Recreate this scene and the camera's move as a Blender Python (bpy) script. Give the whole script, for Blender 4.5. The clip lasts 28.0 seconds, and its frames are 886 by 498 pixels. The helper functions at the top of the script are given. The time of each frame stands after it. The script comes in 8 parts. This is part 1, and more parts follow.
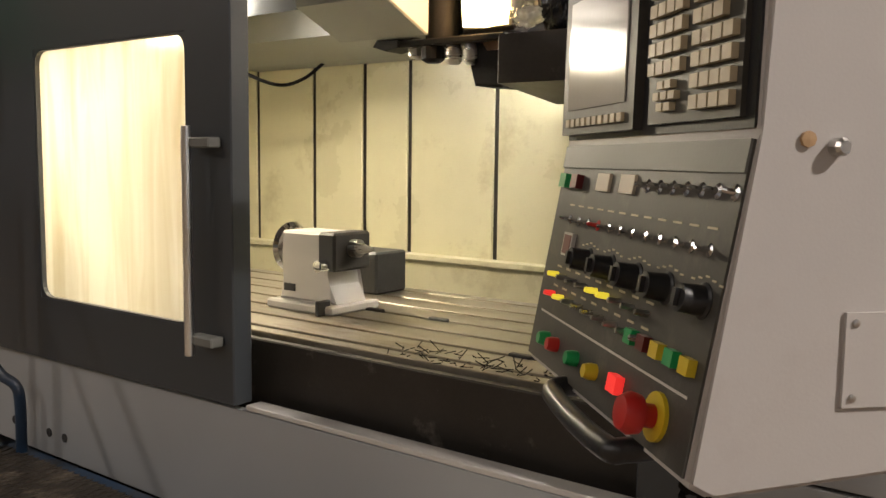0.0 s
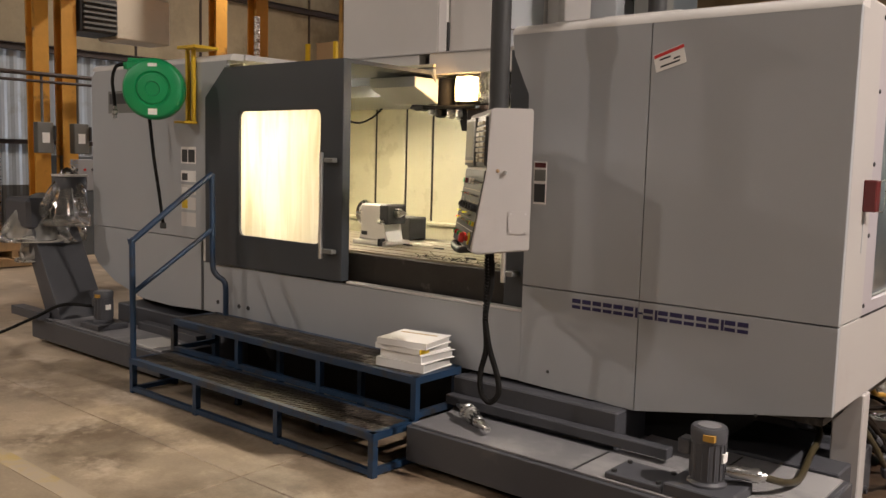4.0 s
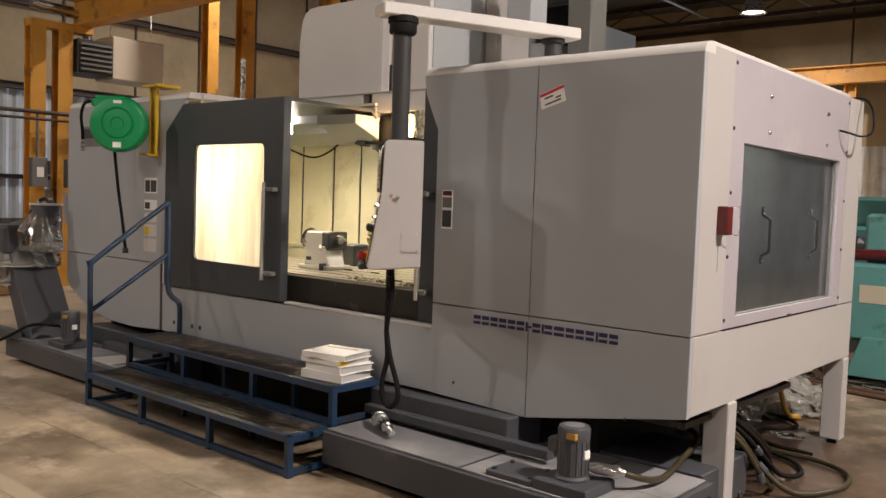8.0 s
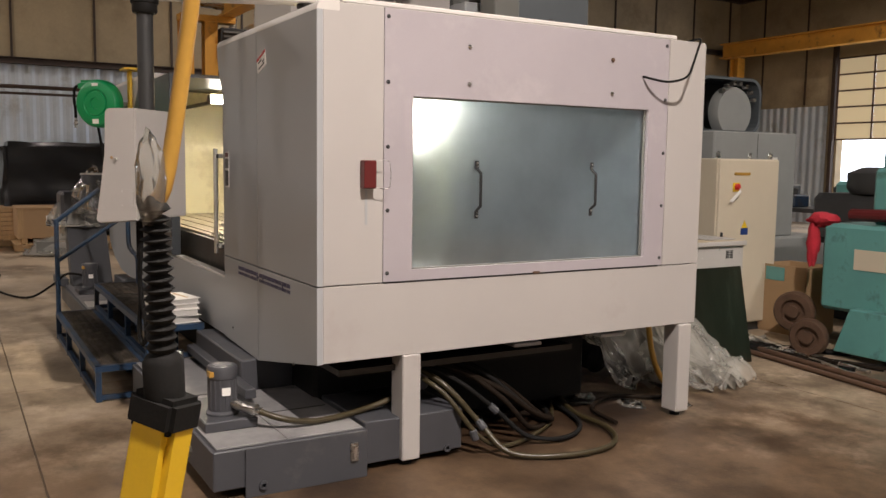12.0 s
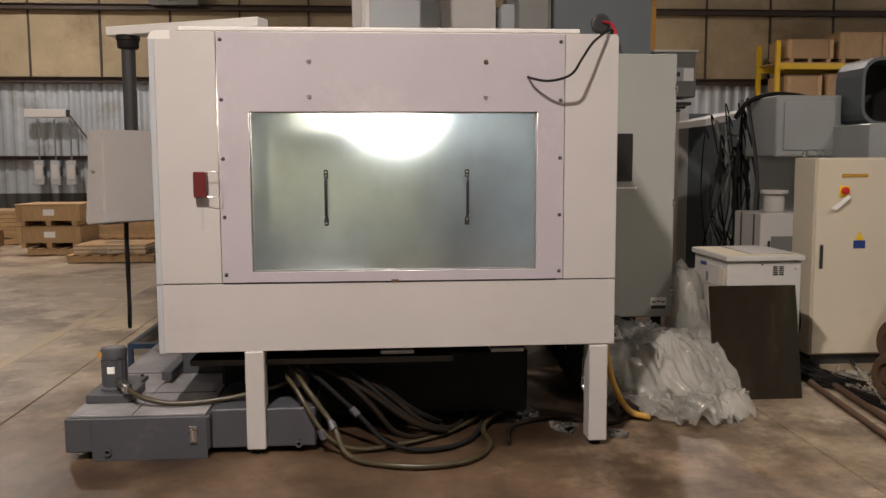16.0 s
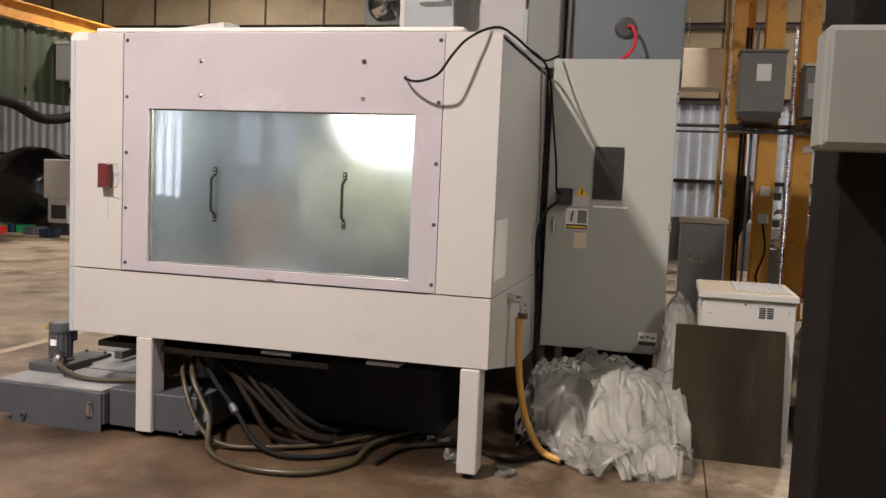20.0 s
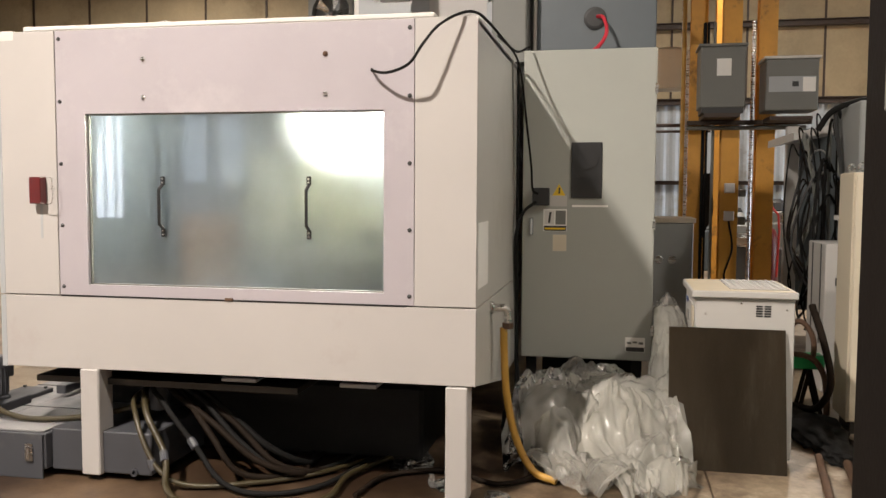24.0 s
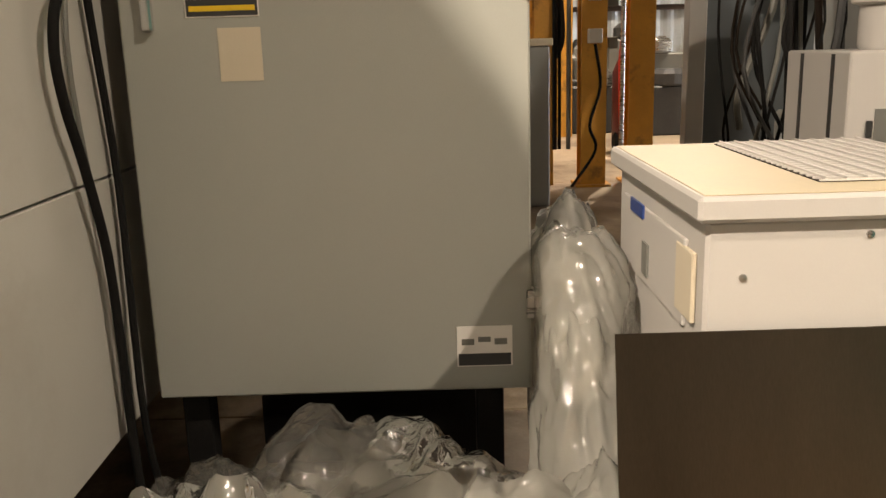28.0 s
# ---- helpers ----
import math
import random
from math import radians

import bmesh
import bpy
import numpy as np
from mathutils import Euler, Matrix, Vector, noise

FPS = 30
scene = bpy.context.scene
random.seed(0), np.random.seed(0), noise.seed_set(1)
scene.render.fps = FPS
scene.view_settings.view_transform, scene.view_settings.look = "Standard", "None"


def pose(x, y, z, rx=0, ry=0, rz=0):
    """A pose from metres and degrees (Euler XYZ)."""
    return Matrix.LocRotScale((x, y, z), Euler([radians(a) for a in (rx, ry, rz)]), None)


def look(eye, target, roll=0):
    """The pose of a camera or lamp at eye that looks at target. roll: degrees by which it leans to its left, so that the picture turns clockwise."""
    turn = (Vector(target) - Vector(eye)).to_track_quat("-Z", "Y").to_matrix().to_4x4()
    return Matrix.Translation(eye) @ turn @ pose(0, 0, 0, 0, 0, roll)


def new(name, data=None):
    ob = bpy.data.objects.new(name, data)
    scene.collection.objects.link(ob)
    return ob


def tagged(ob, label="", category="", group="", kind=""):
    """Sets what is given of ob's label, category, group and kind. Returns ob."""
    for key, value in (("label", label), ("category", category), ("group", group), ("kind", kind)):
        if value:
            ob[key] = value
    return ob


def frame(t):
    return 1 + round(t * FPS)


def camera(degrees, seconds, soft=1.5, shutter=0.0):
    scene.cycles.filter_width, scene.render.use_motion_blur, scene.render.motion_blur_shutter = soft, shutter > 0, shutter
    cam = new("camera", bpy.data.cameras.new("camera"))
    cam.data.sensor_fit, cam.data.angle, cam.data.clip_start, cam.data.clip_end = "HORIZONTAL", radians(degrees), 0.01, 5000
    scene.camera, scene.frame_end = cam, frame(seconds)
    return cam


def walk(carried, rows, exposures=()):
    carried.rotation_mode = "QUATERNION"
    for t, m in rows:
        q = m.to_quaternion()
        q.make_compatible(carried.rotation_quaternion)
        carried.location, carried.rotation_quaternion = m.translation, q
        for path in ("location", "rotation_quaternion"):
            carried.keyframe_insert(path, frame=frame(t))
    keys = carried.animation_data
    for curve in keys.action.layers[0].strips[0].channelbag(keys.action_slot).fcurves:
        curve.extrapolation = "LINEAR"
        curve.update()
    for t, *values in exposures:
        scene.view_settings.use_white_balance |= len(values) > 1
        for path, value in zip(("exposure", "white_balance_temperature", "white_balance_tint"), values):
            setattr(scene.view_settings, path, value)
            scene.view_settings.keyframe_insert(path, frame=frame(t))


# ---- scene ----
cam = camera(54.5, 28.0)
PATH = [
    (0, (-0.053, -0.039, 1.472), (-1.237, 1.56, 1.269), 0.7),
    (0.5, (0.191, -0.323, 1.513), (-1.039, 1.242, 1.315), 1.1),
    (1, (0.419, -0.676, 1.524), (-0.82, 0.882, 1.337), 1.2),
    (1.5, (0.685, -0.928, 1.509), (-0.583, 0.607, 1.321), 1.5),
    (2, (0.946, -1.199, 1.462), (-0.353, 0.304, 1.231), 1.5),
    (2.5, (1.223, -1.454, 1.493), (-0.129, -0.011, 1.196), 0.3),
    (3, (1.497, -1.635, 1.504), (0.161, -0.17, 1.24), 0.2),
    (3.5, (1.674, -1.857, 1.517), (0.384, -0.348, 1.276), -0.3),
    (4, (1.857, -2.063, 1.54), (0.584, -0.535, 1.332), 1.5),
    (4.5, (2.002, -2.314, 1.557), (0.779, -0.74, 1.393), 1.9),
    (6.5, (2.123, -2.618, 1.556), (0.926, -1.026, 1.38), 0.0),
    (7, (2.159, -2.545, 1.516), (0.937, -0.97, 1.363), -0.5),
    (7.5, (2.343, -2.29, 1.485), (1.068, -0.755, 1.35), 0.3),
    (8, (2.527, -2.042, 1.481), (1.225, -0.528, 1.369), 2.0),
    (8.5, (2.713, -1.812, 1.496), (1.368, -0.333, 1.447), 2.6),
    (9, (3.078, -1.546, 1.519), (1.611, -0.187, 1.444), 1.9),
    (9.5, (3.324, -1.273, 1.494), (1.792, 0.006, 1.367), 0.1),
    (10, (3.626, -1.039, 1.494), (2.059, 0.193, 1.327), -0.9),
    (10.5, (3.944, -0.794, 1.49), (2.325, 0.359, 1.273), -0.2),
    (11, (4.153, -0.523, 1.481), (2.502, 0.587, 1.275), 0.2),
    (11.5, (4.42, -0.262, 1.475), (2.727, 0.788, 1.293), -0.3),
    (12, (4.573, 0.063, 1.492), (2.849, 1.058, 1.293), 0.8),
    (12.5, (4.737, 0.4, 1.493), (2.968, 1.309, 1.282), 0.0),
    (14.5, (5.21, 1.696, 1.552), (3.277, 2.168, 1.343), 0.7),
    (15, (5.243, 2.026, 1.553), (3.291, 2.417, 1.361), 0.8),
    (15.5, (5.35, 2.341, 1.543), (3.378, 2.623, 1.366), -0.4),
    (16, (5.419, 2.663, 1.549), (3.435, 2.809, 1.346), -0.2),
    (16.5, (5.413, 2.998, 1.525), (3.421, 3.086, 1.376), -0.1),
    (17, (5.441, 3.319, 1.541), (3.446, 3.317, 1.393), 0.3),
    (17.5, (5.393, 3.583, 1.497), (3.402, 3.458, 1.36), 0.5),
    (18, (5.318, 3.794, 1.5), (3.335, 3.566, 1.386), 0.1),
    (18.5, (5.298, 4.06, 1.489), (3.322, 3.776, 1.375), 0.7),
    (19, (5.173, 4.326, 1.476), (3.215, 3.942, 1.342), 1.1),
    (19.5, (5.055, 4.542, 1.486), (3.111, 4.089, 1.362), 1.4),
    (20, (5.017, 4.745, 1.497), (3.089, 4.238, 1.333), 2.4),
    (20.5, (5.017, 4.759, 1.503), (3.096, 4.239, 1.313), 1.5),
    (21, (5.025, 4.744, 1.507), (3.099, 4.225, 1.355), 0.7),
    (21.5, (5.035, 4.74, 1.504), (3.106, 4.223, 1.394), 0.9),
    (23.5, (4.924, 4.597, 1.481), (2.982, 4.127, 1.4), 0.1),
    (24, (4.679, 4.528, 1.437), (2.723, 4.133, 1.305), 0.3),
    (24.5, (4.324, 4.494, 1.424), (2.354, 4.18, 1.269), 0.6),
    (25, (3.912, 4.404, 1.422), (1.929, 4.246, 1.215), -0.7),
    (25.5, (3.477, 4.39, 1.381), (1.488, 4.351, 1.172), -0.7),
    (26, (2.992, 4.4, 1.324), (1.002, 4.362, 1.136), -0.1),
    (26.5, (2.507, 4.437, 1.297), (0.519, 4.447, 1.083), -0.3),
    (26.8, (2.222, 4.487, 1.263), (0.242, 4.529, 1.004), -1.0),
    (27, (2.032, 4.521, 1.24), (0.058, 4.55, 0.917), -1.5),
    (27.5, (1.589, 4.536, 1.17), (-0.373, 4.56, 0.782), -1.2),
    (28, (1.146, 4.567, 1.14), (-0.801, 4.567, 0.68), -1.7),
]
EXPOSURES = [(0, -0.4, 6350, 16), (1, -0.52, 6350, 16), (2, -0.56, 6350, 15), (4, -0.2, 6400, 18), (7, -0.12, 6380, 18), (9, -0.12, 6350, 18), (12, -0.27, 6400, 18), (16, -0.5, 6380, 18), (18, -0.45, 6350, 17), (20, 0.0, 6230, 18),
             (22, 0.1, 6300, 16), (24, 0.18, 6420, 14), (25, 0.0, 6600, 14), (26, 0.0, 6850, 14), (27, 0.34, 7050, 14), (28, 0.70, 7350, 15)]
walk(cam, [(t, look(eye, target, roll)) for t, eye, target, roll in PATH], EXPOSURES)

# ------------------------------------------------------------------ world and lights
world = bpy.data.worlds.new("world")
scene.world = world
world.use_nodes = True
world.node_tree.nodes["Background"].inputs[0].default_value = (0.62, 0.72, 0.85, 1)
world.node_tree.nodes["Background"].inputs[1].default_value = 1.0


def lamp(name, kind, place, energy, color, size=0.5, target=None, spread=180, size_y=None):
    data = bpy.data.lights.new(name, kind)
    data.energy, data.color = energy, color
    if kind == "AREA":
        data.shape, data.size, data.spread = "DISK", size, radians(spread)
        if size_y:
            data.shape, data.size_y = "RECTANGLE", size_y
    else:
        data.shadow_soft_size = size
    ob = new(name, data)
    ob.matrix_world = look(place, target or (place[0], place[1] + 0.001, place[2] - 1))
    return ob


WARM = (1.0, 0.92, 0.80)
# one bay is in view; unseen others are placed to suit shadows and brightness
HIGH_BAYS = [(-3.7, -5.6, 6.3, 190), (5.2, 1.3, 6.3, 1050), (-4.9, 16.7, 5.9, 260), (-10.0, -4.3, 6.3, 390),
             (3.6, 9.2, 6.3, 310), (2.0, -8.2, 6.3, 210), (-8.6, 7.2, 6.3, 330), (10.0, 6.0, 6.3, 90)]
for bx, by, bz, power in HIGH_BAYS:
    lamp("high_bay_light", "AREA", (bx, by, bz - 0.13), power, WARM, 0.28)
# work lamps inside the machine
lamp("work_light", "AREA", (-1.70, 2.36, 2.0), 5, (1.0, 0.58, 0.22), 0.14, (-2.5, 1.85, 1.7))
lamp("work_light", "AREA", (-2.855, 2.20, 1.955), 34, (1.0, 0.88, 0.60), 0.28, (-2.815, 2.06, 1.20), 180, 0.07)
# unseen lamp, placed where the glare in the end window points
lamp("work_light", "AREA", (-1.315, 2.78, 1.9), 85, (1.0, 0.93, 0.70), 0.34, (-0.315, 2.78, 1.78), 180, 0.13)
# daylight through the raised loading door
lamp("door_daylight", "AREA", (-6.2, 20.2, 1.6), 260, (0.75, 0.86, 1.0), 6.0, (-6.2, 10, 1.0), 180, 3.0)


# ------------------------------------------------------------------ materials
def rgb(c):
    return (c[0], c[1], c[2], 1.0)


def mat(name, col, rough=0.5, metal=0.0, var=0.12, scale=3.0, bump=0.0, bscale=120.0, stain=None, stain_scale=1.2, stain_at=0.58,
        spec=0.5, pool=None, oil_shade_pool=None, stain2=None, stain2_scale=6.0, stain2_at=0.6, rvar=0.12, stretch=(1, 1, 1), per_object=0.0, alpha=1.0, coat=0.0):
    m = bpy.data.materials.new(name)
    m.use_nodes = True
    nt = m.node_tree
    n, l = nt.nodes, nt.links
    p = n["Principled BSDF"]
    tc = n.new("ShaderNodeTexCoord")
    mp = n.new("ShaderNodeMapping")
    mp.inputs["Scale"].default_value = stretch
    l.new(tc.outputs["Object"], mp.inputs[0])
    n1 = n.new("ShaderNodeTexNoise")
    n1.inputs["Scale"].default_value, n1.inputs["Detail"].default_value, n1.inputs["Roughness"].default_value = scale, 6, 0.62
    l.new(mp.outputs[0], n1.inputs["Vector"])
    ramp = n.new("ShaderNodeMapRange")
    ramp.inputs[1].default_value, ramp.inputs[2].default_value = 0.25, 0.75
    ramp.inputs[3].default_value, ramp.inputs[4].default_value = 1 - var, 1 + var
    l.new(n1.outputs["Fac"], ramp.inputs[0])
    n2 = n.new("ShaderNodeTexNoise")
    n2.inputs["Scale"].default_value, n2.inputs["Detail"].default_value = bscale, 4
    l.new(mp.outputs[0], n2.inputs["Vector"])
    fine = n.new("ShaderNodeMapRange")
    fine.inputs[3].default_value, fine.inputs[4].default_value = 1 - var * 0.5, 1 + var * 0.5
    l.new(n2.outputs["Fac"], fine.inputs[0])
    mul = n.new("ShaderNodeMath")
    mul.operation = "MULTIPLY"
    l.new(ramp.outputs[0], mul.inputs[0])
    l.new(fine.outputs[0], mul.inputs[1])
    last = mul
    if per_object:
        info = n.new("ShaderNodeObjectInfo")
        pr = n.new("ShaderNodeMapRange")
        pr.inputs[3].default_value, pr.inputs[4].default_value = 1 - per_object, 1 + per_object
        l.new(info.outputs["Random"], pr.inputs[0])
        last = n.new("ShaderNodeMath")
        last.operation = "MULTIPLY"
        l.new(mul.outputs[0], last.inputs[0])
        l.new(pr.outputs[0], last.inputs[1])
    tint = n.new("ShaderNodeVectorMath")
    tint.operation = "SCALE"
    tint.inputs[0].default_value = col[:3]
    l.new(last.outputs[0], tint.inputs["Scale"])
    out = tint.outputs[0]
    if stain:
        n3 = n.new("ShaderNodeTexNoise")
        n3.inputs["Scale"].default_value, n3.inputs["Detail"].default_value, n3.inputs["Roughness"].default_value = stain_scale, 8, 0.68
        l.new(mp.outputs[0], n3.inputs["Vector"])
        sr = n.new("ShaderNodeMapRange")
        sr.inputs[1].default_value, sr.inputs[2].default_value = stain_at - 0.06, stain_at + 0.10
        l.new(n3.outputs["Fac"], sr.inputs[0])
        mx = n.new("ShaderNodeMix")
        mx.data_type = "RGBA"
        l.new(sr.outputs[0], mx.inputs["Factor"])
        l.new(out, mx.inputs["A"])
        mx.inputs["B"].default_value = rgb(stain)
        out = mx.outputs["Result"]
    if stain2:
        n4 = n.new("ShaderNodeTexNoise")
        n4.inputs["Scale"].default_value, n4.inputs["Detail"].default_value, n4.inputs["Roughness"].default_value = stain2_scale, 9, 0.72
        l.new(mp.outputs[0], n4.inputs["Vector"])
        s4 = n.new("ShaderNodeMapRange")
        s4.inputs[1].default_value, s4.inputs[2].default_value = stain2_at - 0.04, stain2_at + 0.10
        l.new(n4.outputs["Fac"], s4.inputs[0])
        m4 = n.new("ShaderNodeMix")
        m4.data_type = "RGBA"
        l.new(s4.outputs[0], m4.inputs["Factor"])
        l.new(out, m4.inputs["A"])
        m4.inputs["B"].default_value = rgb(stain2)
        out = m4.outputs["Result"]
    for spot in [q for q in (pool, oil_shade_pool) if q]:
        # oil soaked into the ground round a place, and painted shade, with an uneven rim
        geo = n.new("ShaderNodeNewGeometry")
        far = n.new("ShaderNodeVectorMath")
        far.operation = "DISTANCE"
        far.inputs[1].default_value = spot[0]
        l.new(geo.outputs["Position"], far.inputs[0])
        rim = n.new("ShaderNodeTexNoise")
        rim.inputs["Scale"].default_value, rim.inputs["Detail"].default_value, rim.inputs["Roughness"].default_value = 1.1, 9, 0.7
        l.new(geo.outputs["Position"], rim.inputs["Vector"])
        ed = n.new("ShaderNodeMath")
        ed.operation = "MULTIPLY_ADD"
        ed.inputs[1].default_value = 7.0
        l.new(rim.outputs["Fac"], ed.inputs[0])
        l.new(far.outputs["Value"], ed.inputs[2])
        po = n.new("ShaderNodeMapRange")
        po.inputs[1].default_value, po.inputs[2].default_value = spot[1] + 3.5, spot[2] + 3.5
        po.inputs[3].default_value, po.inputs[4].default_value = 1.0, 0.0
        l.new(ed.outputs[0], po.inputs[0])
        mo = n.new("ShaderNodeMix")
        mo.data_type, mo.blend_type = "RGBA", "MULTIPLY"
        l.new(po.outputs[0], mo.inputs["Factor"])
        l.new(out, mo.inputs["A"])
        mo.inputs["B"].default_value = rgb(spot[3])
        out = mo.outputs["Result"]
    l.new(out, p.inputs["Base Color"])
    rr = n.new("ShaderNodeMapRange")
    rr.inputs[3].default_value, rr.inputs[4].default_value = max(0.02, rough - rvar), min(1, rough + rvar)
    l.new(n1.outputs["Fac"], rr.inputs[0])
    l.new(rr.outputs[0], p.inputs["Roughness"])
    p.inputs["Metallic"].default_value = metal
    p.inputs["Specular IOR Level"].default_value = spec
    p.inputs["Alpha"].default_value = alpha
    p.inputs["Coat Weight"].default_value = coat
    if bump:
        b = n.new("ShaderNodeBump")
        b.inputs["Strength"].default_value, b.inputs["Distance"].default_value = bump, 0.004
        l.new(n2.outputs["Fac"], b.inputs["Height"])
        l.new(b.outputs[0], p.inputs["Normal"])
    return m


def glow(name, col, strength):
    m = bpy.data.materials.new(name)
    m.use_nodes = True
    p = m.node_tree.nodes["Principled BSDF"]
    p.inputs["Base Color"].default_value = rgb(col)
    p.inputs["Emission Color"].default_value = rgb(col)
    p.inputs["Emission Strength"].default_value = strength
    return m


def film_plastic(name, col, clear, rough):
    """Thin milky polythene: partly clear, partly scattering on both sides, with a weak sheen."""
    m = bpy.data.materials.new(name)
    m.use_nodes = True
    n, l = m.node_tree.nodes, m.node_tree.links
    n.remove(n["Principled BSDF"])
    out = n["Material Output"]
    tc = n.new("ShaderNodeTexCoord")
    nz = n.new("ShaderNodeTexNoise")
    nz.inputs["Scale"].default_value, nz.inputs["Detail"].default_value, nz.inputs["Distortion"].default_value = 4, 3, 0.4
    l.new(tc.outputs["Object"], nz.inputs["Vector"])
    warp = n.new("ShaderNodeTexNoise")
    warp.inputs["Scale"].default_value, warp.inputs["Detail"].default_value = 5, 3
    l.new(tc.outputs["Object"], warp.inputs["Vector"])
    off = n.new("ShaderNodeVectorMath")
    off.operation = "MULTIPLY_ADD"
    off.inputs[1].default_value = (0.22, 0.22, 0.22)
    l.new(warp.outputs["Color"], off.inputs[0])
    l.new(tc.outputs["Object"], off.inputs[2])
    # creases: small flat facets over longer pulled wrinkles
    facet = n.new("ShaderNodeTexVoronoi")
    facet.inputs["Scale"].default_value = 9
    l.new(off.outputs[0], facet.inputs["Vector"])
    pull = n.new("ShaderNodeMapping")
    pull.inputs["Rotation"].default_value, pull.inputs["Scale"].default_value = (0.4, 0.7, 0.3), (1.0, 1.0, 0.22)
    l.new(off.outputs[0], pull.inputs[0])
    fine = n.new("ShaderNodeTexNoise")
    fine.inputs["Scale"].default_value, fine.inputs["Detail"].default_value, fine.inputs["Distortion"].default_value = 22, 2, 1.2
    l.new(pull.outputs[0], fine.inputs["Vector"])
    both = n.new("ShaderNodeMath")
    both.operation = "MULTIPLY_ADD"
    both.inputs[1].default_value = 0.35
    l.new(fine.outputs["Fac"], both.inputs[0])
    l.new(facet.outputs["Distance"], both.inputs[2])
    b = n.new("ShaderNodeBump")
    b.inputs["Strength"].default_value, b.inputs["Distance"].default_value = 0.6, 0.045
    l.new(both.outputs[0], b.inputs["Height"])
    clearb = n.new("ShaderNodeBsdfTransparent")
    clearb.inputs[0].default_value = (0.96, 0.95, 0.92, 1)
    dif = n.new("ShaderNodeBsdfDiffuse")
    dif.inputs["Color"].default_value = rgb(col)
    trl = n.new("ShaderNodeBsdfTranslucent")
    trl.inputs["Color"].default_value = rgb(col)
    body = n.new("ShaderNodeMixShader")
    body.inputs[0].default_value = 0.5
    l.new(dif.outputs[0], body.inputs[1])
    l.new(trl.outputs[0], body.inputs[2])
    r = n.new("ShaderNodeMapRange")
    r.inputs[1].default_value, r.inputs[2].default_value = 0.3, 0.7
    r.inputs[3].default_value, r.inputs[4].default_value = min(1, 1 - clear + 0.07), max(0, 1 - clear - 0.07)
    l.new(nz.outputs["Fac"], r.inputs[0])
    mix = n.new("ShaderNodeMixShader")
    l.new(r.outputs[0], mix.inputs[0])
    l.new(clearb.outputs[0], mix.inputs[1])
    l.new(body.outputs[0], mix.inputs[2])
    gl = n.new("ShaderNodeBsdfGlossy")
    gl.inputs["Roughness"].default_value = rough
    l.new(b.outputs[0], gl.inputs["Normal"])
    fr = n.new("ShaderNodeFresnel")
    fr.inputs["IOR"].default_value = 1.65
    mix2 = n.new("ShaderNodeMixShader")
    l.new(fr.outputs[0], mix2.inputs[0])
    l.new(mix.outputs[0], mix2.inputs[1])
    l.new(gl.outputs[0], mix2.inputs[2])
    l.new(mix2.outputs[0], out.inputs[0])
    return m


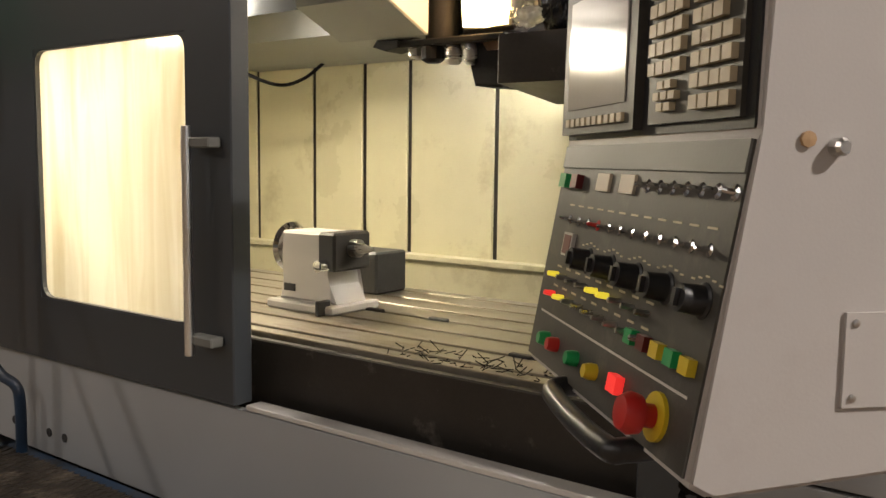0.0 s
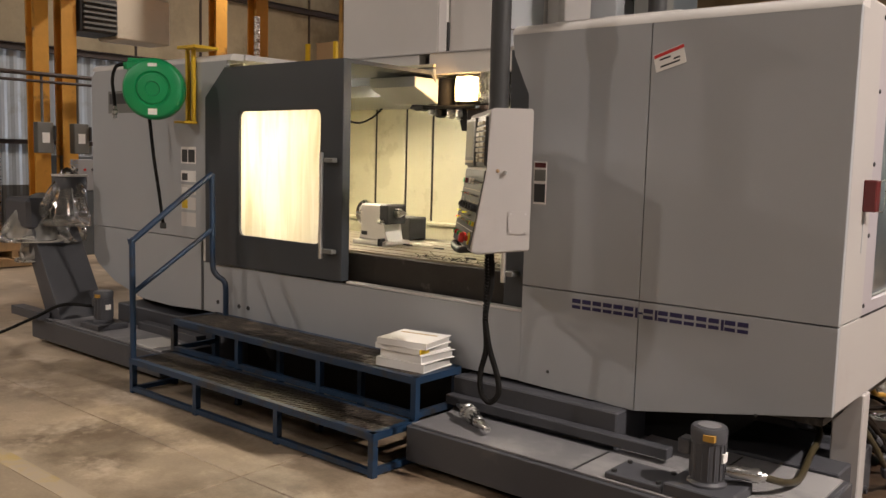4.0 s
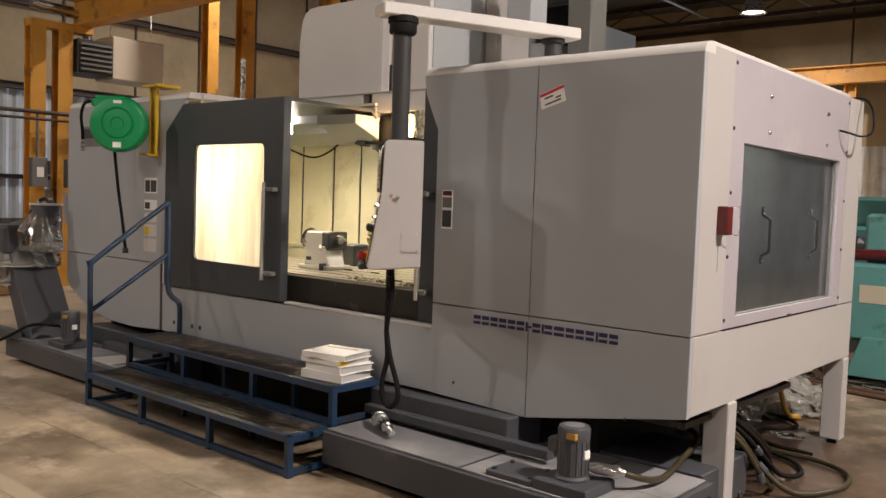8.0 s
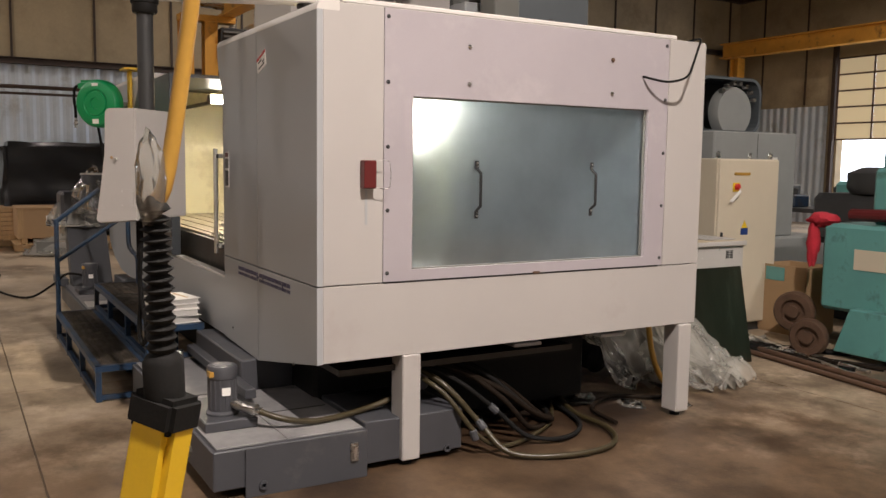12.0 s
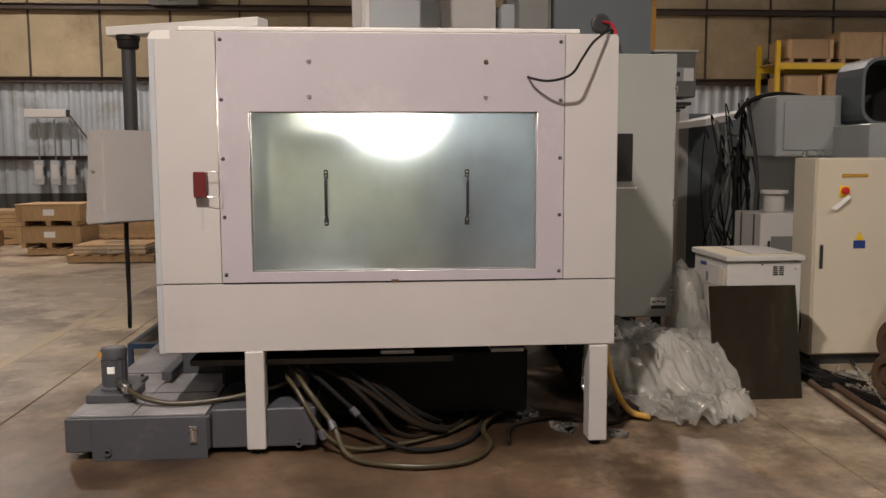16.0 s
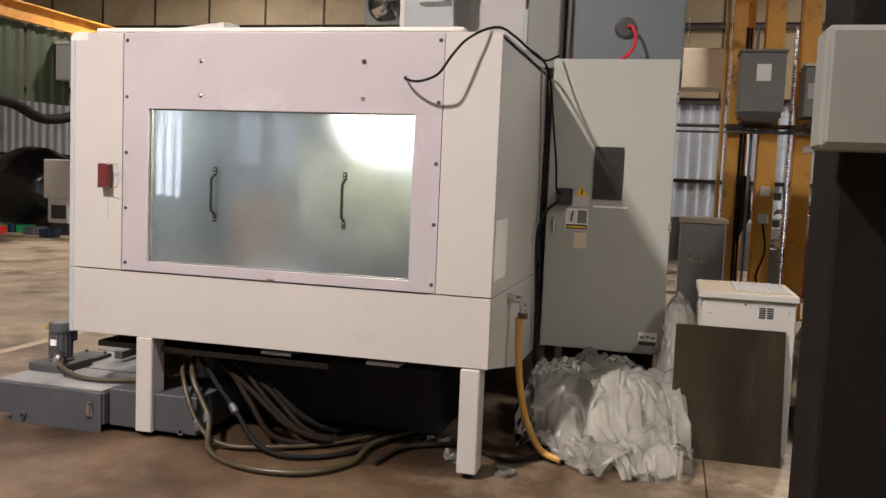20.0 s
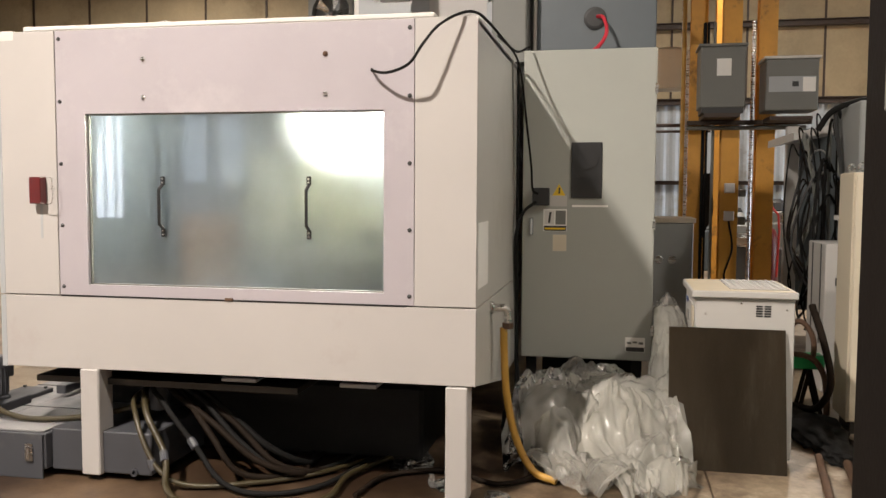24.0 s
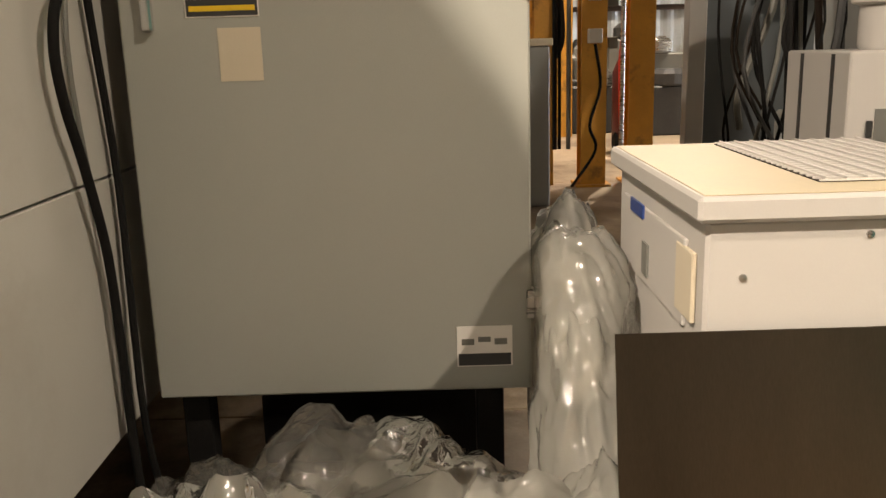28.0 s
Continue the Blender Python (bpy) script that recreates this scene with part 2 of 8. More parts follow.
def hazy_glass(name, tint, clear, haze, gloss, gloss_rough, blur, spread=0.0):
    """Scratched polycarbonate: part blurred see-through, part cloudy, part mirror."""
    m = bpy.data.materials.new(name)
    m.use_nodes = True
    n, l = m.node_tree.nodes, m.node_tree.links
    n.remove(n["Principled BSDF"])
    out = n["Material Output"]
    tc = n.new("ShaderNodeTexCoord")
    nz = n.new("ShaderNodeTexNoise")
    nz.inputs["Scale"].default_value, nz.inputs["Detail"].default_value = 2.2, 7
    l.new(tc.outputs["Object"], nz.inputs["Vector"])
    refr = n.new("ShaderNodeBsdfRefraction")
    refr.inputs["Color"].default_value = rgb(tint)
    refr.inputs["IOR"].default_value = 1.12
    refr.inputs["Roughness"].default_value = blur
    if spread:
        trans = n.new("ShaderNodeBsdfRefraction")
        trans.inputs["IOR"].default_value, trans.inputs["Roughness"].default_value = 1.20, spread
        trans.inputs["Color"].default_value = rgb(tint)
    else:
        trans = n.new("ShaderNodeBsdfTranslucent")
        trans.inputs["Color"].default_value = rgb([0.95 * c for c in tint])
    a = n.new("ShaderNodeMixShader")
    r = n.new("ShaderNodeMapRange")
    r.inputs[3].default_value, r.inputs[4].default_value = haze * 0.5, haze * 1.5
    l.new(nz.outputs["Fac"], r.inputs[0])
    l.new(r.outputs[0], a.inputs[0])
    l.new(refr.outputs[0], a.inputs[1])
    l.new(trans.outputs[0], a.inputs[2])
    if not spread:
        # dried coolant runs down the sheet
        run = n.new("ShaderNodeMapping")
        run.inputs["Scale"].default_value = (9, 9, 0.9)
        l.new(tc.outputs["Object"], run.inputs[0])
        rn = n.new("ShaderNodeTexNoise")
        rn.inputs["Scale"].default_value, rn.inputs["Detail"].default_value, rn.inputs["Distortion"].default_value = 1.6, 6, 0.6
        l.new(run.outputs[0], rn.inputs["Vector"])
        dirt = n.new("ShaderNodeMix")
        dirt.data_type = "RGBA"
        rr = n.new("ShaderNodeMapRange")
        rr.inputs[1].default_value, rr.inputs[2].default_value = 0.42, 0.72
        l.new(rn.outputs["Fac"], rr.inputs[0])
        l.new(rr.outputs[0], dirt.inputs["Factor"])
        dirt.inputs["A"].default_value = rgb(tint)
        dirt.inputs["B"].default_value = rgb([0.72 * tint[0], 0.66 * tint[1], 0.52 * tint[2]])
        l.new(dirt.outputs["Result"], trans.inputs["Color"])
    dif = n.new("ShaderNodeBsdfDiffuse")
    dif.inputs["Color"].default_value = rgb([0.55 * c for c in tint])
    b = n.new("ShaderNodeMixShader")
    b.inputs[0].default_value = 1 - clear
    l.new(a.outputs[0], b.inputs[1])
    l.new(dif.outputs[0], b.inputs[2])
    gl = n.new("ShaderNodeBsdfGlossy")
    gl.inputs["Roughness"].default_value = gloss_rough
    fr = n.new("ShaderNodeFresnel")
    fr.inputs["IOR"].default_value = 1.5
    ad = n.new("ShaderNodeMath")
    ad.inputs[1].default_value = gloss
    l.new(fr.outputs[0], ad.inputs[0])
    c = n.new("ShaderNodeMixShader")
    l.new(ad.outputs[0], c.inputs[0])
    l.new(b.outputs[0], c.inputs[1])
    l.new(gl.outputs[0], c.inputs[2])
    l.new(c.outputs[0], out.inputs[0])
    return m


M = {}
# second pool paints the shade under the machine, with some oil, into the floor
M["concrete"] = mat("concrete", (0.37, 0.292, 0.203), 0.46, 0, 0.34, 1.3, 0.2, 60, stain=(0.15, 0.108, 0.070), stain_scale=1.1, stain_at=0.54, stain2=(0.50, 0.41, 0.31), stain2_scale=2.6, stain2_at=0.575, rvar=0.2, pool=((2.2, 1.9, 0.0), 2.2, 4.5, (0.31, 0.25, 0.205)), oil_shade_pool=((0.1, 2.7, 0.0), 0.5, 2.0, (0.30, 0.26, 0.24)), per_object=0.05)
M["joint"] = mat("joint_filler", (0.15, 0.115, 0.08), 0.9, 0, 0.3, 8)
M["yellow_line"] = mat("worn_yellow_line", (0.48, 0.34, 0.09), 0.6, 0, 0.2, 6, stain=(0.40, 0.325, 0.235), stain_scale=3.0, stain_at=0.40)
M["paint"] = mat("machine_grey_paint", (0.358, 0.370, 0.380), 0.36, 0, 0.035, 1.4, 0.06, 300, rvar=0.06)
M["paint_white"] = mat("panel_white_paint", (0.425, 0.400, 0.380), 0.40, 0, 0.04, 1.8, 0.05, 260, stain=(0.395, 0.355, 0.335), stain_scale=2.4, stain_at=0.66, rvar=0.06)
M["paint_rear"] = mat("cream_grey_side_paint", (0.49, 0.475, 0.435), 0.40, 0, 0.05, 1.5, 0.05, 260, stain=(0.43, 0.41, 0.37), stain_scale=1.8, stain_at=0.6, rvar=0.06)
M["paint_cabinet"] = mat("green_grey_cabinet_paint", (0.335, 0.342, 0.308), 0.36, 0, 0.045, 1.4, 0.05, 260, stain=(0.33, 0.33, 0.30), stain_scale=1.6, stain_at=0.62, rvar=0.06)
M["paint_lilac"] = mat("lilac_grey_plate_paint", (0.375, 0.342, 0.362), 0.40, 0, 0.06, 1.8, 0.05, 260, stain=(0.43, 0.395, 0.41), stain_scale=2.0, stain_at=0.62, rvar=0.06)
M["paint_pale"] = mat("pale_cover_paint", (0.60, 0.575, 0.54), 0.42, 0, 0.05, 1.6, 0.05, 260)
M["door_dark"] = mat("charcoal_door_paint", (0.043, 0.049, 0.056), 0.38, 0, 0.08, 2.0, 0.08, 260, rvar=0.06)
M["tank"] = mat("tank_grey_paint", (0.056, 0.057, 0.064), 0.45, 0, 0.12, 3.0, 0.08, 200, stain=(0.10, 0.097, 0.095), stain_scale=3.5, stain_at=0.66)
M["tank_top"] = mat("dusty_tank_lid", (0.165, 0.16, 0.165), 0.5, 0, 0.2, 3.0, 0.1, 200, stain=(0.27, 0.26, 0.255), stain_scale=2.0, stain_at=0.53)
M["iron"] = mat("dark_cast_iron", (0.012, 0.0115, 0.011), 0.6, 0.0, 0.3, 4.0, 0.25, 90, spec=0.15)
M["scuffed"] = mat("scuffed_black_steel", (0.030, 0.026, 0.022), 0.42, 0.3, 0.3, 4.0, 0.15, 90, stain=(0.16, 0.14, 0.12), stain_scale=7.0, stain_at=0.66)
M["table"] = mat("machined_table_steel", (0.34, 0.31, 0.25), 0.38, 0.7, 0.15, 5.0, 0.12, 160, stain=(0.20, 0.16, 0.11), stain_scale=4, stain_at=0.56, stretch=(0.5, 2, 1))
M["inner"] = mat("cream_inner_panel", (0.64, 0.605, 0.43), 0.30, 0, 0.08, 2.0, 0.1, 140, stain=(0.45, 0.40, 0.26), stain_scale=2.2, stain_at=0.60)
M["steel"] = mat("brushed_steel", (0.55, 0.54, 0.52), 0.28, 1.0, 0.08, 8.0, 0.05, 200, stretch=(1, 1, 8))
M["bar"] = mat("satin_chrome", (0.85, 0.85, 0.84), 0.30, 1.0, 0.02, 3.0, rvar=0.03)
M["chrome"] = mat("chrome", (0.75, 0.75, 0.75), 0.12, 1.0, 0.03, 4.0, rvar=0.05)
M["stainless"] = mat("dull_stainless_sheet", (0.115, 0.092, 0.068), 0.30, 1.0, 0.24, 1.8, 0.05, 200, stain=(0.165, 0.135, 0.10), stain_scale=3.0, stain_at=0.62, stretch=(1, 2, 0.35), rvar=0.06)
M["blue"] = mat("blue_rail_paint", (0.010, 0.033, 0.074), 0.48, 0, 0.3, 4.0, 0.08, 160, stain=(0.030, 0.028, 0.026), stain_scale=5, stain_at=0.56)
M["grating"] = mat("worn_tread_steel", (0.045, 0.036, 0.028), 0.5, 0.3, 0.4, 3.0, 0.4, 90, stain=(0.15, 0.12, 0.09), stain_scale=9, stain_at=0.57)
M["black"] = mat("black_plastic", (0.016, 0.016, 0.017), 0.4, 0, 0.2, 6.0, 0.08, 200)
M["rubber"] = mat("black_rubber", (0.011, 0.0105, 0.010), 0.75, 0, 0.25, 6.0, 0.15, 120, spec=0.10)
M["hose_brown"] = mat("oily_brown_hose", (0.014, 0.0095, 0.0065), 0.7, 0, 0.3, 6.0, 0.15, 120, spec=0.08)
M["hose_yellow"] = mat("yellow_air_hose", (0.42, 0.23, 0.035), 0.45, 0, 0.15, 6.0)
M["hose_olive"] = mat("olive_clear_hose", (0.042, 0.032, 0.014), 0.4, 0, 0.25, 6.0)
M["green"] = mat("green_reel_plastic", (0.0, 0.27, 0.085), 0.38, 0, 0.06, 3.0, 0.03, 200, coat=0.2)
M["yellow"] = mat("yellow_paint", (0.62, 0.39, 0.012), 0.45, 0, 0.10, 4.0, 0.06, 160)
M["orange"] = mat("orange_steel_paint", (0.62, 0.30, 0.040), 0.5, 0, 0.2, 2.0, 0.12, 90, stain=(0.10, 0.05, 0.02), stain_scale=3.0, stain_at=0.62)
M["brown_steel"] = mat("brown_primed_steel", (0.045, 0.027, 0.018), 0.6, 0, 0.25, 3.0, 0.1, 90)
M["post_black"] = mat("dark_brown_column_paint", (0.008, 0.006, 0.005), 0.7, 0, 0.2, 3.0, 0.2, 60, spec=0.08, stain=(0.022, 0.016, 0.012), stain_scale=6, stain_at=0.68)
M["wall_panel"] = mat("tan_insulated_wall", (0.36, 0.285, 0.175), 0.75, 0, 0.22, 0.8, 0.3, 20, stain=(0.22, 0.165, 0.095), stain_scale=0.5, stain_at=0.58)
M["corrugated"] = mat("galvanised_sheet", (0.43, 0.47, 0.50), 0.42, 0.35, 0.15, 1.0, 0.1, 60, stain=(0.30, 0.29, 0.26), stain_scale=1.2, stain_at=0.6)
M["corrugated_dark"] = mat("dark_lower_sheet", (0.060, 0.058, 0.052), 0.5, 0.2, 0.2, 1.0, 0.1, 60)
M["roof"] = mat("dark_roof_deck", (0.055, 0.048, 0.040), 0.8, 0, 0.2, 1.0, 0.1, 30)
M["wood"] = mat("raw_pine", (0.42, 0.27, 0.13), 0.65, 0, 0.2, 6.0, 0.2, 60, stretch=(1, 6, 1), per_object=0.12)
M["carton"] = mat("cardboard", (0.36, 0.23, 0.12), 0.8, 0, 0.1, 3.0, 0.1, 100, per_object=0.08)
M["paper"] = mat("white_paper", (0.80, 0.78, 0.74), 0.6, 0, 0.03, 4.0)
M["cream"] = mat("cream_cabinet_paint", (0.58, 0.51, 0.39), 0.45, 0, 0.06, 1.6, 0.05, 260, stain=(0.47, 0.40, 0.29), stain_scale=1.6, stain_at=0.62)
M["chiller"] = mat("chiller_white_paint", (0.47, 0.45, 0.425), 0.4, 0, 0.04, 2.0, 0.05, 260)
M["teal"] = mat("teal_machine_paint", (0.11, 0.30, 0.28), 0.45, 0, 0.15, 2.0, 0.08, 160, stain=(0.05, 0.11, 0.10), stain_scale=4, stain_at=0.62)
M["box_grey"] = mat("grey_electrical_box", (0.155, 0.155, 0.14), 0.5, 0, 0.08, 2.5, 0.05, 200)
M["grey_machine"] = mat("grey_machine_casting", (0.30, 0.31, 0.30), 0.45, 0, 0.1, 2.0, 0.08, 160)
M["red"] = mat("red_plastic", (0.50, 0.02, 0.015), 0.4, 0, 0.08, 4.0)
M["dark_red"] = mat("dark_red_paint", (0.11, 0.012, 0.012), 0.4, 0, 0.15, 4.0)
M["button_green"] = mat("green_button", (0.01, 0.32, 0.09), 0.35)
M["button_yellow"] = mat("yellow_button", (0.65, 0.48, 0.02), 0.35)
M["keys"] = mat("beige_keys", (0.50, 0.42, 0.28), 0.45, 0, 0.1, 8)
M["panel_face"] = mat("grey_control_face", (0.060, 0.057, 0.050), 0.46, 0.2, 0.16, 4.0, 0.05, 200, stain=(0.11, 0.10, 0.085), stain_scale=14, stain_at=0.62)
M["screen"] = mat("pale_dead_screen", (0.55, 0.54, 0.50), 0.12, 0, 0.05, 3, rvar=0.05)
M["navy"] = mat("navy_lettering", (0.02, 0.017, 0.075), 0.4, 0, 0.05, 4)
M["ink"] = mat("black_ink", (0.03, 0.03, 0.03), 0.5, 0, 0.05, 4)
M["label_warn"] = mat("yellow_warning_label", (0.75, 0.50, 0.02), 0.45, 0, 0.05, 4)
M["blue_sign"] = mat("blue_sign", (0.02, 0.05, 0.20), 0.45, 0, 0.05, 4)
M["cloth_red"] = mat("red_rag", (0.45, 0.02, 0.035), 0.9, 0, 0.25, 8, 0.3, 60)
M["rust"] = mat("rusty_iron", (0.10, 0.055, 0.032), 0.75, 0.2, 0.3, 6, 0.3, 60)
M["clutter_dark"] = mat("dark_shop_steel", (0.045, 0.045, 0.045), 0.5, 0.3, 0.3, 3, 0.15, 60, per_object=0.3)
M["gas_blue"] = mat("blue_grey_enclosure", (0.10, 0.115, 0.125), 0.45, 0, 0.08, 2)
M["wrap"] = film_plastic("crumpled_plastic_film", (0.97, 0.94, 0.86), 0.68, 0.13)
M["wrap_clear"] = film_plastic("clear_plastic_film", (0.88, 0.86, 0.80), 0.84, 0.12)
M["black_film"] = mat("black_plastic_film", (0.008, 0.008, 0.009), 0.22, 0, 0.2, 4, 0.4, 14)
M["pane_end"] = hazy_glass("tinted_polycarbonate", (0.80, 0.905, 1.0), 0.95, 0.54, 0.12, 0.035, 0.10, 0.62)
M["pane_door"] = hazy_glass("cloudy_polycarbonate", (0.80, 0.775, 0.67), 0.96, 0.80, 0.02, 0.25, 0.5)
M["lamp_glow"] = glow("lamp_lens", (1.0, 0.72, 0.30), 14)
M["lamp_white"] = glow("white_lamp_lens", (1.0, 0.92, 0.72), 70)
M["lamp_end"] = glow("bright_lamp_lens", (1.0, 0.95, 0.78), 240)
M["bay_glow"] = glow("high_bay_lens", (1.0, 0.88, 0.70), 40)
M["daylight"] = glow("daylight_outside", (0.86, 0.93, 1.0), 4.0)
M["skylight_sheet"] = glow("translucent_sheet", (0.66, 0.78, 0.92), 0.5)
# door panels are no lamp; emission stands for daylight on their skin
M["door_skin"] = glow("door_skin_sun_glow", (0.72, 0.60, 0.36), 0.45)
M["led_yellow"] = glow("lit_yellow_led", (1.0, 0.8, 0.05), 0.8)
M["led_red"] = glow("lit_red_led", (1.0, 0.04, 0.03), 0.8)


# ------------------------------------------------------------------ mesh helpers
ORIGIN = {}


def mesh_of(name, bm, material, smooth=False):
    # smooth: True keeps hard corners, 2 rounds everything
    me = bpy.data.meshes.new(name)
    bmesh.ops.recalc_face_normals(bm, faces=bm.faces)
    if smooth:
        for f in bm.faces:
            f.smooth = True
        for e in bm.edges:
            if smooth is True and len(e.link_faces) == 2 and e.calc_face_angle(0) > 0.7:
                e.smooth = False
    bm.to_mesh(me)
    bm.free()
    me.materials.append(material)
    return me


def thing(name, place, label, category, group="", kind=""):
    ob = new(name)
    ob.empty_display_size = 0.1
    ob.location = place
    ORIGIN[ob] = Vector(place)
    return tagged(ob, label, category, group, kind)


def part(name, bm, material, parent, label="", smooth=False):
    at = ORIGIN[parent]
    bmesh.ops.translate(bm, verts=bm.verts, vec=-at)
    ob = new(name, mesh_of(name, bm, material, smooth))
    ob.parent = parent
    ORIGIN[ob] = at
    return tagged(ob, label)


def solo(name, bm, material, label, category, group="", kind="", smooth=False):
    lo = Vector((min(v.co.x for v in bm.verts), min(v.co.y for v in bm.verts), min(v.co.z for v in bm.verts)))
    hi = Vector((max(v.co.x for v in bm.verts), max(v.co.y for v in bm.verts), lo.z))
    at = (lo + hi) / 2
    bmesh.ops.translate(bm, verts=bm.verts, vec=-at)
    ob = new(name, mesh_of(name, bm, material, smooth))
    ob.location = at
    ORIGIN[ob] = at
    return tagged(ob, label, category, group, kind)


def box(x0, x1, y0, y1, z0, z1, bev=0.0, seg=1, bm=None):
    bm = bm or bmesh.new()
    m = Matrix.Translation(((x0 + x1) / 2, (y0 + y1) / 2, (z0 + z1) / 2)) @ Matrix.Diagonal((x1 - x0, y1 - y0, z1 - z0, 1))
    got = bmesh.ops.create_cube(bm, size=1, matrix=m)
    if bev:
        edges = list({e for v in got["verts"] for e in v.link_edges})
        bmesh.ops.bevel(bm, geom=edges, offset=bev, segments=seg, affect="EDGES", clamp_overlap=True)
    return bm


def axis_point(axis, u, v, w):
    return {"x": (w, u, v), "y": (u, w, v), "z": (u, v, w)}[axis]


def prism(pts, axis, a, b, bev=0.0, bm=None):
    """A flat outline pushed from a to b along an axis; its points lie in the two other axes."""
    bm = bm or bmesh.new()
    one = [bm.verts.new(axis_point(axis, u, v, a)) for u, v in pts]
    two = [bm.verts.new(axis_point(axis, u, v, b)) for u, v in pts]
    faces = [bm.faces.new(one), bm.faces.new(two)]
    for i in range(len(pts)):
        j = (i + 1) % len(pts)
        faces.append(bm.faces.new((one[i], one[j], two[j], two[i])))
    if bev:
        edges = list({e for f in faces[:2] for e in f.edges})
        bmesh.ops.bevel(bm, geom=edges, offset=bev, segments=1, affect="EDGES", clamp_overlap=True)
    return bm


def rrect(cu, cv, w, h, r, n=4):
    pts = []
    for k, (su, sv) in enumerate(((1, 1), (-1, 1), (-1, -1), (1, -1))):
        for i in range(n + 1):
            a = math.pi / 2 * (k + i / n)
            pts.append((cu + su * (w / 2 - r) + r * math.cos(a), cv + sv * (h / 2 - r) + r * math.sin(a)))
    return pts


def ring(outer, inner, axis, a, b, bm=None):
    """A plate with a hole: two outlines of as many points each, pushed from a to b."""
    bm = bm or bmesh.new()
    n = len(outer)
    o1 = [bm.verts.new(axis_point(axis, u, v, a)) for u, v in outer]
    o2 = [bm.verts.new(axis_point(axis, u, v, b)) for u, v in outer]
    i1 = [bm.verts.new(axis_point(axis, u, v, a)) for u, v in inner]
    i2 = [bm.verts.new(axis_point(axis, u, v, b)) for u, v in inner]
    for i in range(n):
        j = (i + 1) % n
        for q in ((o1[i], o1[j], i1[j], i1[i]), (o2[i], o2[j], i2[j], i2[i]), (o1[i], o1[j], o2[j], o2[i]), (i1[i], i1[j], i2[j], i2[i])):
            bm.faces.new(q)
    return bm


def frame_of(d):
    d = Vector(d).normalized()
    a = d.cross(Vector((0, 0, 1)) if abs(d.z) < 0.9 else Vector((1, 0, 0))).normalized()
    return a, d.cross(a).normalized(), d


def lathe(profile, base, axis=(0, 0, 1), n=20, bm=None):
    """A turned shape: rows of radius and height along an axis from base."""
    bm = bm or bmesh.new()
    a, b, d = frame_of(axis)
    base = Vector(base)
    rows = []
    for r, h in profile:
        if r <= 1e-5:
            rows.append([bm.verts.new(base + d * h)])
        else:
            rows.append([bm.verts.new(base + d * h + (a * math.cos(t) + b * math.sin(t)) * r) for t in [2 * math.pi * i / n for i in range(n)]])
    for p, q in zip(rows, rows[1:]):
        for i in range(n):
            j = (i + 1) % n
            if len(p) == 1 and len(q) == 1:
                continue
            if len(p) == 1:
                bm.faces.new((p[0], q[i], q[j]))
            elif len(q) == 1:
                bm.faces.new((p[i], p[j], q[0]))
            else:
                bm.faces.new((p[i], p[j], q[j], q[i]))
    for row, at in ((rows[0], 0), (rows[-1], -1)):
        if len(row) > 1:
            bm.faces.new(row)
    return bm


def rod(a, b, r, n=10, bm=None):
    a, b = Vector(a), Vector(b)
    return lathe([(r, 0), (r, (b - a).length)], a, b - a, n, bm)


def smooth_path(pts, res=5):
    pts = [Vector(p) for p in pts]
    if len(pts) < 3:
        return pts
    q = [pts[0] * 2 - pts[1]] + pts + [pts[-1] * 2 - pts[-2]]
    out = []
    for i in range(1, len(q) - 2):
        for k in range(res):
            t = k / res
            p0, p1, p2, p3 = q[i - 1:i + 3]
            out.append(0.5 * (2 * p1 + (p2 - p0) * t + (2 * p0 - 5 * p1 + 4 * p2 - p3) * t * t + (3 * p1 - p0 - 3 * p2 + p3) * t ** 3))
    return out + [pts[-1]]


def tube(pts, r, n=8, res=5, bm=None):
    bm = bm or bmesh.new()
    path = smooth_path(pts, res)
    a = None
    rows = []
    for i, p in enumerate(path):
        d = (path[min(i + 1, len(path) - 1)] - path[max(i - 1, 0)]).normalized()
        if a is None:
            a = frame_of(d)[0]
        a = (a - d * a.dot(d)).normalized()
        b = d.cross(a)
        rows.append([bm.verts.new(p + (a * math.cos(t) + b * math.sin(t)) * r) for t in [2 * math.pi * k / n for k in range(n)]])
    for p, q in zip(rows, rows[1:]):
        for i in range(n):
            j = (i + 1) % n
            bm.faces.new((p[i], p[j], q[j], q[i]))
    bm.faces.new(rows[0])
    bm.faces.new(rows[-1])
    return bm


def beam_h(a, b, w, h, t, up=(0, 0, 1), bm=None):
    """A wide-flange steel section from a to b."""
    bm = bm or bmesh.new()
    a, b = Vector(a), Vector(b)
    d = (b - a).normalized()
    s = d.cross(Vector(up)).normalized()
    u = s.cross(d).normalized()
    out = [(-w / 2, -h / 2), (w / 2, -h / 2), (w / 2, -h / 2 + t), (t / 2, -h / 2 + t), (t / 2, h / 2 - t), (w / 2, h / 2 - t),
           (w / 2, h / 2), (-w / 2, h / 2), (-w / 2, h / 2 - t), (-t / 2, h / 2 - t), (-t / 2, -h / 2 + t), (-w / 2, -h / 2 + t)]
    one = [bm.verts.new(a + s * p + u * q) for p, q in out]
    two = [bm.verts.new(b + s * p + u * q) for p, q in out]
    bm.faces.new(one)
    bm.faces.new(two)
    for i in range(12):
        j = (i + 1) % 12
        bm.faces.new((one[i], one[j], two[j], two[i]))
    return bm


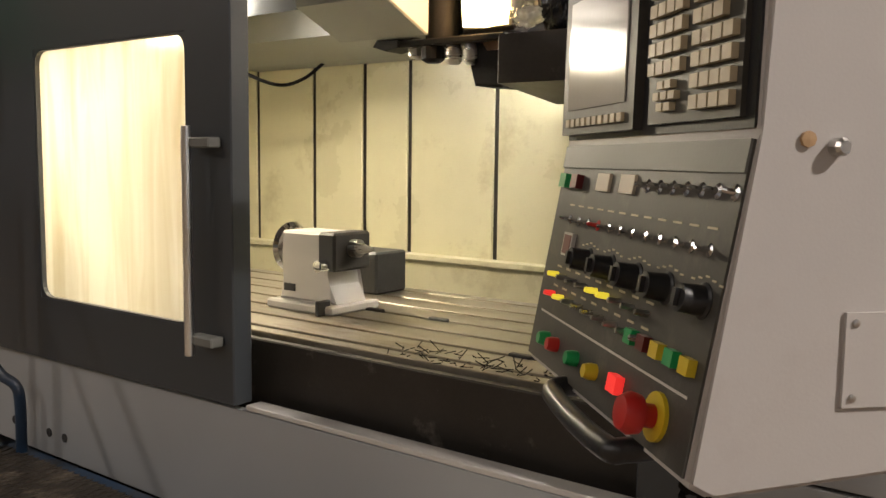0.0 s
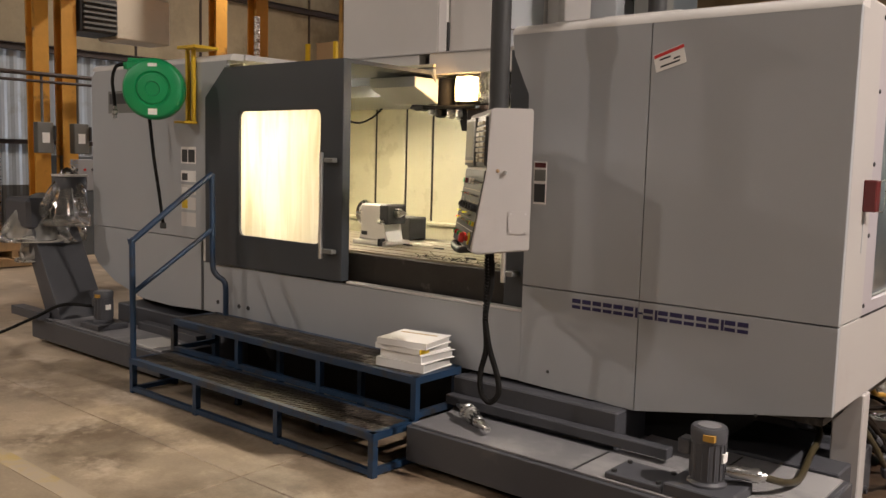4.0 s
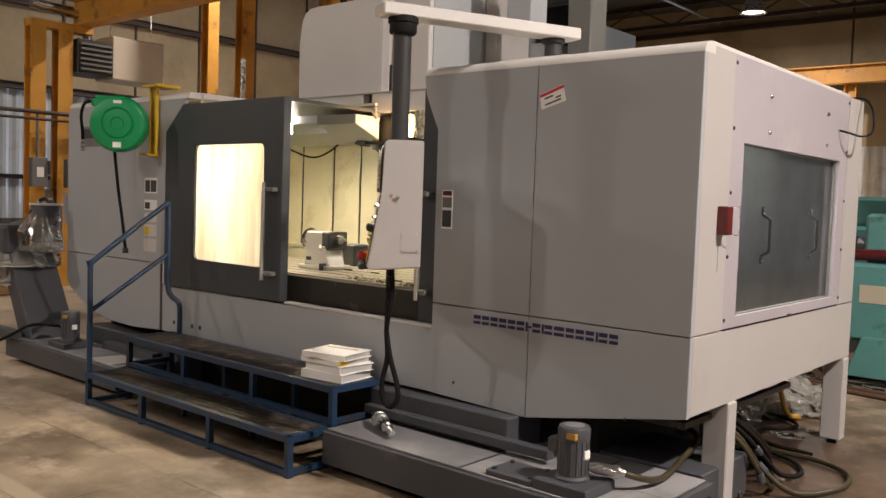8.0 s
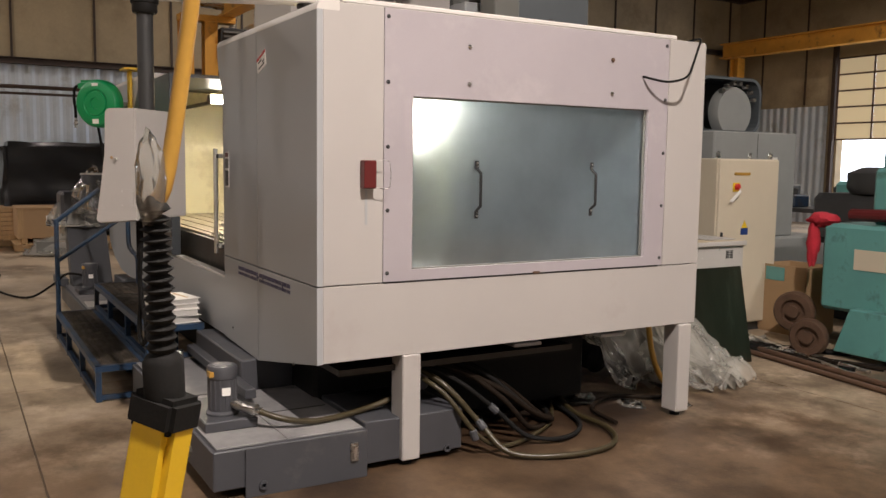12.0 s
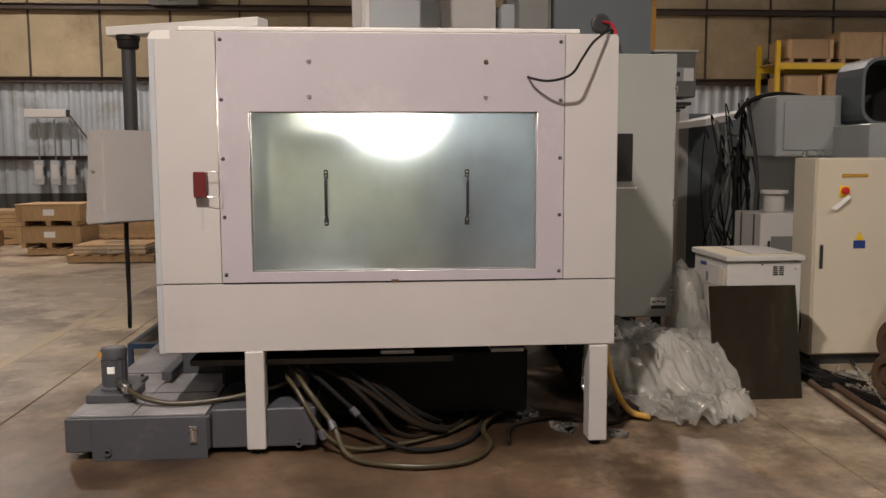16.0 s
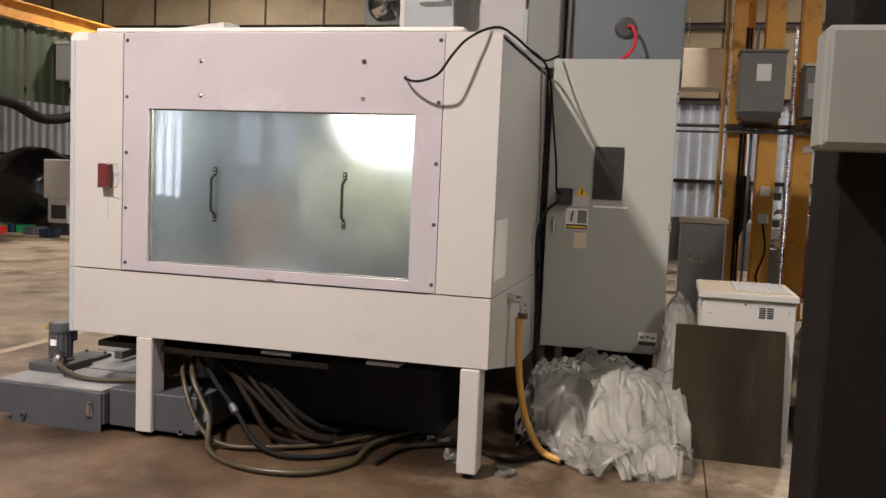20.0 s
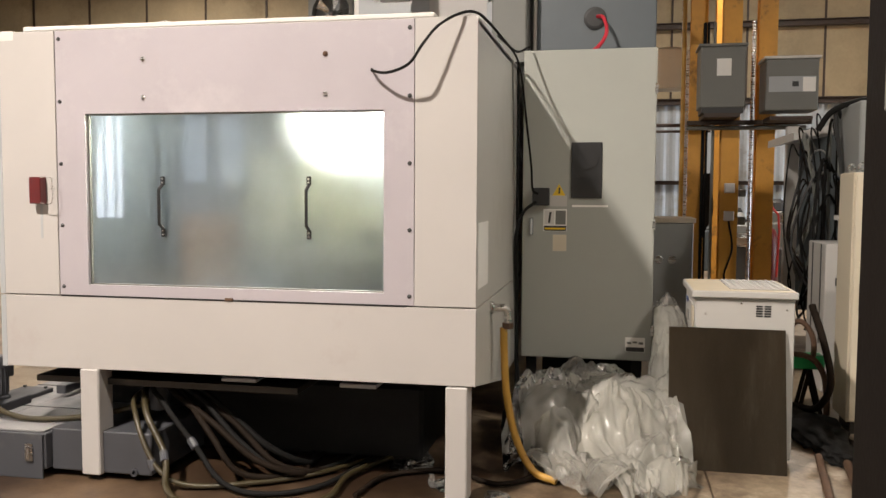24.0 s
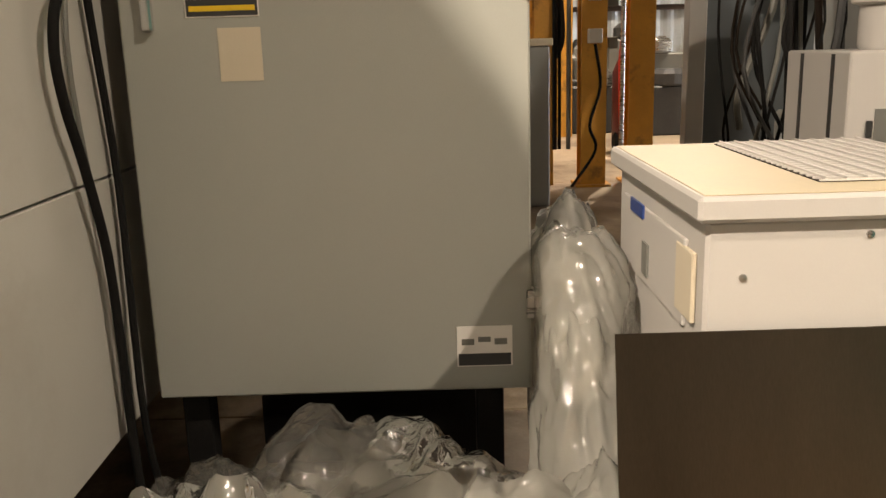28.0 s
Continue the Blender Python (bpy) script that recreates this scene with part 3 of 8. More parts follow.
def crumple(center, size, seed, amp=0.35, level=5, flat=0.0, bm=None):
    """A heap of crumpled film: a ball drawn into folds by warped ridged noise."""
    bm = bm or bmesh.new()
    got = bmesh.ops.create_icosphere(bm, subdivisions=level, radius=1.0)
    off = Vector((seed * 7.3, seed * 3.1, seed * 5.7))
    c = Vector(center)
    for v in got["verts"]:
        d = v.co.normalized()
        w = d + 0.45 * Vector((noise.noise(d * 1.6 + off), noise.noise(d * 1.6 - off), noise.noise(d * 1.6 + off * 2)))
        ridge = 0.0
        for f, k in ((1.5, 0.55), (3.1, 0.30), (6.0, 0.15)):
            ridge += k * (1 - 2.2 * abs(noise.noise(Vector((w.x * f, w.y * f, w.z * f * 0.55)) + off)))
        k = 1 + amp * (ridge - 0.45)
        v.co = c + Vector((d.x * size[0] * k, d.y * size[1] * k, d.z * size[2] * k))
        if v.co.z < flat:
            v.co.z = flat + 0.004 * (1 + noise.noise(d * 9 + off))
    return bm



def film_cloth(center, reach, rest, seed, core=(0.0, 0.0, 0.0), n=40, steps=150, floor=0.004, limits=None, drop=0.25, bm=None):
    """A sheet of film let fall in a heap: points on a grid held at their distances, squeezed sideways so that it buckles.
    reach: half the heap's width; rest: half the sheet's width; core: half-sizes of what lies beneath it."""
    rng = np.random.default_rng(seed)
    g = np.linspace(-1, 1, n)
    gx, gy = np.meshgrid(g, g, indexing="ij")
    step = 2 * rest / (n - 1)
    low = rng.normal(size=(7, 7, 3))
    at = (g + 1) * 2.999
    k = at.astype(int)
    f = (at - k)[:, None]
    f = f * f * (3 - 2 * f)
    rows = low[k] * (1 - f[:, :, None]) + low[k + 1] * f[:, :, None]
    wave = rows[:, k] * (1 - f[None]) + rows[:, k + 1] * f[None]
    p = np.stack([gx * reach[0], gy * reach[1], np.full_like(gx, drop)], axis=2) + wave * np.array([0.10, 0.10, 0.12]) * rest
    p[:, :, 2] = np.maximum(p[:, :, 2], 0.05)
    p += rng.normal(size=p.shape) * 0.004
    q = p.copy()
    pairs = []
    for di, dj, stiff in ((1, 0, 1.0), (0, 1, 1.0), (1, 1, 0.7), (1, -1, 0.7), (2, 0, 0.28), (0, 2, 0.28)):
        a = (slice(0, n - di), slice(0, n - dj)) if dj >= 0 else (slice(0, n - di), slice(-dj, n))
        b = (slice(di, n), slice(dj, n)) if dj >= 0 else (slice(di, n), slice(0, n + dj))
        pairs.append((a, b, step * math.hypot(di, dj), stiff * 0.24))
    for s in range(steps):
        v = (p - q) * 0.93
        q = p.copy()
        p = p + v
        p[:, :, 2] -= 0.0014
        for it in range(5):
            for a, b, d, stiff in pairs:
                w = p[b] - p[a]
                r = np.sqrt((w * w).sum(2, keepdims=True)) + 1e-9
                w *= stiff * (r - d) / r
                p[a] += w
                p[b] -= w
            if core[2] > 0:
                e = p / np.array(core)
                r = np.sqrt((e * e).sum(2, keepdims=True)) + 1e-9
                p = np.where(r < 1, p / r, p)
            out = np.sqrt((p[:, :, :1] / reach[0]) ** 2 + (p[:, :, 1:2] / reach[1]) ** 2) + 1e-9
            p[:, :, :2] *= np.where(out > 1, 1 - 0.25 * (1 - 1 / out), 1.0)
            p[:, :, 2] = np.maximum(p[:, :, 2], floor - center[2])
            if limits:
                p[:, :, 0] = np.clip(p[:, :, 0], limits[0] - center[0], limits[1] - center[0])
                p[:, :, 1] = np.clip(p[:, :, 1], limits[2] - center[1], limits[3] - center[1])
        q[:, :, :2] += (p - q)[:, :, :2] * 0.2 * (p[:, :, 2:] < floor - center[2] + 0.003)
    bm = bm or bmesh.new()
    # one smoothing midpoint between neighbours
    m = np.zeros((2 * n - 1, 2 * n - 1, 3))
    m[::2, ::2] = p
    m[1::2, ::2] = (p[1:] + p[:-1]) / 2
    m[:, 1::2] = (m[:, :-1:2] + m[:, 2::2]) / 2
    sm = m
    for s in range(2):
        m = sm
        sm = m.copy()
        sm[1:-1, 1:-1] = m[1:-1, 1:-1] * 0.4 + 0.15 * (m[2:, 1:-1] + m[:-2, 1:-1] + m[1:-1, 2:] + m[1:-1, :-2])
    vs = [[bm.verts.new((center[0] + x, center[1] + y, max(floor, center[2] + z))) for x, y, z in row] for row in sm.tolist()]
    for i in range(2 * n - 2):
        for j in range(2 * n - 2):
            bm.faces.new((vs[i][j], vs[i + 1][j], vs[i + 1][j + 1], vs[i][j + 1]))
    return bm


def film_swag(path, width, seed, pleats=5, amp=0.022, spread=(0.35, 1.0, 0.8), lift=(0, 0, 1), floor=0.004, nu=44, nv=46):
    """A gathered length of film lying along a path: pleats run along it, drawn together at one end, with a torn hem."""
    bm = bmesh.new()
    off = Vector((seed * 4.1, seed * 2.3, seed * 6.7))
    pts = smooth_path(path, 12)
    up = Vector(lift)
    rows = []
    for i in range(nu + 1):
        u = i / nu
        row = []
        for j in range(nv + 1):
            v = 2 * j / nv - 1
            # torn ends
            uu = min(1.0, max(0.0, u * (1 + 0.10 * noise.noise(Vector((v * 2.2, 5, 0)) + off)) + 0.05 * noise.noise(Vector((v * 3.1, 1, 2)) + off)))
            k = uu * (len(pts) - 1)
            m = min(int(k), len(pts) - 2)
            p = pts[m].lerp(pts[m + 1], k - m)
            d = (pts[m + 1] - pts[m]).normalized()
            side = d.cross(up)
            side = side.normalized() if side.length > 1e-4 else Vector((1, 0, 0))
            nrm = side.cross(d).normalized()
            w = spread[0] + (spread[1] - spread[0]) * min(1, u * 2) if u < 0.5 else spread[1] + (spread[2] - spread[1]) * (u * 2 - 1)
            q = Vector((u * 1.6, v * 1.1, 0)) + off
            bend = v + 0.22 * noise.noise(q * 1.3) + 0.08 * noise.noise(q * 3.1)
            fold = 0.8 * math.sin(pleats * 0.5 * math.pi * bend + 2.2 * noise.noise(Vector((u * 1.3, 3, 1)) + off))
            fold += 0.8 * max(-0.3, 1 - 3.6 * abs(noise.noise(Vector((u * 1.5, bend * pleats * 0.40, 4)) + off)))
            wx, wy = u * 2.2 + 0.5 * noise.noise(Vector((u * 2, v * 2, 3)) + off), v * 1.7 + 0.5 * noise.noise(Vector((v * 2, u * 2, 6)) + off)
            soft = 0.8 * noise.noise(Vector((wx, wy, 8)) + off) + 0.35 * noise.noise(Vector((wx * 2.3 + wy, wy * 2.1 - wx, 2)) + off)
            soft += 0.45 - 1.3 * abs(noise.noise(Vector((wx * 1.4 + wy * 0.7, wy * 1.6 - wx * 0.5, 4)) + off)) + 0.16 - 0.5 * abs(noise.noise(Vector((wx * 3.3 - wy, wy * 3.1 + wx, 5)) + off))
            p = p + side * v * width * w + nrm * (amp * fold * (0.45 + 0.55 * min(1, w)) + 0.045 * min(1.0, width / 0.2) * soft)
            p.z -= 0.30 * width * w * v * v * max(0.0, nrm.z)
            row.append(bm.verts.new((p.x, p.y, max(floor, p.z))))
        rows.append(row)
    for i in range(nu):
        for j in range(nv):
            bm.faces.new((rows[i][j], rows[i + 1][j], rows[i + 1][j + 1], rows[i][j + 1]))
    return bm


# ------------------------------------------------------------------ the hall
X0, X1, Y0, Y1, ROOF = -13.5, 12.5, -14.0, 20.5, 6.95
floor = solo("floor", box(X0 - 0.3, X1 + 0.3, Y0 - 0.3, Y1 + 6.0, -0.30, -0.015), M["joint"], "sealed concrete shop floor with saw-cut joints", "floor", kind="structure")


def wall_box(name, x0, x1, y0, y1, z0, z1, material, label):
    return solo(name, box(x0, x1, y0, y1, z0, z1), material, label, "wall", kind="structure")


wall_west = wall_box("wall_west", X0 - 0.25, X0, Y0, Y1, -0.02, ROOF, M["wall_panel"], "tan insulated wall panels above galvanised sheeting")
wall_east = wall_box("wall_east", X1, X1 + 0.25, Y0, Y1, -0.02, ROOF, M["wall_panel"], "tan insulated shop wall")
wall_south = wall_box("wall_south", X0, X1, Y0 - 0.25, Y0, -0.02, ROOF, M["wall_panel"], "tan insulated shop wall")
DOOR_L, DOOR_R, DOOR_H = -10.1, -5.0, 4.35
wall_north = thing("wall_north", (0, Y1, 0), "tan insulated end wall with a loading door opening", "wall", kind="structure")
part("wall_piece", box(X0, DOOR_L, Y1, Y1 + 0.25, -0.02, ROOF), M["wall_panel"], wall_north)
part("wall_piece", box(DOOR_R, X1, Y1, Y1 + 0.25, -0.02, ROOF), M["wall_panel"], wall_north)
part("wall_piece", box(DOOR_L, DOOR_R, Y1, Y1 + 0.25, DOOR_H, ROOF), M["wall_panel"], wall_north)
ceiling = solo("ceiling", box(X0, X1, Y0, Y1, ROOF, ROOF + 0.2), M["roof"], "dark metal roof deck", "ceiling", kind="structure")
backdrop = solo("backdrop", box(-16, 1, Y1 + 3.4, Y1 + 3.5, -0.2, 7), M["daylight"], "bright overcast daylight outside the loading door", "daylight", kind="structure")


def corrugated(axis, at, a, b, z0, z1, out, pitch=0.23, depth=0.035):
    """Trapezoid wall sheeting along an axis."""
    bm = bmesh.new()
    s = [a + i * pitch / 4 for i in range(int((b - a) / pitch * 4) + 1)]
    lo, hi = [], []
    for i, u in enumerate(s):
        w = at + (out * depth if i % 4 in (1, 2) else out * 0.006)
        p = (w, u) if axis == "y" else (u, w)
        lo.append(bm.verts.new((*p, z0)))
        hi.append(bm.verts.new((*p, z1)))
    for i in range(len(s) - 1):
        bm.faces.new((lo[i], lo[i + 1], hi[i + 1], hi[i]))
    return bm


part("sheeting", corrugated("y", X0, Y0, Y1, 0.9, 3.22, 1), M["corrugated"], wall_west, "light galvanised corrugated sheeting")
part("lower_sheeting", corrugated("y", X0, Y0, Y1, 0.0, 0.9, 1), M["corrugated_dark"], wall_west, "dark lower sheeting")
part("sheeting", corrugated("x", Y1, X0, DOOR_L - 0.25, 0.0, 3.15, -1), M["corrugated"], wall_north, "grey corrugated sheeting")
part("sheeting", corrugated("x", Y1, DOOR_R + 0.25, X1, 0.0, 3.15, -1), M["corrugated"], wall_north, "grey corrugated sheeting")
# vertical battens over the joints of the insulated panels
for i in range(24):
    y = Y0 + 0.7 + i * 1.45
    part("batten", box(X0, X0 + 0.03, y - 0.02, y + 0.02, 3.3, ROOF), M["brown_steel"], wall_west)
for i in range(10):
    x = X0 + 0.9 + i * 1.45
    if DOOR_L - 0.2 < x < DOOR_R + 0.2:
        continue
    part("batten", box(x - 0.02, x + 0.02, Y1 - 0.03, Y1, 3.2, ROOF), M["brown_steel"], wall_north)
for z in (3.27, 4.77, 6.3):
    part("girt", beam_h((X0 + 0.12, Y0, z), (X0 + 0.12, Y1, z), 0.16, 0.12, 0.012), M["brown_steel"], wall_west)
    if z > 4.4:
        part("girt", beam_h((X0, Y1 - 0.12, z), (X1, Y1 - 0.12, z), 0.16, 0.12, 0.012), M["brown_steel"], wall_north)
part("girt", beam_h((X0 + 0.12, Y0, 1.65), (X0 + 0.12, Y1, 1.65), 0.12, 0.08, 0.010), M["brown_steel"], wall_west)
for y in (-10.1, -5.0, 0.05, 5.1, 10.15, 15.2, 19.3):
    lo, hi = ROOF - 0.62, ROOF - 0.08
    tr = thing("roof_truss", (0, y, lo), "dark steel roof truss under the deck", "truss", "roof trusses", kind="structure")
    part("bottom_chord", beam_h((X0, y, lo), (X1, y, lo), 0.12, 0.10, 0.012), M["brown_steel"], tr)
    part("top_chord", beam_h((X0, y, hi), (X1, y, hi), 0.12, 0.12, 0.012), M["brown_steel"], tr)
    for k in range(24):
        xa = X0 + k * 1.0833
        part("web", rod((xa, y, lo if k % 2 else hi), (xa + 1.0833, y, hi if k % 2 else lo), 0.022, 6), M["brown_steel"], tr)
# pale service pipes under the deck
for x, r in ((-10.3, 0.022), (-7.3, 0.03), (-4.7, 0.022)):
    pipe = thing("service_pipe", (x, 12.0, ROOF - 0.45), "pale steel service pipe hung under the roof deck", "pipe", "roof pipes", kind="structure")
    part("pipe_run", rod((x, 6.0, ROOF - 0.45), (x, Y1 - 0.02, ROOF - 0.45), r, 8), M["corrugated"], pipe)
    for y in (7.5, 12.5, 17.5):
        part("hanger", rod((x, y, ROOF - 0.45), (x, y, ROOF), 0.006, 6), M["steel"], pipe)

# loading door, half raised
ld = thing("door_1", (-7.55, Y1, 0), "sectional loading door half raised, skin panels glowing to look sunlit", "door", kind="structure")
rows, cols = 5, 5
for r in range(rows):
    for c in range(cols):
        w, h = (DOOR_R - DOOR_L) / cols, (DOOR_H - 2.25) / rows
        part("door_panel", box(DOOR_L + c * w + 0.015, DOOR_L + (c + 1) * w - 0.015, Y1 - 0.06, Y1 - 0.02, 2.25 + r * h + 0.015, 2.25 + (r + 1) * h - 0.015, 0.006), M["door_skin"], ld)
for r in range(rows + 1):
    z = 2.25 + r * (DOOR_H - 2.25) / rows
    part("rail", box(DOOR_L, DOOR_R, Y1 - 0.09, Y1 - 0.06, z - 0.02, z + 0.02), M["rust"], ld)
for c in range(cols + 1):
    x = DOOR_L + c * (DOOR_R - DOOR_L) / cols
    part("stile", box(x - 0.02, x + 0.02, Y1 - 0.09, Y1 - 0.065, 2.25, DOOR_H), M["rust"], ld)
for x in (DOOR_L - 0.1, DOOR_R + 0.1):
    part("track", box(x - 0.05, x + 0.05, Y1 - 0.14, Y1 - 0.02, 0, DOOR_H + 0.4), M["brown_steel"], ld)

# orange runway frames of the shop crane
rf = thing("crane_runway", (-12.2, Y1 - 0.8, 0), "orange painted steel crane runway on columns", "crane runway", kind="structure")
part("runway_beam", beam_h((-13.1, 19.4, 4.75), (X1, 19.4, 4.75), 0.30, 0.42, 0.03), M["orange"], rf)
part("runway_column", beam_h((-12.75, 19.6, 0), (-12.75, 19.6, 4.54), 0.28, 0.28, 0.03, (1, 0, 0)), M["orange"], rf)
part("runway_column", beam_h((-3.6, 19.6, 0), (-3.6, 19.6, 4.54), 0.28, 0.28, 0.03, (1, 0, 0)), M["orange"], rf)
rw = thing("crane_runway", (-10.0, 3.9, 0), "orange painted crane runway along the bay", "crane runway", kind="structure")
part("runway_beam", beam_h((-10.5, 4.30, 4.12), (-3.1, 4.30, 4.12), 0.26, 0.42, 0.028), M["orange"], rw)
part("end_stop", box(-3.22, -3.1, 4.20, 4.40, 4.33, 4.50, 0.01), M["yellow"], rw)
for y in (3.62, 4.02, -6.25):
    part("runway_column", beam_h((-10.3 if y > 0 else -9.55, y, 0), (-10.3 if y > 0 else -9.55, y, 3.91 if y > 0 else 3.89), 0.22, 0.22, 0.024, (1, 0, 0)), M["orange"], rw)
part("cross_head", box(-10.42, -10.18, 3.50, 4.44, 3.80, 3.905, 0.006), M["orange"], rw)
part("runway_beam", beam_h((-10.5, -6.25, 4.04), (-2.5, -6.25, 4.04), 0.24, 0.32, 0.026), M["orange"], rw)
part("beam_hanger", rod((-4.0, -6.25, 4.19), (-4.0, -6.25, ROOF), 0.03, 8), M["orange"], rw)
part("beam_hanger", rod((-3.6, 4.30, 4.32), (-3.6, 4.30, ROOF), 0.03, 8), M["orange"], rw)

# floor slabs with saw-cut joints
xs = [-1.42 + 4.55 * k for k in range(-3, 4)]
ys = [0.40 + 4.6 * k for k in range(-4, 6)]
xs = [X0 - 0.2] + [x for x in xs if X0 < x < X1] + [X1 + 0.2]
ys = [Y0 - 0.2] + [y for y in ys if Y0 < y < Y1] + [Y1 + 0.3]
for xa, xb in zip(xs, xs[1:]):
    for ya, yb in zip(ys, ys[1:]):
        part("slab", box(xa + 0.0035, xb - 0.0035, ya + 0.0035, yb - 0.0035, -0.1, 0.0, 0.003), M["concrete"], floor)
solo("floor_line", box(-9.0, -0.2, -0.30, -0.20, 0.0, 0.002), M["yellow_line"], "worn yellow painted aisle line on the concrete", "floor marking", kind="structure")
solo("floor_line", box(-9.0, 3.0, -3.9, -3.80, 0.0, 0.002), M["yellow_line"], "worn yellow painted aisle line on the concrete", "floor marking", kind="structure")

# high-bay lamps
for bx, by, bz, power in HIGH_BAYS:
    hb = thing("high_bay_lamp", (bx, by, bz), "bell-shaped metal high-bay lamp hanging from the roof, lit", "lamp", "high-bay lamps")
    part("reflector", lathe([(0.08, 0.42), (0.12, 0.36), (0.26, 0.05), (0.28, 0.0), (0.265, 0.0), (0.245, 0.05), (0.11, 0.33), (0.0, 0.34)], (bx, by, bz - 0.1), n=24), M["steel"], hb, "spun aluminium reflector", True)
    part("lens", lathe([(0.0, 0.0), (0.235, 0.0), (0.235, 0.01), (0.0, 0.01)], (bx, by, bz - 0.06), n=24), M["bay_glow"], hb, "glowing lens")
    part("ballast", lathe([(0.09, 0), (0.09, 0.22), (0.03, 0.26)], (bx, by, bz + 0.32), n=16), M["box_grey"], hb, "", True)
    part("hanger", rod((bx, by, bz + 0.56), (bx, by, ROOF), 0.008, 6), M["steel"], hb)


# ------------------------------------------------------------------ the machining centre
FY = 1.51          # front skin
EX = 0.92          # end skin
RY = 3.92          # rear skin
mc = thing("machining_center", (-1.9, 2.7, 0), "large light-grey vertical machining center with an open charcoal sliding door", "machine tool")
# bed
part("bed", box(-4.5, 0.35, 1.72, 3.55, 0.02, 0.42, 0.02), M["iron"], mc, "dark cast-iron bed under the guarding")
part("bed_foot", box(-0.95, 0.02, 1.42, 1.72, 0.02, 0.40, 0.008), M["tank"], mc, "dark grey base block")
part("bed_foot", box(-4.45, -3.1, 1.48, 1.74, 0.02, 0.34, 0.008), M["tank"], mc)
part("bed_rail", box(-0.95, 0.30, 1.36, 1.42, 0.26, 0.31, 0.004), M["tank"], mc)

# right-hand enclosure: front
t = 0.03
fp = part("front_panel", prism([(-0.59, 0.92), (0.055, 0.92), (0.055, 2.165), (-0.70, 2.165), (-0.70, 2.135), (-0.685, 2.06), (-0.63, 1.945), (-0.59, 1.87)], "y", FY, FY + t, 0.002), M["paint"], mc, "upper front panel with a curved cut-out")
part("front_panel", prism([(0.059, 0.92), (EX, 0.92), (EX, 2.165), (0.059, 2.165)], "y", FY, FY + t, 0.002), M["paint"], mc)
part("front_panel", prism([(-0.59, 0.42), (0.055, 0.40), (0.055, 0.914), (-0.59, 0.914)], "y", FY, FY + t, 0.002), M["paint"], mc)
part("front_panel", prism([(0.059, 0.40), (EX, 0.555), (EX, 0.914), (0.059, 0.914)], "y", FY, FY + t, 0.002), M["paint"], mc)
part("seam_backing", box(-0.56, EX - 0.04, FY + t, FY + t + 0.01, 0.58, 2.1), M["iron"], mc)
# rounded top edge along the front
pts = [(FY + 0.11, 2.165), (FY, 2.165)] + [(FY + 0.045 - 0.045 * math.cos(a), 2.165 + 0.045 * math.sin(a)) for a in [math.pi / 2 * i / 6 for i in range(1, 7)]] + [(FY + 0.11, 2.21)]
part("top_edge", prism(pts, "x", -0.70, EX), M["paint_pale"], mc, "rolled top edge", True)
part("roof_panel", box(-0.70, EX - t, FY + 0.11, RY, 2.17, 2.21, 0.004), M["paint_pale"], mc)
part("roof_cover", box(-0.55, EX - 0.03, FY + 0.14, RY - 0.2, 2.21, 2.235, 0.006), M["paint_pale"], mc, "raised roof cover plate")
# end skin: strip, framed pane, strip, apron
zs = 0.922
part("corner_strip", prism([(FY + t, zs), (1.842, zs), (1.842, 2.205), (FY + 0.11, 2.205), (FY + 0.11, 2.164), (FY + t, 2.164)], "x", EX - t, EX, 0.002), M["paint_white"], mc, "pale corner strip of the end wall")
part("corner_strip", prism([(3.638, zs), (RY, zs), (RY, 2.19), (RY - 0.012, 2.205), (3.638, 2.205)], "x", EX - t, EX, 0.002), M["paint_white"], mc)
WY0, WY1, WZ0, WZ1 = 2.0, 3.493, 0.976, 1.805
fr = ring([(1.846, zs + 0.002), (3.634, zs + 0.002), (3.634, 2.203), (1.846, 2.203)], [(WY0, WZ0), (WY1, WZ0), (WY1, WZ1), (WY0, WZ1)], "x", EX - 0.024, EX - 0.003)
part("window_frame", fr, M["paint_lilac"], mc, "lilac-grey bolted frame plate round the end window")
part("apron", prism([(FY + t, 0.558), (RY, 0.565), (RY, zs - 0.006), (FY + t, zs - 0.006)], "x", EX - t, EX, 0.002), M["paint_white"], mc, "lower apron panel of the end wall")
part("seam_backing", box(EX - 0.045, EX - t, FY + 0.03, RY - 0.03, 0.60, 0.95), M["iron"], mc)
pane = part("pane", box(EX - 0.05, EX - 0.042, WY0 - 0.03, WY1 + 0.03, WZ0 - 0.03, WZ1 + 0.03), M["pane_end"], mc, "scratched tinted polycarbonate pane")
pane.visible_shadow = False
part("pane_edge", ring([(WY0 - 0.01, WZ0 - 0.01), (WY1 + 0.01, WZ0 - 0.01), (WY1 + 0.01, WZ1 + 0.01), (WY0 - 0.01, WZ1 + 0.01)],
                       [(WY0 + 0.006, WZ0 + 0.006), (WY1 - 0.006, WZ0 + 0.006), (WY1 - 0.006, WZ1 - 0.006), (WY0 + 0.006, WZ1 - 0.006)], "x", EX - 0.041, EX - 0.025), M["box_grey"], mc, "grey rubber edge of the pane")
part("sill_gap", box(EX - 0.022, EX + 0.001, 1.85, 3.6, 0.916, 0.922), M["iron"], mc)
part("sill_latch", box(EX - 0.003, EX + 0.008, 2.72, 2.76, 0.918, 0.932, 0.002), M["rust"], mc)
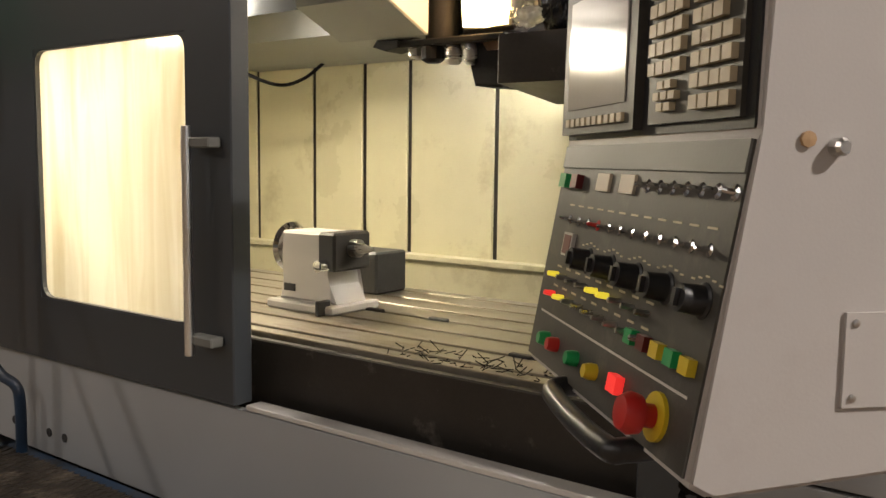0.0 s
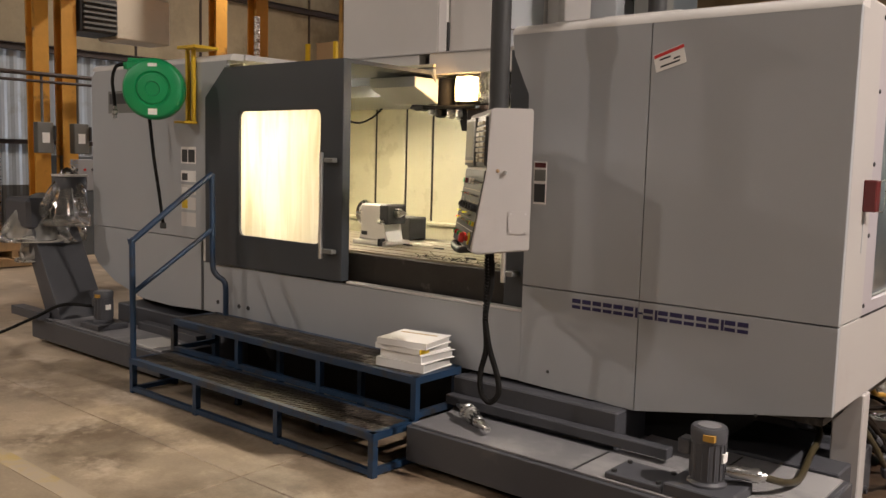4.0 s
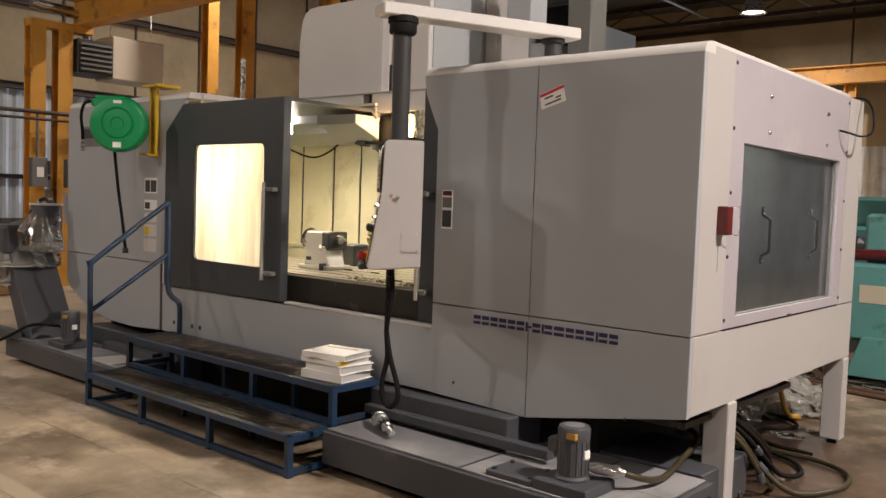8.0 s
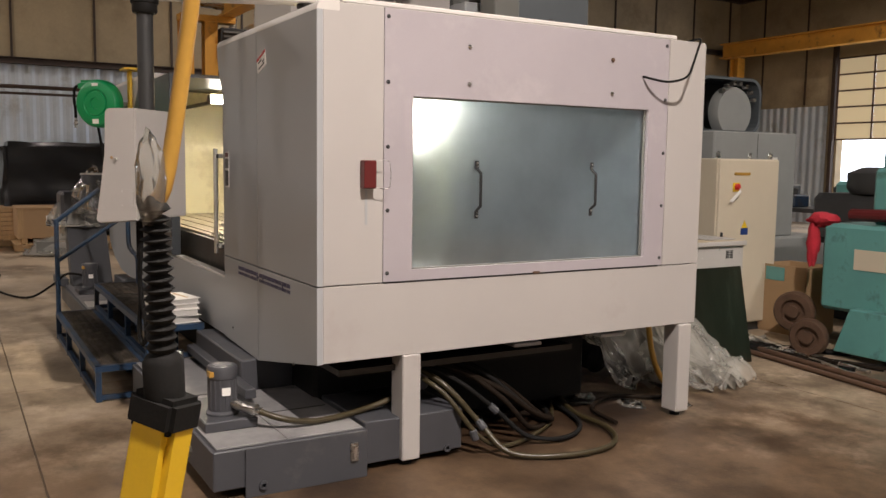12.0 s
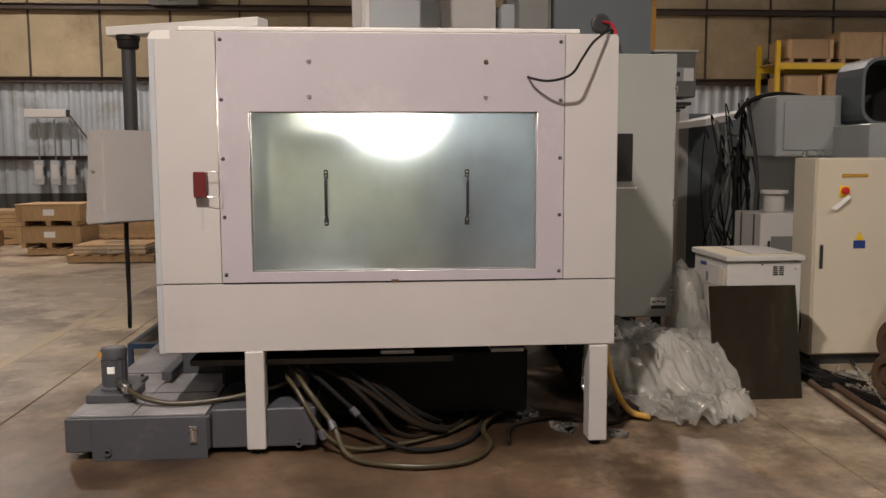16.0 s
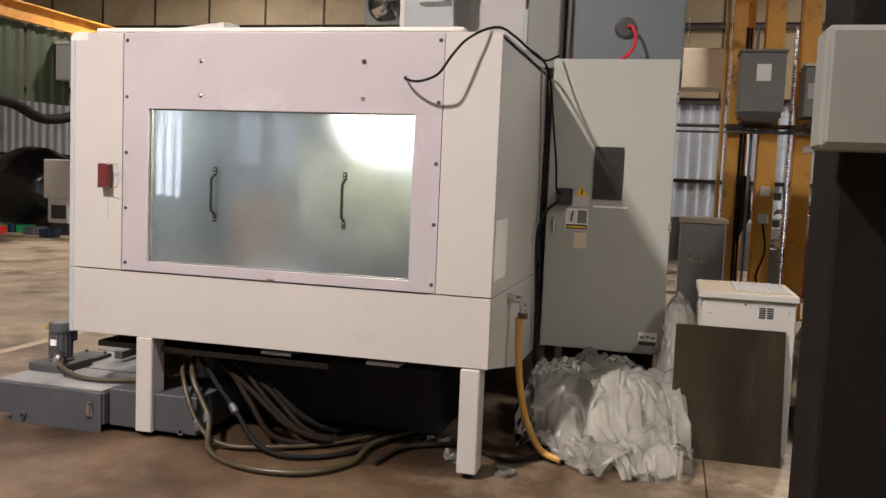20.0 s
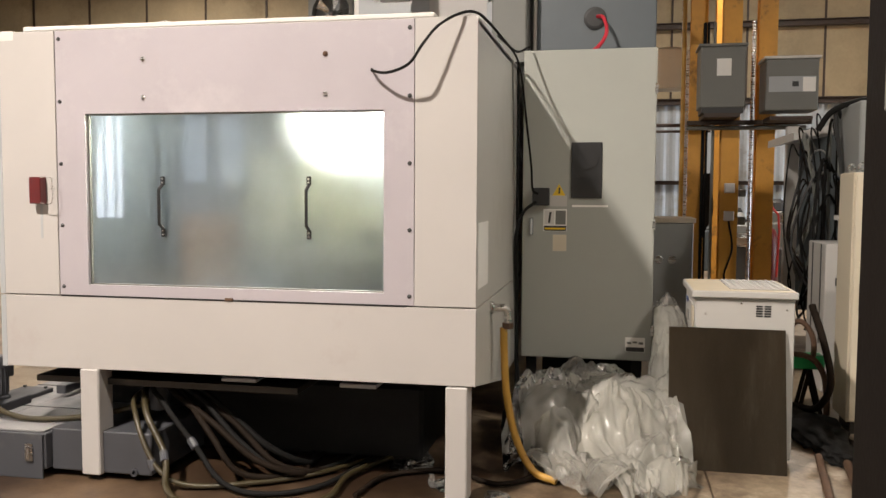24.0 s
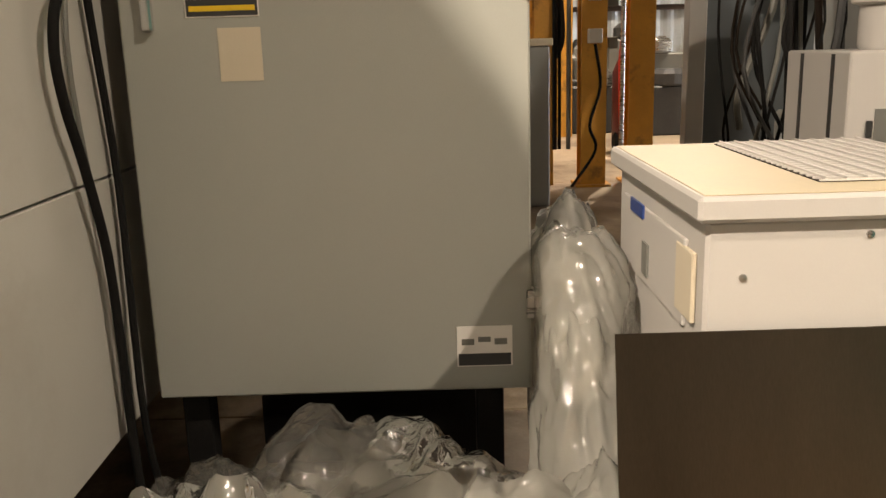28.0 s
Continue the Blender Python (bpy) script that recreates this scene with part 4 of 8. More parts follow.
for y in (1.866, 3.614):
    for k in range(5):
        z = 0.965 + k * 0.3
        part("screw", lathe([(0.010, 0), (0.010, 0.003), (0.005, 0.006), (0, 0.006)], (EX - 0.003, y, z), (1, 0, 0), 10), M["ink"], mc)
for y, z, m in ((2.31, 2.06, "steel"), (2.31, 1.88, "steel"), (3.22, 2.06, "rust"), (3.22, 1.88, "steel")):
    part("bolt", lathe([(0.012, 0), (0.012, 0.005), (0.006, 0.012), (0, 0.012)], (EX - 0.003, y, z), (1, 0, 0), 10), M[m], mc)
PX = EX - 0.042      # outer face of the pane
for y in (2.385, 3.125):
    for side, x0 in ((1, PX), (-1, PX - 0.008))[:2 if y < 3 else 1]:
        bow = [(0.004, 0.118), (0.006, 0.106), (0.036, 0.086), (0.042, 0.076), (0.042, 0.0), (0.042, -0.076), (0.036, -0.086), (0.006, -0.106), (0.004, -0.118)]
        h = part("pull_handle", tube([(x0 + side * dx, y, 1.36 + dz) for dx, dz in bow], 0.0075, 10, 3), M["black"], mc, "bent black pull handle", True)
        for z in (1.36 + 0.125, 1.36 - 0.125):
            a, b = sorted((x0, x0 + side * 0.009))
            part("handle_foot", box(a, b, y - 0.011, y + 0.011, z - 0.021, z + 0.021, 0.003), M["black"], h)
            for dz in (-0.009, 0.009):
                part("handle_screw", lathe([(0.0055, 0), (0.0055, 0.003), (0.003, 0.005), (0, 0.005)], (x0 + side * 0.008, y, z + dz), (side, 0, 0), 8), M["steel"], h)
bx = part("holder_box", box(EX, EX + 0.05, 1.722, 1.785, 1.37, 1.50, 0.004), M["dark_red"], mc, "small dark red wire-fronted holder")
part("wire", tube([(EX + 0.05, 1.785, 1.495), (EX + 0.052, 1.85, 1.495), (EX + 0.052, 1.85, 1.375), (EX + 0.05, 1.785, 1.375)], 0.0018, 6, 2), M["steel"], bx)
part("drip_mark", box(EX, EX + 0.0015, 1.748, 1.760, 1.20, 1.365), M["paint"], bx, "pale grey drip streak")
for y in (2.0, 3.835):
    leg = part("leg", box(EX - 0.115, EX + 0.012, y - 0.05, y + 0.05, 0.03, 0.56, 0.006), M["paint_white"], mc, "square pale support leg")
    part("levelling_foot", lathe([(0.03, 0), (0.03, 0.012), (0.012, 0.016), (0.012, 0.04)], (EX - 0.05, y, 0), n=14), M["iron"], leg)
# rear skin and underside
part("rear_panel", prism([(-0.9, 0.40), (0.0, 0.40), (EX - t, 0.562), (EX - t, 0.914), (-0.9, 0.906)], "y", RY - t, RY, 0.002), M["paint_rear"], mc, "rear side panel")
part("rear_panel", prism([(-0.9, 0.911), (EX - t, 0.919), (EX - t, 2.195), (-0.9, 2.195)], "y", RY - t, RY, 0.002), M["paint_rear"], mc)
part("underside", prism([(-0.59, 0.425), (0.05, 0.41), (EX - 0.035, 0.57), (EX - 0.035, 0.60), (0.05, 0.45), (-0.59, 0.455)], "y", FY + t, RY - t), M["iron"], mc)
for y in (2.75, 3.35):
    part("bracket_plate", box(0.45, 0.85, y - 0.09, y + 0.09, 0.515, 0.535, 0.003), M["paint"], mc, "small light-grey bracket under the apron")
sheet = part("paper_notice", box(0.575, 0.875, RY, RY + 0.002, 1.0, 1.30), M["paper"], mc, "blank white sheet taped to the side")
tag = part("tag", prism([(0.085, 1.945), (0.225, 1.985), (0.205, 2.065), (0.068, 2.02)], "y", FY - 0.002, FY), M["paper"], mc, "tilted white paper tag with printed lines")
part("tag_band", prism([(0.075, 2.004), (0.213, 2.05), (0.207, 2.063), (0.070, 2.018)], "y", FY - 0.003, FY - 0.002), M["red"], tag, "faded red print bar")
for k, (u, w) in enumerate(((0.10, 0.05), (0.165, 0.03), (0.105, 0.09))):
    z = 1.995 - k * 0.016 + (u - 0.1) * 0.3
    part("print_bar", prism([(u, z), (u + w, z + w * 0.3), (u + w, z + w * 0.3 + 0.008), (u, z + 0.008)], "y", FY - 0.003, FY - 0.002), M["ink"], tag)
# maker's lettering as plain paired bars of its size
lx = -0.295
for k, w in enumerate((0.052, 0.052, 0.052, 0.052, 0.052, 0.052, 0.012, 0.022, 0.052, 0.012, 0.052, 0.064, 0.052, 0.052, 0.052, 0.012, 0.052, 0.052)):
    w2 = w if w < 0.03 else w - 0.006
    for c, d in (((0.019, 0.028),) if k == 7 else ((0, 0.047),) if w < 0.03 else ((0, 0.016), (0.027, 0.047))):
        part("lettering_bar", box(lx, lx + w2, FY - 0.002, FY, 0.838 + c, 0.838 + d), M["navy"], mc)
    lx += w + 0.004
# small warning labels
lb = part("warning_label", box(-0.545, -0.470, FY - 0.002, FY, 1.33, 1.54), M["paper"], mc, "white and black warning label")
part("label_block", box(-0.540, -0.475, FY - 0.003, FY - 0.002, 1.34, 1.43), M["ink"], lb)
part("label_block", box(-0.540, -0.475, FY - 0.003, FY - 0.002, 1.445, 1.50), M["box_grey"], lb)
part("label_block", box(-0.540, -0.475, FY - 0.003, FY - 0.002, 1.51, 1.535), M["dark_red"], lb)
for x in (-0.42, 0.62):
    part("panel_screw", lathe([(0.008, 0), (0.008, 0.003), (0, 0.004)], (x, FY, 0.50), (0, -1, 0), 8), M["ink"], mc)

# middle section: sill below the doors
part("sill_panel", prism([(-3.34, 0.42), (-0.594, 0.42), (-0.594, 0.775), (-3.34, 0.765)], "y", FY + 0.008, FY + 0.035, 0.002), M["paint"], mc, "long light-grey sill panel below the doors")
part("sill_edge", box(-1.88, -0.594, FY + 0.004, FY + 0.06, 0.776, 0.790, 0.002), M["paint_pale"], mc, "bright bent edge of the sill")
part("inner_sill", box(-3.3, -0.56, FY + 0.10, FY + 0.13, 0.50, 0.955, 0.004), M["scuffed"], mc, "scuffed dark inner splash wall")
part("sill_tray", box(-3.3, -0.56, FY + 0.035, FY + 0.10, 0.70, 0.72), M["scuffed"], mc)
for x in (-3.17, -2.93, -2.83):
    part("plug_hole", lathe([(0.016, 0), (0.016, 0.003), (0.010, 0.003), (0, 0.001)], (x, FY + 0.008, 0.50), (0, -1, 0), 12), M["ink"], mc)

# left-hand enclosure
LP = [(-4.86, 0.93), (-3.30, 0.93), (-3.30, 1.93), (-3.06, 2.13), (-3.06, 2.165), (-4.80, 2.165), (-4.86, 2.12)]
part("front_panel", prism(LP, "y", FY, FY + t, 0.002), M["paint"], mc, "left front panel")
part("front_panel", prism([(-4.86, 0.924), (-3.36, 0.924), (-3.36, 0.42), (-3.75, 0.40), (-4.15, 0.41), (-4.55, 0.50), (-4.80, 0.62), (-4.86, 0.68)], "y", FY, FY + t, 0.002), M["paint"], mc, "lower left panel with a curved foot")
pts = [(FY + 0.11, 2.165), (FY, 2.165)] + [(FY + 0.045 - 0.045 * math.cos(a), 2.165 + 0.045 * math.sin(a)) for a in [math.pi / 2 * i / 6 for i in range(1, 7)]] + [(FY + 0.11, 2.21)]
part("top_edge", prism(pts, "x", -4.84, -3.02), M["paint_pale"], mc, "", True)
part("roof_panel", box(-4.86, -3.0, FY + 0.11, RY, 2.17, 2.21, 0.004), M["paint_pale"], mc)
part("end_panel", box(-4.86, -4.83, FY + t, RY, 0.62, 2.165, 0.002), M["paint"], mc)
part("rear_panel", box(-4.86, -0.9, RY - t, RY, 0.40, 2.195, 0.002), M["paint_rear"], mc)
part("door_pocket", box(-3.34, -3.30, FY + 0.004, FY + 0.06, 0.776, 1.93, 0.002), M["paint_pale"], mc)
nm = part("model_plate", box(-4.60, -4.22, FY - 0.002, FY, 1.83, 2.0), M["box_grey"], mc, "dark model plate half hidden by the hose reel")
part("plate_bar", box(-4.58, -4.25, FY - 0.003, FY - 0.002, 1.90, 1.98), M["ink"], nm)
for k, (z0, z1, m) in enumerate(((1.46, 1.58, "ink"), (1.33, 1.41, "ink"), (1.24, 1.31, "paper"), (1.13, 1.22, "label_warn"), (1.01, 1.11, "paint_pale"))):
    lab = part("warning_label", box(-3.60, -3.42, FY - 0.002, FY, z0, z1), M["paper"] if k < 2 else M["paint_pale"], mc, "small safety label")
    part("label_block", box(-3.59, -3.52, FY - 0.003, FY - 0.002, z0 + 0.01, z1 - 0.02), M[m], lab)
    if k == 0:
        part("label_block", box(-3.51, -3.43, FY - 0.003, FY - 0.002, z0 + 0.01, z1 - 0.02), M["ink"], lab)

# charcoal sliding door with its window
DY = FY + 0.012
dr = part("sliding_door", ring([(-1.895, 2.115), (-2.49, 2.115), (-3.06, 2.115), (-3.28, 1.92), (-3.28, 1.40), (-3.28, 0.775), (-2.49, 0.782), (-1.895, 0.79)],
                               [(-2.09, 1.826), (-2.49, 1.826), (-2.905, 1.826), (-2.905, 1.78), (-2.905, 1.40), (-2.905, 0.99), (-2.49, 0.99), (-2.09, 0.99)], "y", DY - 0.03, DY), M["door_dark"], mc, "charcoal sliding door")
part("window_bezel", ring(rrect(-2.4975, 1.408, 0.835, 0.856, 0.01), rrect(-2.4975, 1.408, 0.80, 0.825, 0.045), "y", DY - 0.028, DY - 0.004), M["door_dark"], dr, "rounded dark window surround")
dp = part("door_pane", box(-2.91, -2.085, DY - 0.012, DY - 0.006, 0.985, 1.832), M["pane_door"], dr, "cloudy backlit polycarbonate pane")
dp.visible_shadow = False
part("door_edge", box(-1.915, -1.893, DY - 0.036, DY + 0.03, 0.79, 2.115, 0.004), M["door_dark"], dr, "folded door edge")
hb = part("door_handle", rod((-2.035, DY - 0.075, 0.92), (-2.035, DY - 0.075, 1.56), 0.0135, 14), M["bar"], dr, "long chrome bar handle", True)
for z in (0.965, 1.515):
    part("handle_bracket", box(-2.045, -1.94, DY - 0.075, DY - 0.03, z - 0.014, z + 0.014, 0.004), M["box_grey"], hb)
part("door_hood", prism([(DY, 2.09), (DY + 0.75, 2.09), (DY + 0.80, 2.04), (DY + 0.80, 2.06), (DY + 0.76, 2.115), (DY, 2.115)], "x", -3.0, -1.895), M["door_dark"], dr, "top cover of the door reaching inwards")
part("door_track", box(-3.3, -0.56, DY + 0.02, DY + 0.06, 0.730, 0.745), M["steel"], mc)
# second door, slid away to the right
d2 = part("sliding_door", prism([(-0.74, 0.795), (-0.50, 0.795), (-0.50, 1.98), (-0.60, 2.02), (-0.68, 2.09), (-0.74, 2.10)], "y", DY + 0.035, DY + 0.075, 0.003), M["door_dark"], mc, "edge of the second charcoal door slid open")
h2 = part("door_handle", rod((-0.70, DY - 0.03, 0.92), (-0.70, DY - 0.03, 1.56), 0.0135, 14), M["bar"], d2, "long chrome bar handle", True)
for z in (0.965, 1.515):
    part("handle_bracket", box(-0.71, -0.645, DY - 0.03, DY + 0.04, z - 0.014, z + 0.014, 0.004), M["box_grey"], h2)

# inside: table, back wall, covers
TZ = 0.965
tb = thing("work_table", (-2.0, 2.1, 0.55), "long machined steel T-slot worktable, oily and brownish", "machine table")
slots = [1.72, 1.86, 2.0, 2.14, 2.28, 2.42, 2.56]
part("table_body", box(-4.0, -0.62, 1.66, 2.62, 0.72, TZ - 0.03, 0.006), M["table"], tb)
edge = 1.66
for s in slots + [2.64]:
    part("table_strip", box(-4.0, -0.62, edge, s - 0.011, TZ - 0.032, TZ, 0.002), M["table"], tb)
    edge = s + 0.011
part("table_saddle", box(-3.4, -1.0, 1.75, 2.6, 0.40, 0.72, 0.01), M["iron"], tb)
seams = [-4.1, -3.62, -3.2, -2.86, -2.58, -2.1, -1.62, -1.1, -0.6]
for a, b in zip(seams, seams[1:]):
    part("inner_panel", box(a + 0.012, b - 0.012, 3.10, 3.13, 1.04, 2.15, 0.004), M["inner"], mc, "cream inner guard panel")
    part("panel_rib", box(b - 0.012, b + 0.012, 3.11, 3.14, 1.04, 2.15), M["scuffed"], mc)
part("inner_ledge", box(-4.1, -0.6, 3.03, 3.12, 1.02, 1.045, 0.003), M["inner"], mc)
part("inner_lower_panel", box(-4.1, -0.6, 3.05, 3.08, 0.55, 1.02, 0.003), M["inner"], mc)
part("inner_end_panel", box(-4.13, -4.10, FY + 0.1, 3.1, 0.5, 2.15, 0.003), M["inner"], mc)
part("inner_front_panel", box(-4.1, -3.0, FY + 0.09, FY + 0.11, 0.76, 2.15, 0.003), M["inner"], mc)
# dark sheets added so the compartment stays dim behind the pane
part("compartment_liner", box(-0.55, EX - 0.06, RY - 0.06, RY - 0.05, 0.60, 2.14), M["box_grey"], mc, "dark sheet added to keep the end compartment dim")
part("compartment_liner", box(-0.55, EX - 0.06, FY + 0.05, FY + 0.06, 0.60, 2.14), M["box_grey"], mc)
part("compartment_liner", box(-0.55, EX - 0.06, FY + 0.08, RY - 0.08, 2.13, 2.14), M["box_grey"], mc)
# added panel closing the hollow; its grey keeps the right of the pane dim
part("inner_return_panel", prism([(-0.585, 3.10), (0.855, 3.475), (0.855, 3.495), (-0.585, 3.125)], "z", 0.60, 2.125, 0.003), M["box_grey"], mc, "added grey panel slanting to the end window")
part("inner_floor", box(-4.1, 0.85, FY + 0.14, 3.05, 0.47, 0.50), M["scuffed"], mc)
part("inner_ceiling", box(-4.1, -1.95, 2.36, 3.1, 2.15, 2.17), M["inner"], mc)
for k in range(4):
    x0 = -0.62 + k * 0.36
    part("way_cover", box(x0, x0 + 0.38, 1.80 + k * 0.012, 2.60 - k * 0.012, 0.70, 0.90 - k * 0.02, 0.004), M["steel"], mc, "telescopic steel way cover")
part("column_guard", box(-1.62, -1.18, 2.95, 3.12, 1.0, 1.75, 0.006), M["inner"], mc, "stacked grey column guard")

# spindle head and the covers above
hd = part("head_cover", prism([(-2.92, 2.24), (-2.0, 2.24), (-2.0, 2.96), (-2.72, 2.96), (-2.80, 2.955), (-2.86, 2.925), (-2.895, 2.87), (-2.92, 2.70)], "y", 2.45, 3.15, 0.004), M["paint_pale"], mc, "tall pale cover with a rounded corner")
part("head_belly", prism([(2.12, 2.0), (2.345, 1.905), (2.36, 1.905), (2.36, 2.065), (2.12, 2.065)], "x", -2.31, -1.90, 0.006), M["grey_machine"], mc, "chamfered tool-changer cover")
part("belly_back", prism([(2.36, 1.91), (2.95, 1.91), (2.95, 2.14), (2.36, 2.14)], "x", -2.33, -1.95, 0.004), M["grey_machine"], mc)
part("belly_back", prism([(2.62, 1.99), (2.95, 1.93), (3.09, 1.93), (3.09, 2.14), (2.62, 2.14)], "x", -3.6, -2.335, 0.004), M["grey_machine"], mc, "grey header over the inner panels")
part("cross_guard", box(-2.95, -2.10, 2.38, 2.45, 2.15, 2.24, 0.005), M["paint_pale"], mc)
part("cross_guard", box(-2.01, -0.72, 2.38, 2.45, 2.10, 2.24, 0.005), M["paint_pale"], mc)
part("cover_flange", box(-2.95, -1.30, 2.375, 2.56, 2.241, 2.249), M["paint_white"], mc)
part("cover_seam", box(-2.0, -1.985, 2.545, 2.562, 2.25, 2.47), M["ink"], mc)
part("cover_stile", box(-2.0, -1.992, 2.452, 2.53, 2.05, 2.96, 0.001), M["paint_white"], mc)
part("column_cover", box(-1.99, -1.63, 2.56, 3.62, 2.21, 5.2, 0.006), M["paint_pale"], mc, "tall pale column cover")
cp = part("access_panel", box(-1.628, -1.622, 2.60, 3.16, 2.25, 5.0, 0.002), M["paint"], mc, "grey access panel with handles")
for z in (2.42, 2.86):
    part("panel_handle", tube([(-1.622, 2.74, z), (-1.60, 2.74, z), (-1.60, 3.02, z), (-1.622, 3.02, z)], 0.005, 6, 2), M["steel"], cp)
part("column_side", box(-1.60, -1.50, 3.17, 3.60, 2.21, 5.2, 0.004), M["paint_white"], mc)
part("rear_column", box(-2.9, -1.3, 3.62, 3.97, 2.21, 2.75, 0.006), M["paint"], mc)
part("ladder_guard", prism([(2.9, 2.75), (3.1, 2.75), (3.1, 3.1), (2.9, 3.4)], "x", -1.2, -1.0), M["paint"], mc)
part("spindle_nose", lathe([(0.12, 0.30), (0.12, 0.10), (0.10, 0.07), (0.085, 0.0), (0.04, 0.0), (0.04, 0.05)], (-1.66, 2.60, 1.80), n=24), M["iron"], mc, "dark spindle nose", True)
part("spindle_head", box(-1.945, -1.34, 2.60, 2.95, 1.90, 2.24, 0.02), M["scuffed"], mc)
l3 = part("work_lamp", ring([(2.60, 1.80), (2.96, 1.80), (2.96, 2.01), (2.60, 2.01)], [(2.625, 1.835), (2.935, 1.835), (2.935, 1.975), (2.625, 1.975)], "x", -1.338, -1.24), M["scuffed"], mc, "boxy work lamp on the spindle head")
part("lamp_lens", box(-1.336, -1.325, 2.628, 2.932, 1.838, 1.972, 0.002), M["lamp_end"], l3, "glowing white lens")
part("arm_motor", lathe([(0.05, 0), (0.062, 0.01), (0.062, 0.15), (0.05, 0.19), (0, 0.20)], (-1.90, 2.44, 1.885), n=18), M["iron"], mc, "black tool-arm motor", True)
part("tool_arm", box(-2.13, -1.60, 2.37, 2.45, 1.872, 1.896, 0.005), M["iron"], mc, "dark tool-change arm")
part("arm_tip", prism([(-2.16, 1.88), (-2.10, 1.862), (-2.04, 1.872), (-2.04, 1.90), (-2.14, 1.904)], "y", 2.36, 2.46, 0.003), M["iron"], mc)
for gx, gz, gr, gm in ((-2.0, 1.832, 0.026, "steel"), (-1.92, 1.815, 0.042, "iron"), (-1.83, 1.805, 0.030, "steel"), (-1.76, 1.80, 0.024, "steel")):
    part("arm_gripper", lathe([(gr * 0.6, 0), (gr, 0.012), (gr, 0.05), (gr * 0.7, 0.075)], (gx, 2.41, gz), n=14), M[gm], mc)
part("coolant_ring", lathe([(0.05, 0.0), (0.09, 0.0), (0.10, 0.03), (0.10, 0.05), (0.05, 0.05)], (-1.66, 2.50, 1.845), n=20), M["rust"], mc, "rusty coolant ring")
part("nozzle_block", prism([(-1.80, 1.90), (-1.75, 1.73), (-1.64, 1.72), (-1.58, 1.80), (-1.60, 1.90)], "y", 2.42, 2.56, 0.008), M["iron"], mc, "dark nozzle block")
for k in range(5):
    part("coolant_pipe", tube([(-1.86 + k * 0.055, 2.58, 2.10), (-1.86 + k * 0.055, 2.52, 2.05 - 0.02 * k), (-1.84 + k * 0.05, 2.50, 1.95), (-1.82 + k * 0.05, 2.47, 1.85)], 0.008, 6), M["rubber"], mc, "", True)
part("chute", prism([(2.10, 1.70), (2.45, 1.66), (2.5, 1.82), (2.10, 1.84)], "x", -1.45, -1.05, 0.006), M["scuffed"], mc, "dark angled chute")
wl = part("work_lamp", box(-1.795, -1.575, 2.40, 2.50, 1.905, 2.095, 0.012), M["scuffed"], mc, "square work lamp")
part("lamp_lens", prism([(-1.78, 1.925), (-1.69, 1.918), (-1.60, 1.922), (-1.592, 1.99), (-1.598, 2.07), (-1.66, 2.082), (-1.72, 2.074), (-1.775, 2.08), (-1.786, 2.01)], "y", 2.384, 2.399, 0.006), M["lamp_glow"], wl, "glowing yellow lens under scorched film", 2)
part("film_rag", crumple((-1.545, 2.40, 2.035), (0.045, 0.02, 0.09), 47, 0.9, 4, 0), M["wrap"], wl, "tattered film", 2)
part("film_rag", crumple((-1.52, 2.38, 1.935), (0.05, 0.02, 0.03), 49, 0.9, 4, 0), M["wrap"], wl, "tattered film", 2)
part("burnt_film", crumple((-1.43, 2.42, 1.99), (0.06, 0.04, 0.10), 53, 0.6, 4, 0), M["black_film"], wl, "blackened film", 2)
part("lamp_bracket", tube([(-1.69, 2.46, 2.09), (-1.69, 2.46, 2.13), (-1.66, 2.52, 2.16)], 0.014, 8), M["iron"], wl)
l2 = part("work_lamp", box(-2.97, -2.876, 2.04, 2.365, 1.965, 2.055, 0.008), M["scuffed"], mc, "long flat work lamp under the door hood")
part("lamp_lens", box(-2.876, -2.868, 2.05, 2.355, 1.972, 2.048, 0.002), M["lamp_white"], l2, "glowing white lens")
part("lamp_bracket", box(-3.02, -2.97, 2.05, 2.19, 1.97, 2.02, 0.004), M["scuffed"], l2)
part("lamp_bracket", box(-4.10, -3.02, 2.10, 2.14, 1.98, 2.01, 0.004), M["scuffed"], l2)
part("lamp_cord", tube([(-3.0, 2.30, 1.95), (-2.99, 2.42, 1.86), (-2.95, 2.62, 1.80), (-2.97, 2.80, 1.84), (-3.02, 2.98, 1.93), (-3.05, 3.09, 2.0)], 0.008, 7), M["rubber"], l2, "", True)

# upper electrical housing behind
uh = part("upper_housing", box(-2.3, -1.19, 3.98, 4.76, 2.29, 2.97, 0.008), M["gas_blue"], mc, "blue-grey upper housing")
part("cable_port", lathe([(0.075, 0), (0.075, 0.012), (0.055, 0.02), (0, 0.02)], (-1.19, 4.363, 2.59), (1, 0, 0), 18), M["ink"], uh, "round black port")
part("red_hose", tube([(-1.17, 4.38, 2.60), (-1.08, 4.42, 2.57), (-1.03, 4.44, 2.46), (-1.0, 4.36, 2.35), (-0.96, 4.2, 2.31), (-0.95, 4.0, 2.34)], 0.012, 8), M["cloth_red"], uh, "pink-red hose", True)
part("front_panel", box(-1.42, -1.185, 3.955, 3.978, 2.30, 2.98, 0.004), M["paint_white"], uh, "white front panel")
